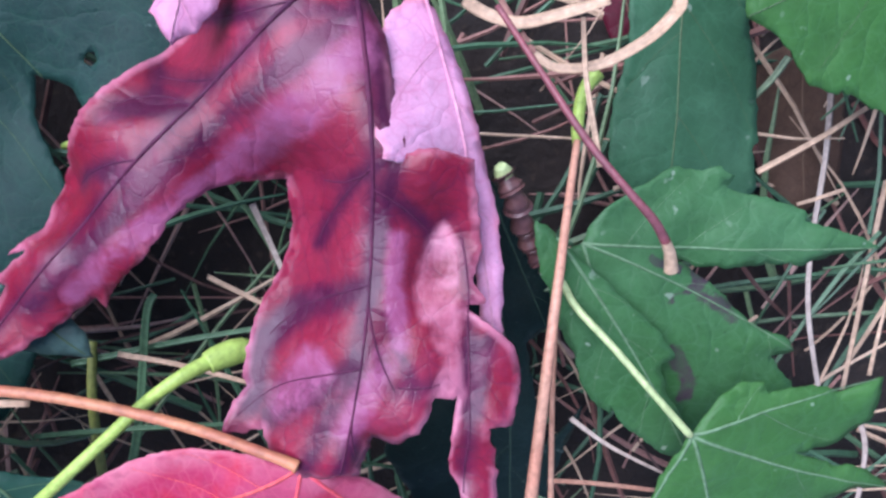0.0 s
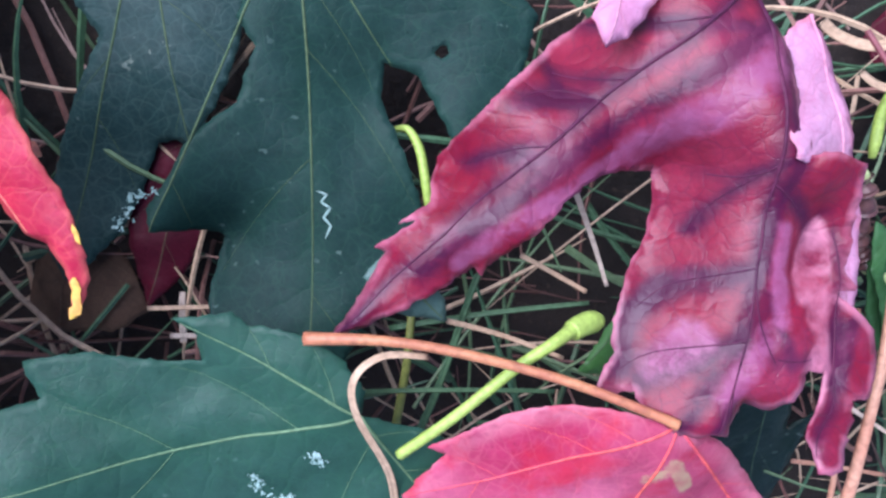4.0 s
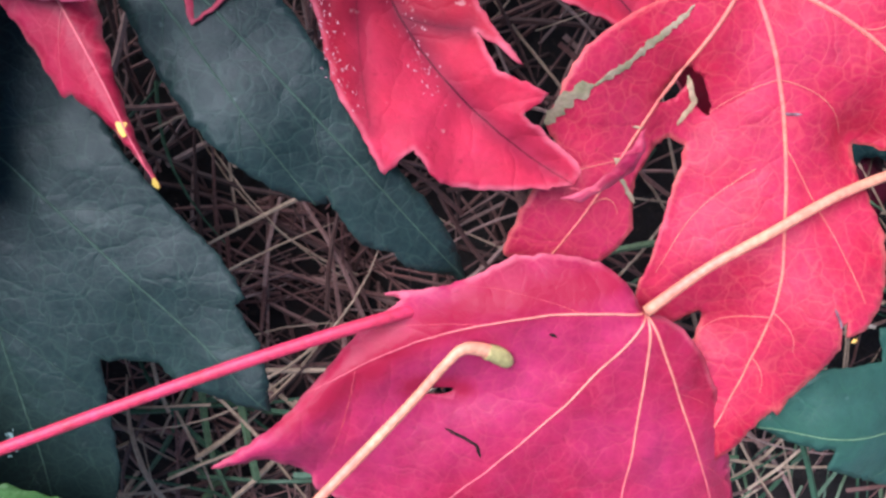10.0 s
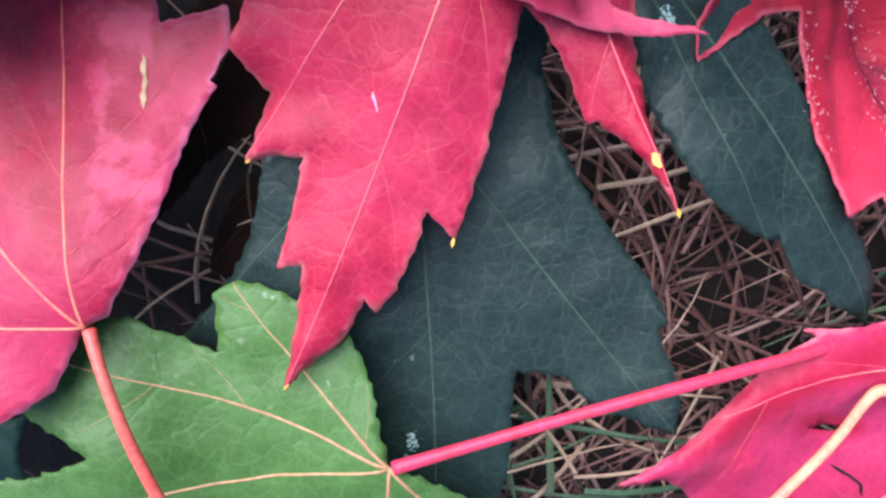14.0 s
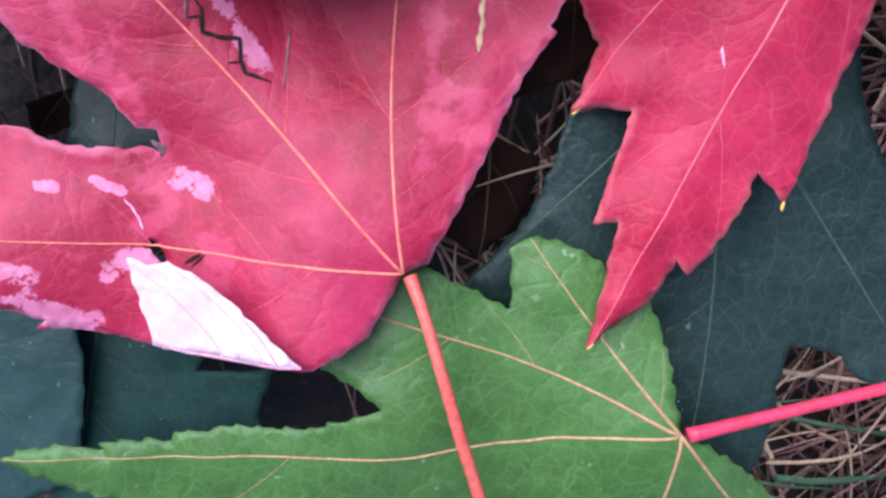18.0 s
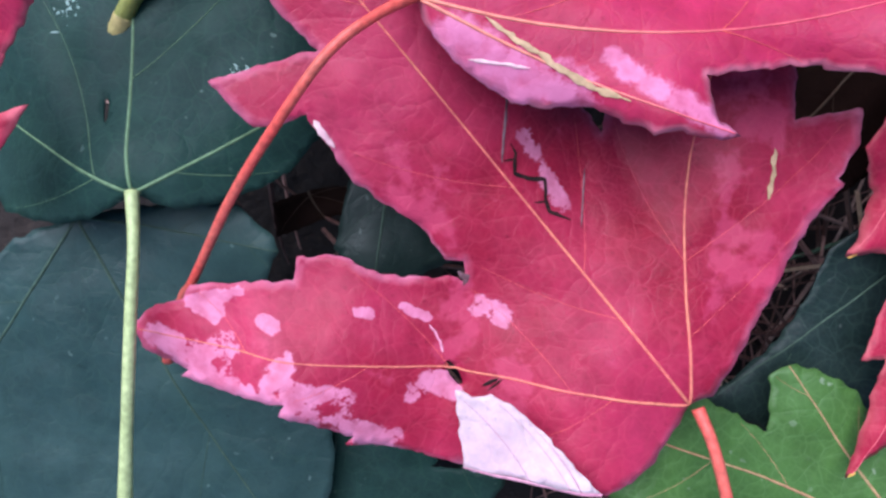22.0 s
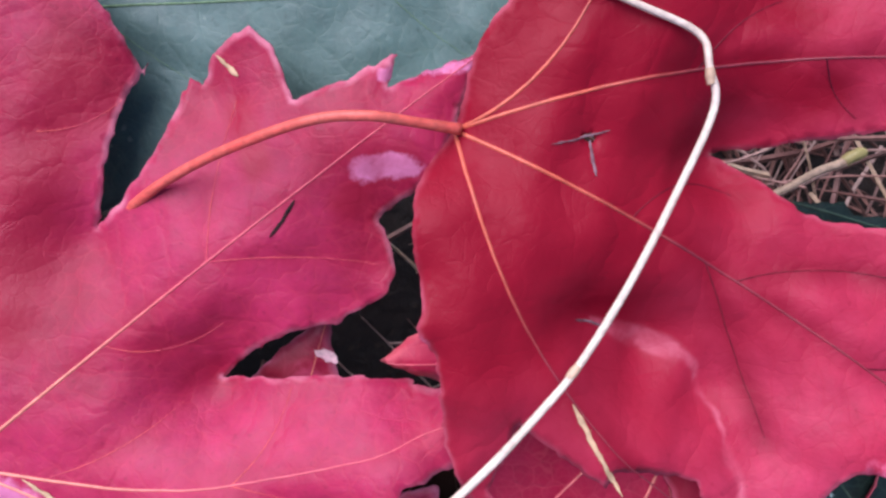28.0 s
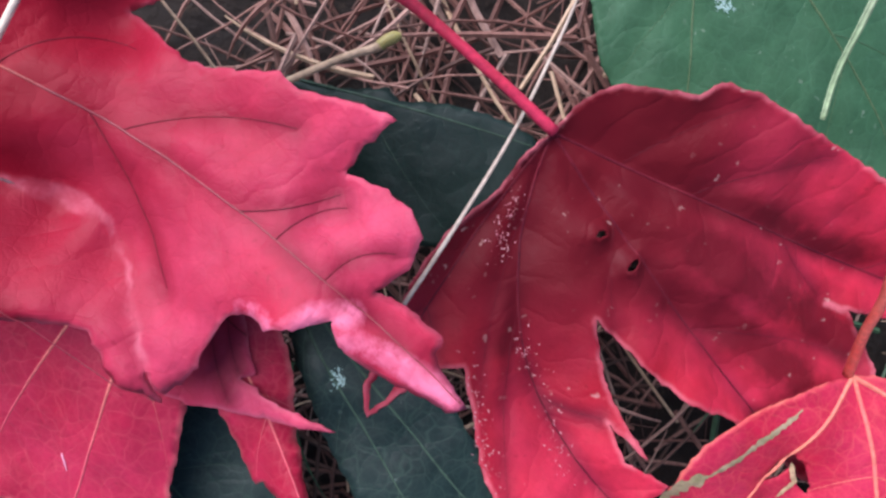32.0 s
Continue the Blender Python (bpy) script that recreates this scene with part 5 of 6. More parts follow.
# first shade darkens the upper margin; the second paints shadow about the slit
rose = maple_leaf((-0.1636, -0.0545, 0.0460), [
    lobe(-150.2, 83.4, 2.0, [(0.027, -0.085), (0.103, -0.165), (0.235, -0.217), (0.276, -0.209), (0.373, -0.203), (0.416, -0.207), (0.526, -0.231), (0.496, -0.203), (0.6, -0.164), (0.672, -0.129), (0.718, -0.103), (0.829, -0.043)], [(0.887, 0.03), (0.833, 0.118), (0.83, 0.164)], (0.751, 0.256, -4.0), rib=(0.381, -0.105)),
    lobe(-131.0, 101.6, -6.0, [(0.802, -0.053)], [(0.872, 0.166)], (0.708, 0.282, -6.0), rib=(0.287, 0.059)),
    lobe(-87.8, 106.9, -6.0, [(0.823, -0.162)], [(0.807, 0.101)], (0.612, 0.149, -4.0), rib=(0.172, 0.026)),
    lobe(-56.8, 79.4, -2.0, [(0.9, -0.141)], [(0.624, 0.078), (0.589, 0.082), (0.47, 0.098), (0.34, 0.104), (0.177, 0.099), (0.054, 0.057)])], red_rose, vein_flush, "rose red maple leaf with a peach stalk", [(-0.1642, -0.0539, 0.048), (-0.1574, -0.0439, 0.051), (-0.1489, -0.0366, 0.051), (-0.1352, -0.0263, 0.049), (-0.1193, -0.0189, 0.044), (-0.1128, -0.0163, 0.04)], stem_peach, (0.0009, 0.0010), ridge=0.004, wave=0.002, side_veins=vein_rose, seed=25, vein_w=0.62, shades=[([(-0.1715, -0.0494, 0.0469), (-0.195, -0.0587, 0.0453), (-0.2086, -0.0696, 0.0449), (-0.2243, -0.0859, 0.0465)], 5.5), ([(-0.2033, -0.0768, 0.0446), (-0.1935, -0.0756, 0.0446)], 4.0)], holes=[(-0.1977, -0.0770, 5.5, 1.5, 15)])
maple_leaf((-0.4573, -0.0699, 0.0460), [
    lobe(38.7, 25.4, 16.0, [(0.735, 0.373), (1.033, 0.193)], [(0.82, -0.099), (0.341, -0.279), (-0.015, -0.542)], (-0.083, -0.553, 2.0)),
    lobe(-29.3, 17.3, 0.0, [(0.924, -0.207)], [(1.149, -0.441), (1.22, -0.862), (1.054, -1.247)])], red_rose, vein_rose, "curled pink leaf at the edge of a green leaf", seed=26, wave=0.003)
# pale lower patches are painted sheen; shades on the first lobes paint weaker light
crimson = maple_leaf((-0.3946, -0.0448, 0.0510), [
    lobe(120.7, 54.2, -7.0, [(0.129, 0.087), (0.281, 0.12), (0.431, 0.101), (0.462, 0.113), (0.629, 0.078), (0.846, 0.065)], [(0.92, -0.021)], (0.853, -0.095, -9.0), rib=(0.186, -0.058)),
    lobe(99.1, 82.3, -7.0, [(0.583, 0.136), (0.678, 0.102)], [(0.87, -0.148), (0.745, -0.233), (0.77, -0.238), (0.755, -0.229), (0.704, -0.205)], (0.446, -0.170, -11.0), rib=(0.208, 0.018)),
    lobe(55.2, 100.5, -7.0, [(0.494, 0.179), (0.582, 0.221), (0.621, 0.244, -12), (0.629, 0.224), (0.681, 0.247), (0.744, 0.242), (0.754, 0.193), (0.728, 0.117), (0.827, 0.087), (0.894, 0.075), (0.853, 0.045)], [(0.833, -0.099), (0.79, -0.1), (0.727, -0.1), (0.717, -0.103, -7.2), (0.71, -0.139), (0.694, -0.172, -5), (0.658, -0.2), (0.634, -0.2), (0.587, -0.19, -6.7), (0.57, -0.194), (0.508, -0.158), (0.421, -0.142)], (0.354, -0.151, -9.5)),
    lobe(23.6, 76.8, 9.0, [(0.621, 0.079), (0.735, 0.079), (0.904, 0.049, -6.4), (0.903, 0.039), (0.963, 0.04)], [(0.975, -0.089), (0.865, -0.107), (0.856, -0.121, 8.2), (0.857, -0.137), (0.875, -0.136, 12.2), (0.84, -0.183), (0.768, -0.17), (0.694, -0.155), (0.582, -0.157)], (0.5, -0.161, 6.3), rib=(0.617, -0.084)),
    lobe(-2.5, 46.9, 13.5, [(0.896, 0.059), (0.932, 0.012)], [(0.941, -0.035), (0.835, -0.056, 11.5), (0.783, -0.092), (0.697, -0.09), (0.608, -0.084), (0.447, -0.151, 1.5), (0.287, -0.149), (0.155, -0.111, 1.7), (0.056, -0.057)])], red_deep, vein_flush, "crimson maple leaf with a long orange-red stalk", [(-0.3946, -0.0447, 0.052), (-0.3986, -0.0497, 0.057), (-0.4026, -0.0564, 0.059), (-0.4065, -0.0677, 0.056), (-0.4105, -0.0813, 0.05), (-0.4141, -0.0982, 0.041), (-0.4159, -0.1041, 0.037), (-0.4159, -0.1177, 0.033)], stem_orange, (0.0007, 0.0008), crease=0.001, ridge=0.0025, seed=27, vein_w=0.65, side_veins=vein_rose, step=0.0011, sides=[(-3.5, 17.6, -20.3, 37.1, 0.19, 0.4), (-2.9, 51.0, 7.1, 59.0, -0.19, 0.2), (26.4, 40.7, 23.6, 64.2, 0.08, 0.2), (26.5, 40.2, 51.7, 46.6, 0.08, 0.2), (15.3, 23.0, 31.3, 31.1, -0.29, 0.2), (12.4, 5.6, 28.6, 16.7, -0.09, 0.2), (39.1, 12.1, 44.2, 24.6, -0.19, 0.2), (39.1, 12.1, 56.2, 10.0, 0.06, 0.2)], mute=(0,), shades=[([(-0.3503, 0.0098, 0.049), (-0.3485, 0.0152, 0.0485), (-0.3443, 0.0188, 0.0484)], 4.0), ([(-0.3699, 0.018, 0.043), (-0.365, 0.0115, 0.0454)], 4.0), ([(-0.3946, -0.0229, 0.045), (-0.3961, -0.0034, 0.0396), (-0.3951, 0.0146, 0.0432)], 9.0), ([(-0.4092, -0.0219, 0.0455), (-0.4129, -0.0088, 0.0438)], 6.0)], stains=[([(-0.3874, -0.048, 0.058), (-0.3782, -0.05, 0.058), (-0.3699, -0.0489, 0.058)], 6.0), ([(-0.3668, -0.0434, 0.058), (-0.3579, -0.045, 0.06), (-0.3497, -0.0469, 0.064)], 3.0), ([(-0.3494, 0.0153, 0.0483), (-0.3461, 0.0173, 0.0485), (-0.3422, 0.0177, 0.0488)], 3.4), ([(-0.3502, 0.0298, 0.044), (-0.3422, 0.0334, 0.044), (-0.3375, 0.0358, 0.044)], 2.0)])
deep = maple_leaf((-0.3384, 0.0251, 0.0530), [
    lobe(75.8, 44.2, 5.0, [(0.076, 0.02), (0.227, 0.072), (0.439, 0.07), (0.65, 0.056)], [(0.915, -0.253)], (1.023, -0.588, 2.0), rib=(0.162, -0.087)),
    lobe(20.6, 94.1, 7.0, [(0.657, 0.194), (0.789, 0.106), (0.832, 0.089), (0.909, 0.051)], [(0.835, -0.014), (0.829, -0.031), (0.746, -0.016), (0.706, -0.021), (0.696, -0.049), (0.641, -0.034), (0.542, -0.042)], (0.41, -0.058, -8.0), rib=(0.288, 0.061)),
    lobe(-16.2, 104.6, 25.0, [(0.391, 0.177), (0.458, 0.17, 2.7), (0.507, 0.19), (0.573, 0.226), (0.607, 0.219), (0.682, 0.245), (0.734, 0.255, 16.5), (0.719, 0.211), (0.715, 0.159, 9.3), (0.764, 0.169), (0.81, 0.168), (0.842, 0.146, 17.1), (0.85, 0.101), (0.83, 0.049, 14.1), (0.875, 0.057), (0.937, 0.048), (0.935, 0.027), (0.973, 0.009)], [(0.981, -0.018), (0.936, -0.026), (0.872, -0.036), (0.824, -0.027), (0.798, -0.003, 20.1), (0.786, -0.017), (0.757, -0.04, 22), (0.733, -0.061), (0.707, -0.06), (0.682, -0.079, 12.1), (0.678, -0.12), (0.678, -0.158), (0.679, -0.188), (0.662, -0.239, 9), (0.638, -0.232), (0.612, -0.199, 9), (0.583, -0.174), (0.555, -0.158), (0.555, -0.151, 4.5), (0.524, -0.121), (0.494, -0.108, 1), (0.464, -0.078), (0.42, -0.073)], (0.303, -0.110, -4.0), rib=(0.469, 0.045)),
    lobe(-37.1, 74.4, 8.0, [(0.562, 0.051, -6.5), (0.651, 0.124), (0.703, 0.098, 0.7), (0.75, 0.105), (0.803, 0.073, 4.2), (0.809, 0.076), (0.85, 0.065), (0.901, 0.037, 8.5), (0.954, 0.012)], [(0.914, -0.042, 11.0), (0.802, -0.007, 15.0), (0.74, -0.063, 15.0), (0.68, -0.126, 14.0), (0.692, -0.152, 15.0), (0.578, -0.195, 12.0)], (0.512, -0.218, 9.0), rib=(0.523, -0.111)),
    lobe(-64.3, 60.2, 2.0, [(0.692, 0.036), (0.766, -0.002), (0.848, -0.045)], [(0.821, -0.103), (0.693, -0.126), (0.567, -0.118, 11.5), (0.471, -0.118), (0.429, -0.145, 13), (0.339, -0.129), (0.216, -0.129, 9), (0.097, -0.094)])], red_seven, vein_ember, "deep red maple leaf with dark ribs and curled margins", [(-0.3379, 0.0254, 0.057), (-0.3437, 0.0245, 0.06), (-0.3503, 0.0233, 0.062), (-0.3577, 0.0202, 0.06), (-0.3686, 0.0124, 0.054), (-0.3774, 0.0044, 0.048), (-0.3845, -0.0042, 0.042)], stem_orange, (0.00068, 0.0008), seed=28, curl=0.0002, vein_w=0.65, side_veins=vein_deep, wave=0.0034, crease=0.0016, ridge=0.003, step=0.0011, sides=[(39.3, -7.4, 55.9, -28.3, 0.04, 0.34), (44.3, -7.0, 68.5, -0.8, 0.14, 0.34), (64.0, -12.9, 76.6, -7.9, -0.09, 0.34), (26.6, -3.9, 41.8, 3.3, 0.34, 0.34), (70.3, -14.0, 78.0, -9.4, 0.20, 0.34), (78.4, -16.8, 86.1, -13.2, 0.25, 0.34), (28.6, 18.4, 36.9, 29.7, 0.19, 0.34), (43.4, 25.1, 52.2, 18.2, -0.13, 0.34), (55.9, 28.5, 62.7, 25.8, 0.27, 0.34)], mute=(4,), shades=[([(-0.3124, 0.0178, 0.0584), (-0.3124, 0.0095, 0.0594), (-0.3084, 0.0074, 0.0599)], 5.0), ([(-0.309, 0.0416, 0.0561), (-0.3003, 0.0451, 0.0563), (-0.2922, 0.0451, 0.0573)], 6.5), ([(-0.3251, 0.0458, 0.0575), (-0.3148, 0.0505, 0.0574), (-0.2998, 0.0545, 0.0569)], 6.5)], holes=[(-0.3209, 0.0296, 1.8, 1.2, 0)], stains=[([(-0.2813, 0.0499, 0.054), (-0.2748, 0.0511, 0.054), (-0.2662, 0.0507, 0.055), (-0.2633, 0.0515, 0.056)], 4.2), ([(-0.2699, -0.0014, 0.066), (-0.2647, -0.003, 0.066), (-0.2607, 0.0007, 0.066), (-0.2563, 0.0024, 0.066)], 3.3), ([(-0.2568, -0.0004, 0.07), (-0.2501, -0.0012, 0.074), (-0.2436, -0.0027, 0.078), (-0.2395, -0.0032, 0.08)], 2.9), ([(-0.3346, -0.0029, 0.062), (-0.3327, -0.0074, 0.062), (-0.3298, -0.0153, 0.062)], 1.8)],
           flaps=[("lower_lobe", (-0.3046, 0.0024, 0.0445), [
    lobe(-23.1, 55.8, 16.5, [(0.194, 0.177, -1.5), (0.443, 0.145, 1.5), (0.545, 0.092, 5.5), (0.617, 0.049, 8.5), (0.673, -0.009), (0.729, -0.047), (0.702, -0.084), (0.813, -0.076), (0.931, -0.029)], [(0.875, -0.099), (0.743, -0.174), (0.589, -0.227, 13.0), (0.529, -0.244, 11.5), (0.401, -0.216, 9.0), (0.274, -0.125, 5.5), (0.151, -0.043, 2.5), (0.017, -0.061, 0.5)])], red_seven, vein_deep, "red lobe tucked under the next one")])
maple_leaf((-0.0098, -0.0542, 0.0600), [
    lobe(-155.1, 47.5, -13.0, [(0.14, -0.096), (0.357, -0.187), (0.558, -0.193), (0.839, -0.163), (0.782, -0.115)], [(1.036, 0.264)], (0.587, 0.329, -8.0)),
    lobe(-97.8, 71.5, -15.0, [(0.648, -0.215)], [(0.717, 0.161)], (0.464, 0.152, -8.0)),
    lobe(-49.7, 64.8, -8.0, [(0.834, -0.273)], [(0.683, 0.077), (0.388, 0.08), (0.142, 0.067)])], pink_leaf, vein_rose, "faded pink maple leaf with a brown stalk", [(-0.0103, -0.0536, 0.061), (-0.0138, -0.0523, 0.06), (-0.0278, -0.0483, 0.056), (-0.0456, -0.0451, 0.052), (-0.0582, -0.044, 0.05), (-0.0706, -0.045, 0.047)], stem_brown, (0.0008, 0.0009), seed=29, wave=0.002, stains=[([(-0.0128, -0.0655, 0.056), (-0.0091, -0.0612, 0.058), (-0.0056, -0.0668, 0.056)], 2.2)])
maple_leaf((-0.0229, 0.0150, 0.0460), [
    lobe(-102.9, 10.3, 2.0, [(0.282, -0.236), (0.668, -0.312)], [(0.818, 0.291), (-0.013, 0.666)])], pink_back, vein_pale, "pale pink leaf tip behind the purple leaf", seed=39)
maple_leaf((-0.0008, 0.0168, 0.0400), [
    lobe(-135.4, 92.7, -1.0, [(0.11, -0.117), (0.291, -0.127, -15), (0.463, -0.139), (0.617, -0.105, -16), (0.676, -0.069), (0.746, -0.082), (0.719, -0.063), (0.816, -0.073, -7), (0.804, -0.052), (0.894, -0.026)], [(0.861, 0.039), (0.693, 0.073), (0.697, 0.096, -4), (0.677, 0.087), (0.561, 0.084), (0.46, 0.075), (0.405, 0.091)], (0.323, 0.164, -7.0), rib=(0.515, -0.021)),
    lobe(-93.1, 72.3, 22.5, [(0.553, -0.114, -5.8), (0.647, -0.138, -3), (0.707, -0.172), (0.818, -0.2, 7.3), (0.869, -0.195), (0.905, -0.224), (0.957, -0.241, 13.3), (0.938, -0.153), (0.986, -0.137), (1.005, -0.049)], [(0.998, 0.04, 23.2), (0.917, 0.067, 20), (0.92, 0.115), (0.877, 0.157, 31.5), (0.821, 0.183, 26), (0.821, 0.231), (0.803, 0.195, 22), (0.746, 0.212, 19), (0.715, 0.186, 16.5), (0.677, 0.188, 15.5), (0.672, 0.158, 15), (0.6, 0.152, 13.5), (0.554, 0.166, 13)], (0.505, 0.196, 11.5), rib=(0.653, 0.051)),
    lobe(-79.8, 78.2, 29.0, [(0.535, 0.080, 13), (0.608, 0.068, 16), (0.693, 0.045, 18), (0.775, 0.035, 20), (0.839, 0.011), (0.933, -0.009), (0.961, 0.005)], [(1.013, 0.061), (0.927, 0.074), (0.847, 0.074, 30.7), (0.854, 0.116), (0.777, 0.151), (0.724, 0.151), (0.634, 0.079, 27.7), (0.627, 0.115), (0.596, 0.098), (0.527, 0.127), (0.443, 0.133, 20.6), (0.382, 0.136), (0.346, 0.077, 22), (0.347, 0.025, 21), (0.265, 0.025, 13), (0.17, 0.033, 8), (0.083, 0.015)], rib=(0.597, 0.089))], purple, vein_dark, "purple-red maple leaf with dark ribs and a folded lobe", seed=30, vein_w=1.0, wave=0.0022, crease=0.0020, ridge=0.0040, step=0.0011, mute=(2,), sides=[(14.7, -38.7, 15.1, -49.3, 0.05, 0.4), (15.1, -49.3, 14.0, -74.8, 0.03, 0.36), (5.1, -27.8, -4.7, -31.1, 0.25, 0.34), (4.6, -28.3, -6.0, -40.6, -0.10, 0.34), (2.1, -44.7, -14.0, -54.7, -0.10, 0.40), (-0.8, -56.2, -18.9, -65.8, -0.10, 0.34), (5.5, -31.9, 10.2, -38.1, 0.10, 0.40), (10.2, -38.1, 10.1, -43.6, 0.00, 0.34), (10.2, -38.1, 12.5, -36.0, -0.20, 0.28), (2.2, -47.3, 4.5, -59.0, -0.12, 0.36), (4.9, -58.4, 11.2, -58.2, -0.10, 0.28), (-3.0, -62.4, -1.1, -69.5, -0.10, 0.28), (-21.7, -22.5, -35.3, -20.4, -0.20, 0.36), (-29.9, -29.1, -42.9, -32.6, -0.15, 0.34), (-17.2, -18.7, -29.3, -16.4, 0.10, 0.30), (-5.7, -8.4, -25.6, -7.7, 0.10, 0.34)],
           # pale patches put sheen and the panel turned to the light into the colour
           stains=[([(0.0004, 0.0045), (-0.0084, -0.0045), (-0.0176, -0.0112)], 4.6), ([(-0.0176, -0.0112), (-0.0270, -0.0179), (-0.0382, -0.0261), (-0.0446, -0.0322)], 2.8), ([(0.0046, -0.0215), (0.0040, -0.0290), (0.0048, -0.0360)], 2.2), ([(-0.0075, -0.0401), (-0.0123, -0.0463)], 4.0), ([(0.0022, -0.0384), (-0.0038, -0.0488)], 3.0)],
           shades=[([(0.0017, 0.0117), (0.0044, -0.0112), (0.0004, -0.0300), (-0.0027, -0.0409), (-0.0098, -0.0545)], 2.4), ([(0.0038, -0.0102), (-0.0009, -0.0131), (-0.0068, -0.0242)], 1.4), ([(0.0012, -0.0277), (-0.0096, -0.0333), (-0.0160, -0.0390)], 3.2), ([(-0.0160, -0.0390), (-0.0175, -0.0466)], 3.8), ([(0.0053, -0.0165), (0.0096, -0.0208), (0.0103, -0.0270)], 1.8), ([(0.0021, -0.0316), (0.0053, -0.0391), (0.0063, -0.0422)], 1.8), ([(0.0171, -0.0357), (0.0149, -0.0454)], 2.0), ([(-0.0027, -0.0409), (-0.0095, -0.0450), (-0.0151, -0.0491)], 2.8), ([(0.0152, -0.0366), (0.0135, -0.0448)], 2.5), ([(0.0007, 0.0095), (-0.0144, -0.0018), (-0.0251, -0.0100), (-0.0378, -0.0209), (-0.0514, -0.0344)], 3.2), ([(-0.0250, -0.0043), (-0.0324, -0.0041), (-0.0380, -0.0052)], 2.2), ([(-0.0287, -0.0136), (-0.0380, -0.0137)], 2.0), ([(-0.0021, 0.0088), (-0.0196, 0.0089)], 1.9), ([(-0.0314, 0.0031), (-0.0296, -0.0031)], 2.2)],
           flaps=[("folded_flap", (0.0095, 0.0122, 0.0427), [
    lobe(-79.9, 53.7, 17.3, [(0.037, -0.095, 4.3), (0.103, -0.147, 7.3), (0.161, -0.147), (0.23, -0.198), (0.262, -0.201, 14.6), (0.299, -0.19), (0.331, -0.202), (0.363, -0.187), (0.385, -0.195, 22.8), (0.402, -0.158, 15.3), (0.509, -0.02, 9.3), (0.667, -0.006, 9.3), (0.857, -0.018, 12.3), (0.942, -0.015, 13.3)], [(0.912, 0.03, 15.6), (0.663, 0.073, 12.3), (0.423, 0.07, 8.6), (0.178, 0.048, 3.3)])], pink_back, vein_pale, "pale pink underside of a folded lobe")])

# ---------------------------------------------------------------- loose stalks, straws and blades
stem_thing("leaf_stalk", [(-0.0213, -0.0421, 0.045), (-0.0246, -0.0428, 0.047), (-0.0291, -0.0444, 0.05), (-0.0344, -0.0483, 0.05), (-0.0408, -0.0541, 0.05), (-0.0464, -0.0591, 0.05), (-0.054, -0.0663, 0.048)], [0.0019, 0.0013, 0.0011, 0.0010, 0.0010, 0.0010, 0.0010], stem_lime, "yellow-green leaf stalk with a swollen end", "stalk", "loose leaf stalks", "first")
stem_thing("leaf_stalk", [(-0.1886, -0.067, 0.047), (-0.1921, -0.066, 0.048), (-0.1959, -0.066, 0.049), (-0.1986, -0.0687, 0.05), (-0.205, -0.077, 0.054), (-0.216, -0.092, 0.058), (-0.2206, -0.0983, 0.06)], [0.0015, 0.0013, 0.0011, 0.0009, 0.0009, 0.0009, 0.0009], stem_peach, "peach-coloured leaf stalk with a swollen end", "stalk", "loose leaf stalks", "first")
stem_thing("leaf_stalk", [(-0.4175, -0.0145, 0.04), (-0.4213, -0.0225, 0.036), (-0.4249, -0.0311, 0.034), (-0.4299, -0.0427, 0.032), (-0.4347, -0.0515, 0.031), (-0.4391, -0.059, 0.03), (-0.4407, -0.0663, 0.028)], [0.0008, 0.0009, 0.0009, 0.0010, 0.0012, 0.0015, 0.0019], stem_olive, "olive leaf stalk with a swollen end", "stalk", "loose leaf stalks", "last")
stem_thing("leaf_stalk", [(-0.279, 0.0306, 0.03), (-0.2743, 0.0346, 0.029), (-0.2692, 0.0389, 0.027), (-0.265, 0.0417, 0.026), (-0.2629, 0.0441, 0.026)], [0.0007, 0.0007, 0.0008, 0.0009, 0.0011], straw_tan, "peach leaf stalk with a swollen yellow end", "stalk", "loose leaf stalks", "last")
stem_thing("grass_shoot", [(-0.0553, -0.0122, 0.014), (-0.0527, -0.012, 0.016), (-0.0503, -0.0159, 0.018), (-0.049, -0.0222, 0.02), (-0.048, -0.0276, 0.02)], [0.0006, 0.0008, 0.0010, 0.0010, 0.0009], stem_lime, "bright green bent grass shoot", "shoot")
stem_thing("dry_straw", [(-0.0508, -0.0475, 0.024), (-0.0516, -0.0598, 0.026), (-0.0532, -0.0784, 0.022)], (0.0008, 0.0010), stem_olive, "olive grass stem in the grass", "stem")
mauve = stem_thing("leaf_stalk", [(0.0204, 0.0104, 0.046), (0.0264, 0.0008, 0.05), (0.0323, -0.0086, 0.054), (0.0375, -0.0152, 0.057), (0.0417, -0.02, 0.058), (0.0447, -0.0246, 0.057)], [0.0005, 0.0005, 0.0006, 0.0006, 0.0007, 0.0008], stem_mauve, "purple-brown leaf stalk with a pale broken end", "stalk", "loose leaf stalks")
v, f = tube([(0.0435, -0.0228, 0.058), (0.0448, -0.025, 0.057), (0.0457, -0.0278, 0.056)], [0.0007, 0.0009, 0.0011], 12, False)
part("broken_end", local(v, mauve.location), f, straw_tan, mauve, "pale hollow broken end")
stem_thing("dead_stem", [(0.0348, -0.0097, 0.042), (0.0318, -0.0196, 0.048), (0.0288, -0.0315, 0.054), (0.0264, -0.0443, 0.058), (0.0243, -0.0621, 0.06), (0.0237, -0.0701, 0.06)], (0.0006, 0.0011), straw_rust, "rust-coloured dry grass stem", "stem", "dry stems")
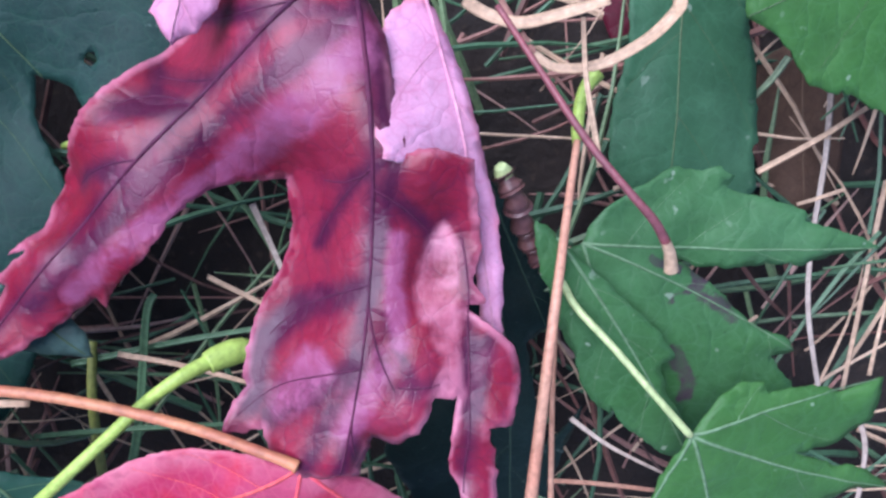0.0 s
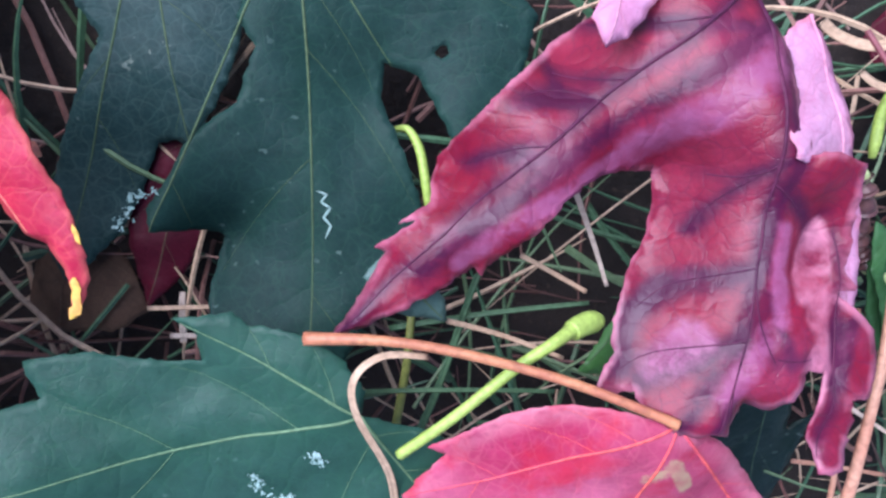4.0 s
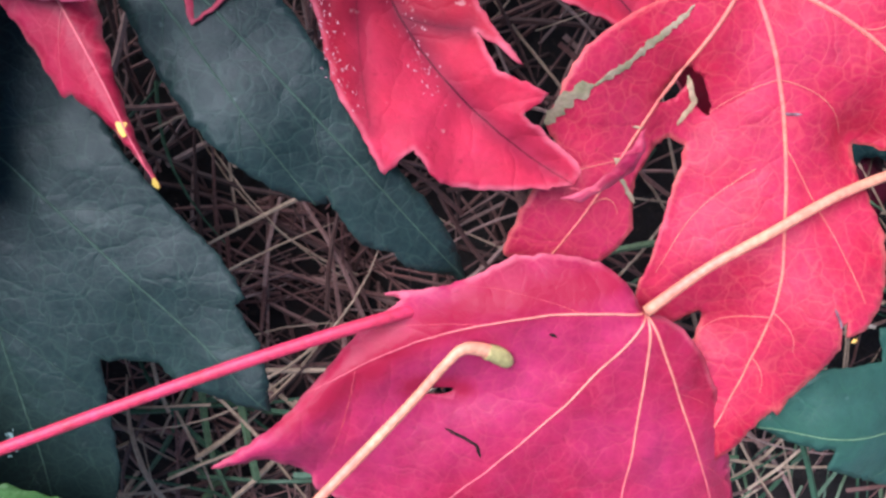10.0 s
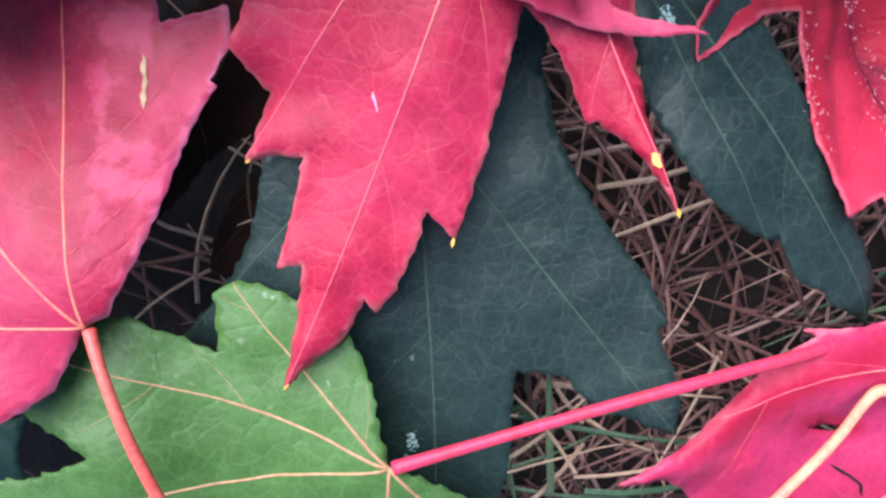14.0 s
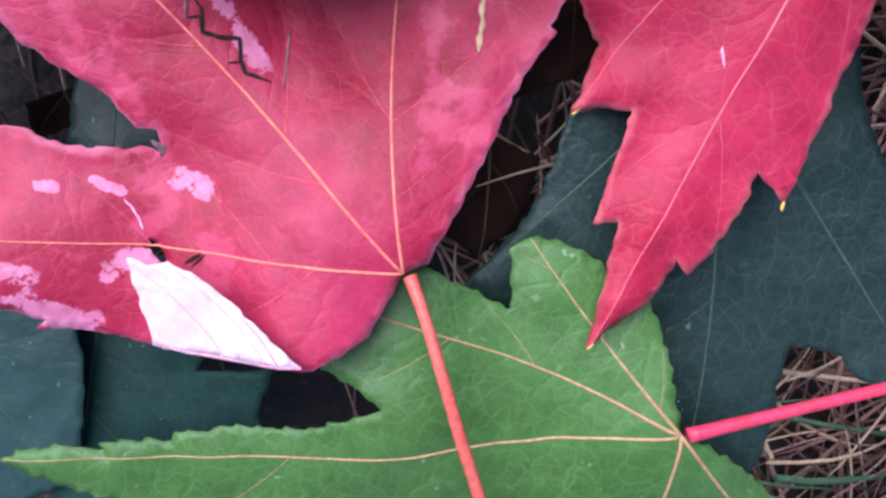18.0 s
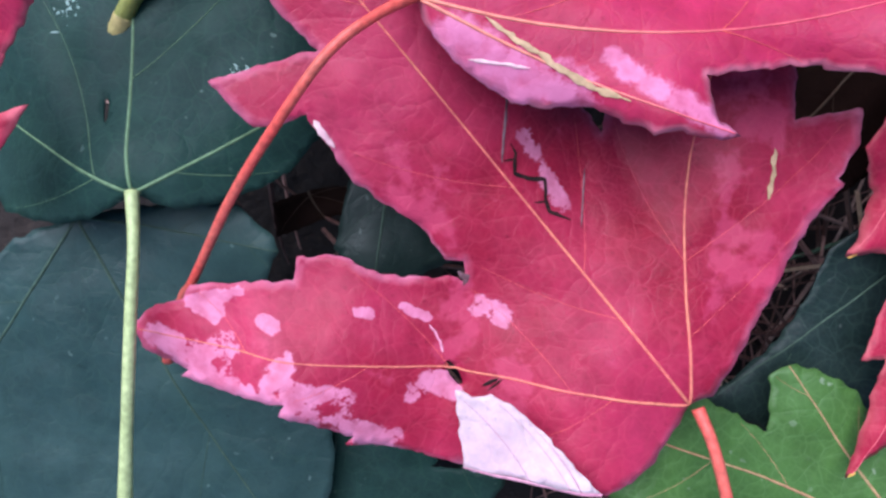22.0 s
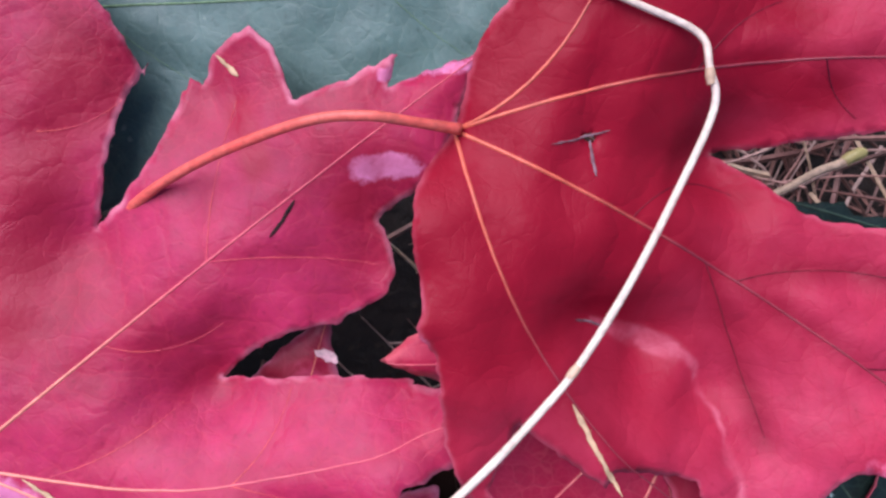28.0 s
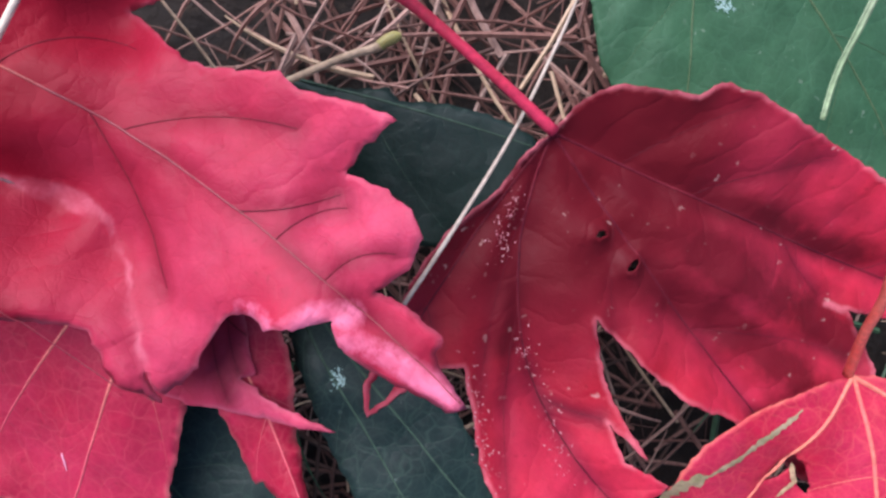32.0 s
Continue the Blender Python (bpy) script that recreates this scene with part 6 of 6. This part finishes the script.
stem_thing("dead_stem", [(0.032, -0.0389, 0.044), (0.0313, -0.0525, 0.046), (0.0312, -0.071, 0.048), (0.0315, -0.0802, 0.048)], (0.0004, 0.0006), straw_rust, "thin rust-coloured dry stem", "stem", "dry stems")
grass_ribbon("grass_strand", [(0.0354, 0.0095, 0.04), (0.0356, 0.0009, 0.042), (0.0364, -0.006, 0.044), (0.0378, -0.0136, 0.045)], (0.0008, 0.0011), straw_tan, "pale dry grass blade", "grass blade", "dry blades")
stem_thing("seed_pod", [(0.0416, 0.001, 0.03), (0.0389, -0.0028, 0.031), (0.038, -0.0086, 0.032), (0.038, -0.0116, 0.032)], [0.0016, 0.0011, 0.0011, 0.0006], stem_lime, "yellow-green swollen stalk end", "stalk")
grass_ribbon("grass_strand", [(0.0163, 0.0118, 0.04), (0.0198, 0.0098, 0.04), (0.0248, 0.0083, 0.042), (0.0312, 0.0096, 0.044), (0.0374, 0.0114, 0.046)], (0.0020, 0.0022), straw_tan, "curled tan dry grass blade", "grass blade", "dry blades", 0.8)
grass_ribbon("grass_strand", [(0.0287, 0.0041, 0.036), (0.032, 0.0018, 0.038), (0.0384, 0.0022, 0.04), (0.0449, 0.0057, 0.042), (0.0483, 0.0093, 0.044), (0.0504, 0.012, 0.042), (0.0495, 0.0173, 0.04)], (0.0014, 0.0026), straw_tan, "looping tan dry grass blade", "grass blade", "dry blades", 1.2)
long_straw = stem_thing("straw", [(-0.3374, 0.0484, 0.06), (-0.3308, 0.0478, 0.061), (-0.3213, 0.047, 0.062), (-0.3126, 0.0461, 0.062), (-0.3101, 0.0424, 0.063), (-0.3076, 0.0376, 0.063), (-0.3093, 0.0251, 0.065), (-0.3117, 0.0128, 0.067), (-0.3146, 0.0012, 0.068), (-0.3182, -0.0061, 0.07), (-0.323, -0.0148, 0.072), (-0.331, -0.0278, 0.074), (-0.3356, -0.037, 0.075)], (0.00045, 0.00058), straw_bright, "long bent whitish straw lying on red leaves", "straw")
for a, c in (((-0.3101, 0.0424, 0.063), (-0.3091, 0.0405, 0.063)), ((-0.3146, 0.0012, 0.068), (-0.3155, -0.0008, 0.0684))):
    v, f = tube([a, tuple((p + q) / 2 for p, q in zip(a, c)), c], [0.00052, 0.00068, 0.00052], 10)
    part("joint", local(v, long_straw.location), f, straw_tan, long_straw, "slightly swollen tan joint")
stem_thing("straw", [(-0.259, 0.0602, 0.058), (-0.249, 0.0659, 0.052), (-0.238, 0.0711, 0.046), (-0.2263, 0.0749, 0.04), (-0.2112, 0.0788, 0.034)], (0.0005, 0.0006), straw_tan, "pale thin straw over the grass", "straw")
stem_thing("dry_straw", [(-0.232, 0.0614, 0.034), (-0.2333, 0.0508, 0.034), (-0.2373, 0.0328, 0.04), (-0.2434, 0.0145, 0.048), (-0.2479, 0.0007, 0.05)], (0.0003, 0.0004), straw_white, "pale green grass stem", "stem")
grass_ribbon("grass_strand", [(-0.1814, 0.0772, 0.038), (-0.1811, 0.0695, 0.036), (-0.1809, 0.0614, 0.034), (-0.1803, 0.0527, 0.034)], (0.0016, 0.0012), grass_blade_green, "pale green grass blade with a broken end", "grass blade")
grass_ribbon("grass_strand", [(-0.0535, -0.0824, 0.044), (-0.0555, -0.0699, 0.048), (-0.0616, -0.0564, 0.052), (-0.0622, -0.0494, 0.053), (-0.0577, -0.0459, 0.052), (-0.0501, -0.0468, 0.05)], (0.0015, 0.0012), straw_tan, "bent tan dry blade hooked over a stalk", "grass blade", "dry blades", 0.9)
grass_ribbon("grass_strand", [(-0.063, -0.082, 0.044), (-0.0561, -0.0786, 0.046), (-0.0522, -0.0785, 0.045)], (0.0012, 0.0010), straw_white, "short whitish dry blade in the grass", "grass blade", "dry blades")
grass_ribbon("grass_strand", [(0.0368, -0.0604, 0.04), (0.0431, -0.0643, 0.044), (0.0533, -0.0696, 0.046)], (0.0010, 0.0005), straw_white, "frayed whitish dry blade", "grass blade", "dry blades")

grass_ribbon("grass_strand", [(0.0913, -0.0021, 0.024), (0.0921, -0.0153, 0.024), (0.0903, -0.0334, 0.026), (0.0904, -0.0473, 0.028), (0.094, -0.0644, 0.03)], (0.0014, 0.0011), straw_white, "long whitish dry grass stem", "grass blade", "dry blades")
grass_ribbon("grass_strand", [(0.0916, -0.0049, 0.034), (0.083, -0.0104, 0.034), (0.0729, -0.0167, 0.032)], (0.001, 0.0013), straw_tan, "straight tan dry grass stem", "grass blade", "dry blades")
grass_ribbon("grass_strand", [(0.0776, 0.004, 0.03), (0.0761, 0.0, 0.028), (0.0738, -0.0036, 0.026)], (0.0016, 0.0012), grass_blade_green, "pale olive grass stem", "grass blade", "green blades")
grass_ribbon("grass_strand", [(0.1098, -0.0207, 0.02), (0.107, -0.0425, 0.022), (0.1041, -0.0666, 0.024)], (0.0014, 0.0012), straw_tan, "pale dry grass stem in shade", "grass blade", "dry blades")
grass_ribbon("grass_strand", [(0.0935, -0.0617, 0.04), (0.0959, -0.0705, 0.042), (0.0956, -0.0911, 0.042)], (0.0012, 0.0012), straw_white, "whitish dry grass stem", "grass blade", "dry blades")
grass_ribbon("grass_strand", [(0.0927, -0.0206, 0.03), (0.0876, -0.0222, 0.03), (0.0845, -0.0238, 0.028)], (0.0008, 0.0008), straw_tan, "short tan dry stem", "grass blade", "dry blades")
grass_ribbon("grass_strand", [(0.0361, -0.0799, 0.03), (0.0458, -0.0813, 0.03), (0.0586, -0.0827, 0.032)], (0.0012, 0.001), straw_rust, "brown dry grass stem", "grass blade", "dry blades")
grass_ribbon("grass_strand", [(-0.0444, -0.0477, 0.03), (-0.0331, -0.0506, 0.03), (-0.0197, -0.0555, 0.03)], (0.0012, 0.0009), straw_tan, "pale dry blade in the grass", "grass blade", "dry blades")
grass_ribbon("grass_strand", [(-0.0197, -0.0217, 0.026), (-0.0161, -0.0302, 0.028), (-0.0124, -0.0399, 0.03)], (0.0013, 0.0008), straw_white, "whitish dry blade in the grass", "grass blade", "dry blades")
grass_ribbon("grass_strand", [(-0.0291, -0.0355, 0.024), (-0.023, -0.0383, 0.026), (-0.0157, -0.0418, 0.028)], (0.0011, 0.0009), straw_tan, "bent pale dry blade", "grass blade", "dry blades")
grass_ribbon("grass_strand", [(-0.0524, -0.0909, 0.02), (-0.0446, -0.0657, 0.024), (-0.0395, -0.042, 0.028), (-0.0375, -0.0374, 0.028)], (0.002, 0.0012), thatch_green, "dark green grass blade", "grass blade", "green blades")
grass_ribbon("grass_strand", [(-0.0617, -0.0641, 0.028), (-0.0439, -0.0626, 0.03), (-0.0208, -0.0629, 0.03)], (0.0012, 0.001), thatch_green, "thin green grass blade", "grass blade", "green blades")
grass_ribbon("grass_strand", [(-0.0553, -0.0518, 0.024), (-0.0351, -0.0474, 0.026), (-0.0149, -0.0441, 0.028)], (0.0014, 0.001), thatch_green, "thin green grass blade", "grass blade", "green blades")
grass_ribbon("grass_strand", [(-0.0984, -0.0595, 0.014), (-0.098, -0.0514, 0.016), (-0.0977, -0.0475, 0.016)], (0.0015, 0.0012), straw_white, "short whitish dry blade in the grass", "grass blade", "dry blades")
grass_ribbon("grass_strand", [(-0.1043, -0.0505, 0.018), (-0.0907, -0.0499, 0.018)], (0.001, 0.001), straw_tan, "short pale dry blade", "grass blade", "dry blades")
grass_ribbon("grass_strand", [(-0.1001, -0.0564, 0.018), (-0.0907, -0.0562, 0.018)], (0.0012, 0.001), straw_white, "short whitish dry blade in the grass", "grass blade", "dry blades")

# ---------------------------------------------------------------- scars, stains and tears on the leaves
blemish(blotched, [(-0.3732, -0.0589, 0.0424), (-0.3718, -0.06, 0.0424), (-0.3708, -0.0631, 0.043), (-0.3685, -0.063, 0.0426), (-0.3656, -0.0623, 0.0417), (-0.3643, -0.0655, 0.0428), (-0.3632, -0.0668, 0.0432), (-0.3592, -0.0669, 0.043)], 0.62, scar_black, "jagged dark crack", 0.7, "crack")
blemish(blotched, [(-0.3733, -0.0619, 0.0431), (-0.3715, -0.0609, 0.0425)], 0.35, scar_black, "short dark crack", 0.7, "crack")
blemish(blotched, [(-0.3661, -0.0663, 0.0433), (-0.3643, -0.0655, 0.0428)], 0.35, scar_black, "short dark crack", 0.7, "crack")
blemish(blotched, [(-0.3625, -0.0975, 0.0488), (-0.361, -0.0948, 0.0485)], 0.30, scar_black, "thin dark crack", 0.7, "crack")
blemish(blotched, [(-0.3325, -0.0445, 0.042), (-0.3313, -0.0484, 0.042), (-0.3306, -0.0524, 0.043)], 0.75, scar_tan, "tan scar", 1.3, "scar")
blemish(blotched, [(-0.349, -0.0172, 0.038), (-0.3462, -0.0175, 0.038), (-0.3447, -0.0184, 0.038)], 1.60, scar_white, "whitish torn tip", 0.9, "stain")
blemish(blotched, [(-0.4032, -0.0662, 0.046), (-0.4004, -0.0682, 0.046), (-0.3989, -0.069, 0.046)], 1.00, scar_white, "whitish margin", 0.9, "stain")
blemish(blotched, [(-0.3636, -0.0972, 0.05), (-0.3616, -0.0949, 0.05)], 0.50, scar_black, "dark crack", 0.5, "crack")
blemish(scarlet, [(-0.1834, -0.0173, 0.037), (-0.1812, -0.0154, 0.037), (-0.1777, -0.0122, 0.037), (-0.1752, -0.0089, 0.037), (-0.171, -0.0041, 0.037), (-0.1686, -0.0006, 0.037)], 1.10, scar_olive, "olive-tan withered strip", 1.3, "scar")
blemish(scarlet, [(-0.1891, -0.0252, 0.039), (-0.1877, -0.0211, 0.039), (-0.1857, -0.0188, 0.038), (-0.1834, -0.0171, 0.037)], 2.60, scar_olive, "olive withered patch", 1.1, "scar")
blemish(scarlet, [(-0.1657, -0.0118, 0.0416), (-0.1625, -0.016, 0.0389), (-0.164, -0.0204, 0.0374)], 1.10, scar_tan, "tan rim of a torn hole", 0.5, "scar")
blemish(scarlet, [(-0.1486, -0.015, 0.037), (-0.1452, -0.0144, 0.037)], 0.50, scar_grey, "grey scar", 0.5, "scar")
blemish(scarlet, [(-0.1332, -0.046, 0.04), (-0.1314, -0.0491, 0.04)], 0.55, scar_grey, "grey scar", 0.5, "scar")
blemish(scarlet, [(-0.1027, -0.0382, 0.058), (-0.1017, -0.0364, 0.058), (-0.102, -0.0321, 0.057)], 1.30, scar_yellow, "yellow tip", 0.9, "stain")
blemish(scarlet, [(-0.1291, -0.0513, 0.0518), (-0.1281, -0.0505, 0.0518)], 0.80, scar_yellow, "yellow margin", 0.9, "stain")
blemish(scarlet, [(-0.1754, -0.0286, 0.036), (-0.1739, -0.0291, 0.036)], 1.40, scar_tan, "tan spot", 0.5, "scar")
blemish(scarlet, [(-0.1750, -0.0303), (-0.1711, -0.0338), (-0.1691, -0.0357)], 0.8, scar_olive, "olive torn margin", 1.0, "scar")
blemish(scarlet, [(-0.1125, -0.0035), (-0.1115, -0.0056)], 0.9, scar_yellow, "yellow margin", 0.9, "stain")
blemish(scarlet, [(-0.1016, -0.0244), (-0.1006, -0.0272)], 0.7, scar_yellow, "yellow margin", 0.9, "stain")
blemish(blotched, [(-0.3738, -0.0811), (-0.3721, -0.0815), (-0.3720, -0.0831)], 1.0, scar_grey, "grey torn margin", 1.2, "scar")
blemish(blotched, [(-0.3752, -0.0907), (-0.3725, -0.0929), (-0.3714, -0.0946)], 0.4, scar_pale, "pale ragged scar", 1.4, "scar")
blemish(blotched, [(-0.3766, -0.0516), (-0.3746, -0.0583), (-0.3734, -0.0622)], 0.4, scar_grey, "grey vein scar", 0.5, "scar")
blemish(blotched, [(-0.3571, -0.0674), (-0.3593, -0.0583)], 0.3, scar_grey, "thin grey scar", 0.5, "scar")
blemish(rose, [(-0.1953, -0.0836, 0.044), (-0.1915, -0.0846, 0.044), (-0.189, -0.0855, 0.044), (-0.1876, -0.0879, 0.044)], 0.60, scar_black, "dark crack", 0.5, "crack")
blemish(rose, [(-0.1807, -0.0614, 0.046), (-0.1792, -0.0617, 0.046)], 1.00, scar_black, "dark spot", 0.9, "stain")
blemish(bright, [(-0.2544, -0.0371, 0.056), (-0.2528, -0.0388, 0.056)], 1.60, scar_yellow, "yellow spot", 0.9, "stain")
blemish(bright, [(-0.2483, -0.0439, 0.058), (-0.2474, -0.0453, 0.058)], 0.90, scar_yellow, "yellow tip", 0.9, "stain")
blemish(bright, [(-0.2787, -0.0584, 0.046), (-0.2785, -0.0599, 0.046)], 0.80, scar_yellow, "yellow tip", 0.9, "stain")
blemish(bright, [(-0.2982, -0.0895, 0.048), (-0.2987, -0.091, 0.049)], 0.90, scar_yellow, "yellow tip", 0.9, "stain")
blemish(bright, [(-0.3136, -0.0565, 0.044), (-0.3129, -0.0554, 0.044)], 0.70, scar_yellow, "yellow tip", 0.9, "stain")
blemish(bright, [(-0.2967, -0.0401, 0.046), (-0.2952, -0.0429, 0.046)], 0.35, scar_pale, "pale scratch", 1.3, "scar")
blemish(crimson, [(-0.3848, -0.044, 0.058), (-0.3799, -0.0453, 0.058), (-0.3744, -0.0465, 0.058), (-0.3682, -0.0477, 0.06), (-0.3627, -0.0477, 0.06)], 0.80, scar_tan, "tan scar", 1.3, "scar")
blemish(crimson, [(-0.3848, -0.0501, 0.058), (-0.3811, -0.0492, 0.058), (-0.3765, -0.0482, 0.058)], 0.45, scar_white, "white scraped patch", 1.4, "scar")
blemish(crimson, [(-0.3578, 0.0082, 0.044), (-0.3587, 0.0045, 0.044), (-0.3598, 0.0017, 0.044)], 0.50, scar_black, "dark slit", 0.5, "crack")
blemish(crimson, [(-0.3759, 0.0251, 0.04), (-0.3716, 0.023, 0.04)], 0.70, scar_tan, "tan scar", 1.3, "scar")
blemish(deep, [(-0.312, -0.0055, 0.06), (-0.3089, -0.0087, 0.06), (-0.3045, -0.013, 0.06), (-0.3021, -0.0151, 0.06)], 0.7, scar_tan, "tan torn margin", 0.8, "scar")
blemish(scarlet, [(-0.1757, -0.0285, 0.0428), (-0.1744, -0.0287, 0.0426)], 0.6, scar_tan, "tan spot", 0.9, "scar")
blemish(scarlet, [(-0.1736, -0.0225, 0.0424), (-0.1712, -0.0222, 0.0412)], 0.45, scar_tan, "tan spot", 0.9, "scar")
blemish(deep, [(-0.3261, 0.0271, 0.052), (-0.323, 0.0287, 0.052), (-0.3186, 0.0314, 0.052)], 0.28, scar_grey, "grey torn scar", 1.2, "scar")
blemish(deep, [(-0.3208, 0.0293, 0.052), (-0.3187, 0.025, 0.052)], 0.45, scar_grey, "grey torn scar", 1.2, "scar")
blemish(deep, [(-0.3137, 0.0047, 0.056), (-0.3111, 0.0048, 0.056), (-0.3086, 0.0046, 0.056)], 0.35, scar_grey, "grey scar", 0.5, "scar")
flecks(speckled, [(-0.2327, 0.009, 0.041), (-0.2332, 0.0174, 0.041), (-0.234, 0.0235, 0.041)], 2.4, 90, 0.22, scar_fleck, "pale specks along a rib", 94)
flecks(speckled, [(-0.2251, -0.0018, 0.042), (-0.2197, -0.0083, 0.042), (-0.2134, -0.0172, 0.044), (-0.2084, -0.0247, 0.045)], 2.4, 90, 0.22, scar_fleck, "pale specks along a rib", 95)
flecks(speckled, [(-0.2337, -0.0061, 0.043), (-0.2275, -0.0197, 0.044), (-0.2227, -0.0284, 0.045)], 2.4, 90, 0.22, scar_fleck, "pale specks along a rib", 96)
blemish(big_green, [(-0.0704, -0.0242, 0.022), (-0.0685, -0.0249, 0.022), (-0.0696, -0.0263, 0.022), (-0.0677, -0.0275, 0.022), (-0.069, -0.0293, 0.022), (-0.0675, -0.031, 0.022), (-0.0686, -0.0336, 0.022)], 0.45, chalk, "winding pale insect trail", 0.9, "trail")
flecks(big_green, [(-0.1029, -0.0256, 0.024), (-0.1005, -0.025, 0.024), (-0.0987, -0.0242, 0.024)], 0.9, 44, 0.36, chalk, "chalky white flecks", 98)
flecks(big_green, [(-0.1055, -0.031, 0.026), (-0.1034, -0.0288, 0.026), (-0.1023, -0.027, 0.026)], 1.0, 44, 0.36, chalk, "chalky white flecks", 99)
flecks(chalky_green, [(-0.0794, -0.072, 0.042), (-0.0782, -0.0736, 0.042), (-0.0778, -0.0757, 0.042)], 1.4, 44, 0.36, chalk, "chalky white flecks", 100)
flecks(chalky_green, [(-0.0761, -0.0773, 0.042), (-0.0739, -0.0768, 0.042), (-0.0712, -0.078, 0.042)], 1.3, 44, 0.36, chalk, "chalky white flecks", 101)
flecks(chalky_green, [(-0.0693, -0.0673, 0.044), (-0.0673, -0.0688, 0.044)], 1.1, 44, 0.36, chalk, "chalky white flecks", 102)
flecks(shaded_green, [(-0.274, -0.1002, 0.04), (-0.2729, -0.1018, 0.04), (-0.2735, -0.1037, 0.04)], 1.3, 44, 0.36, chalk, "chalky white flecks", 103)
flecks(narrow_green, [(-0.2561, -0.015, 0.034), (-0.2546, -0.0165, 0.034), (-0.2548, -0.0181, 0.034)], 1.1, 44, 0.36, chalk, "chalky white flecks", 104)
flecks(stalked_green, [(-0.4523, -0.0615, 0.026), (-0.4494, -0.0632, 0.026), (-0.4502, -0.0662, 0.026)], 1.8, 44, 0.36, chalk, "chalky white flecks", 105)
flecks(stalked_green, [(-0.4201, -0.0641, 0.03), (-0.4172, -0.0636, 0.03), (-0.4179, -0.0666, 0.03)], 1.2, 44, 0.36, chalk, "chalky white flecks", 106)
flecks(specked_green, [(-0.219, 0.0769, 0.026), (-0.2152, 0.0748, 0.026)], 1.8, 44, 0.36, chalk, "chalky white flecks", 107)
flecks(specked_green, [(-0.2041, 0.0694, 0.026), (-0.2016, 0.068, 0.026)], 1.2, 44, 0.36, chalk, "chalky white flecks", 108)


# ---------------------------------------------------------------- knotty twig that bears the fresh green leaf
def build_twig(line):
    o = line[0]
    base = new("twig")
    base.location = o
    tagged(base, "short knotty dark brown twig with a broken pale end", "twig")
    pts = [Vector(p) for p in line]
    dense, radii = [], []
    for a, c in zip(pts, pts[1:]):
        for i in range(5):
            dense.append(a + (c - a) * (i / 5))
            k = len(dense)
            radii.append(0.00165 * (1 + 0.28 * math.sin(k * 1.9) + 0.18 * noise.noise(Vector((k * 0.7, 0, 0)))))
    dense.append(pts[-1])
    radii.append(0.0012)
    v, f = tube(dense, radii, 12)
    part("bark", local(v, o), f, twig_bark, base, "wrinkled dark bark")
    tip = [pts[0] + Vector((-0.0006, 0.0012, 0.0008)), pts[0] + Vector((0.0, 0.0002, 0.0002)), pts[0] + (pts[1] - pts[0]) * 0.15]
    v, f = tube(tip, [0.0009, 0.0015, 0.0013], 9)
    part("broken_end", local(v, o), f, stem_pale_green, base, "pale yellowish broken wood")
    for i, at in enumerate((0.2, 0.38, 0.55, 0.7, 0.86)):
        k = int(at * (len(dense) - 1))
        p, d = dense[k], (dense[k + 1] - dense[k - 1]).normalized()
        v, f = tube([p - d * 0.0004, p, p + d * 0.0004], [radii[k] * 0.95, radii[k] * 1.25, radii[k] * 0.95], 12)
        part("ring_scar", local(v, o), f, twig_bark, base)
    v, f = tube([pts[-1] + (pts[-2] - pts[-1]) * 0.15, pts[-1], pts[-1] + Vector((0.0006, -0.001, 0.0))], [0.0012, 0.0014, 0.0008], 10)
    part("bud", local(v, o), f, stem_pale_green, base, "yellow-green bud")
    return base


build_twig([(0.0207, -0.0135, 0.051), (0.0225, -0.0167, 0.051), (0.0247, -0.0222, 0.048), (0.0272, -0.0268, 0.046), (0.0301, -0.0303, 0.046)])
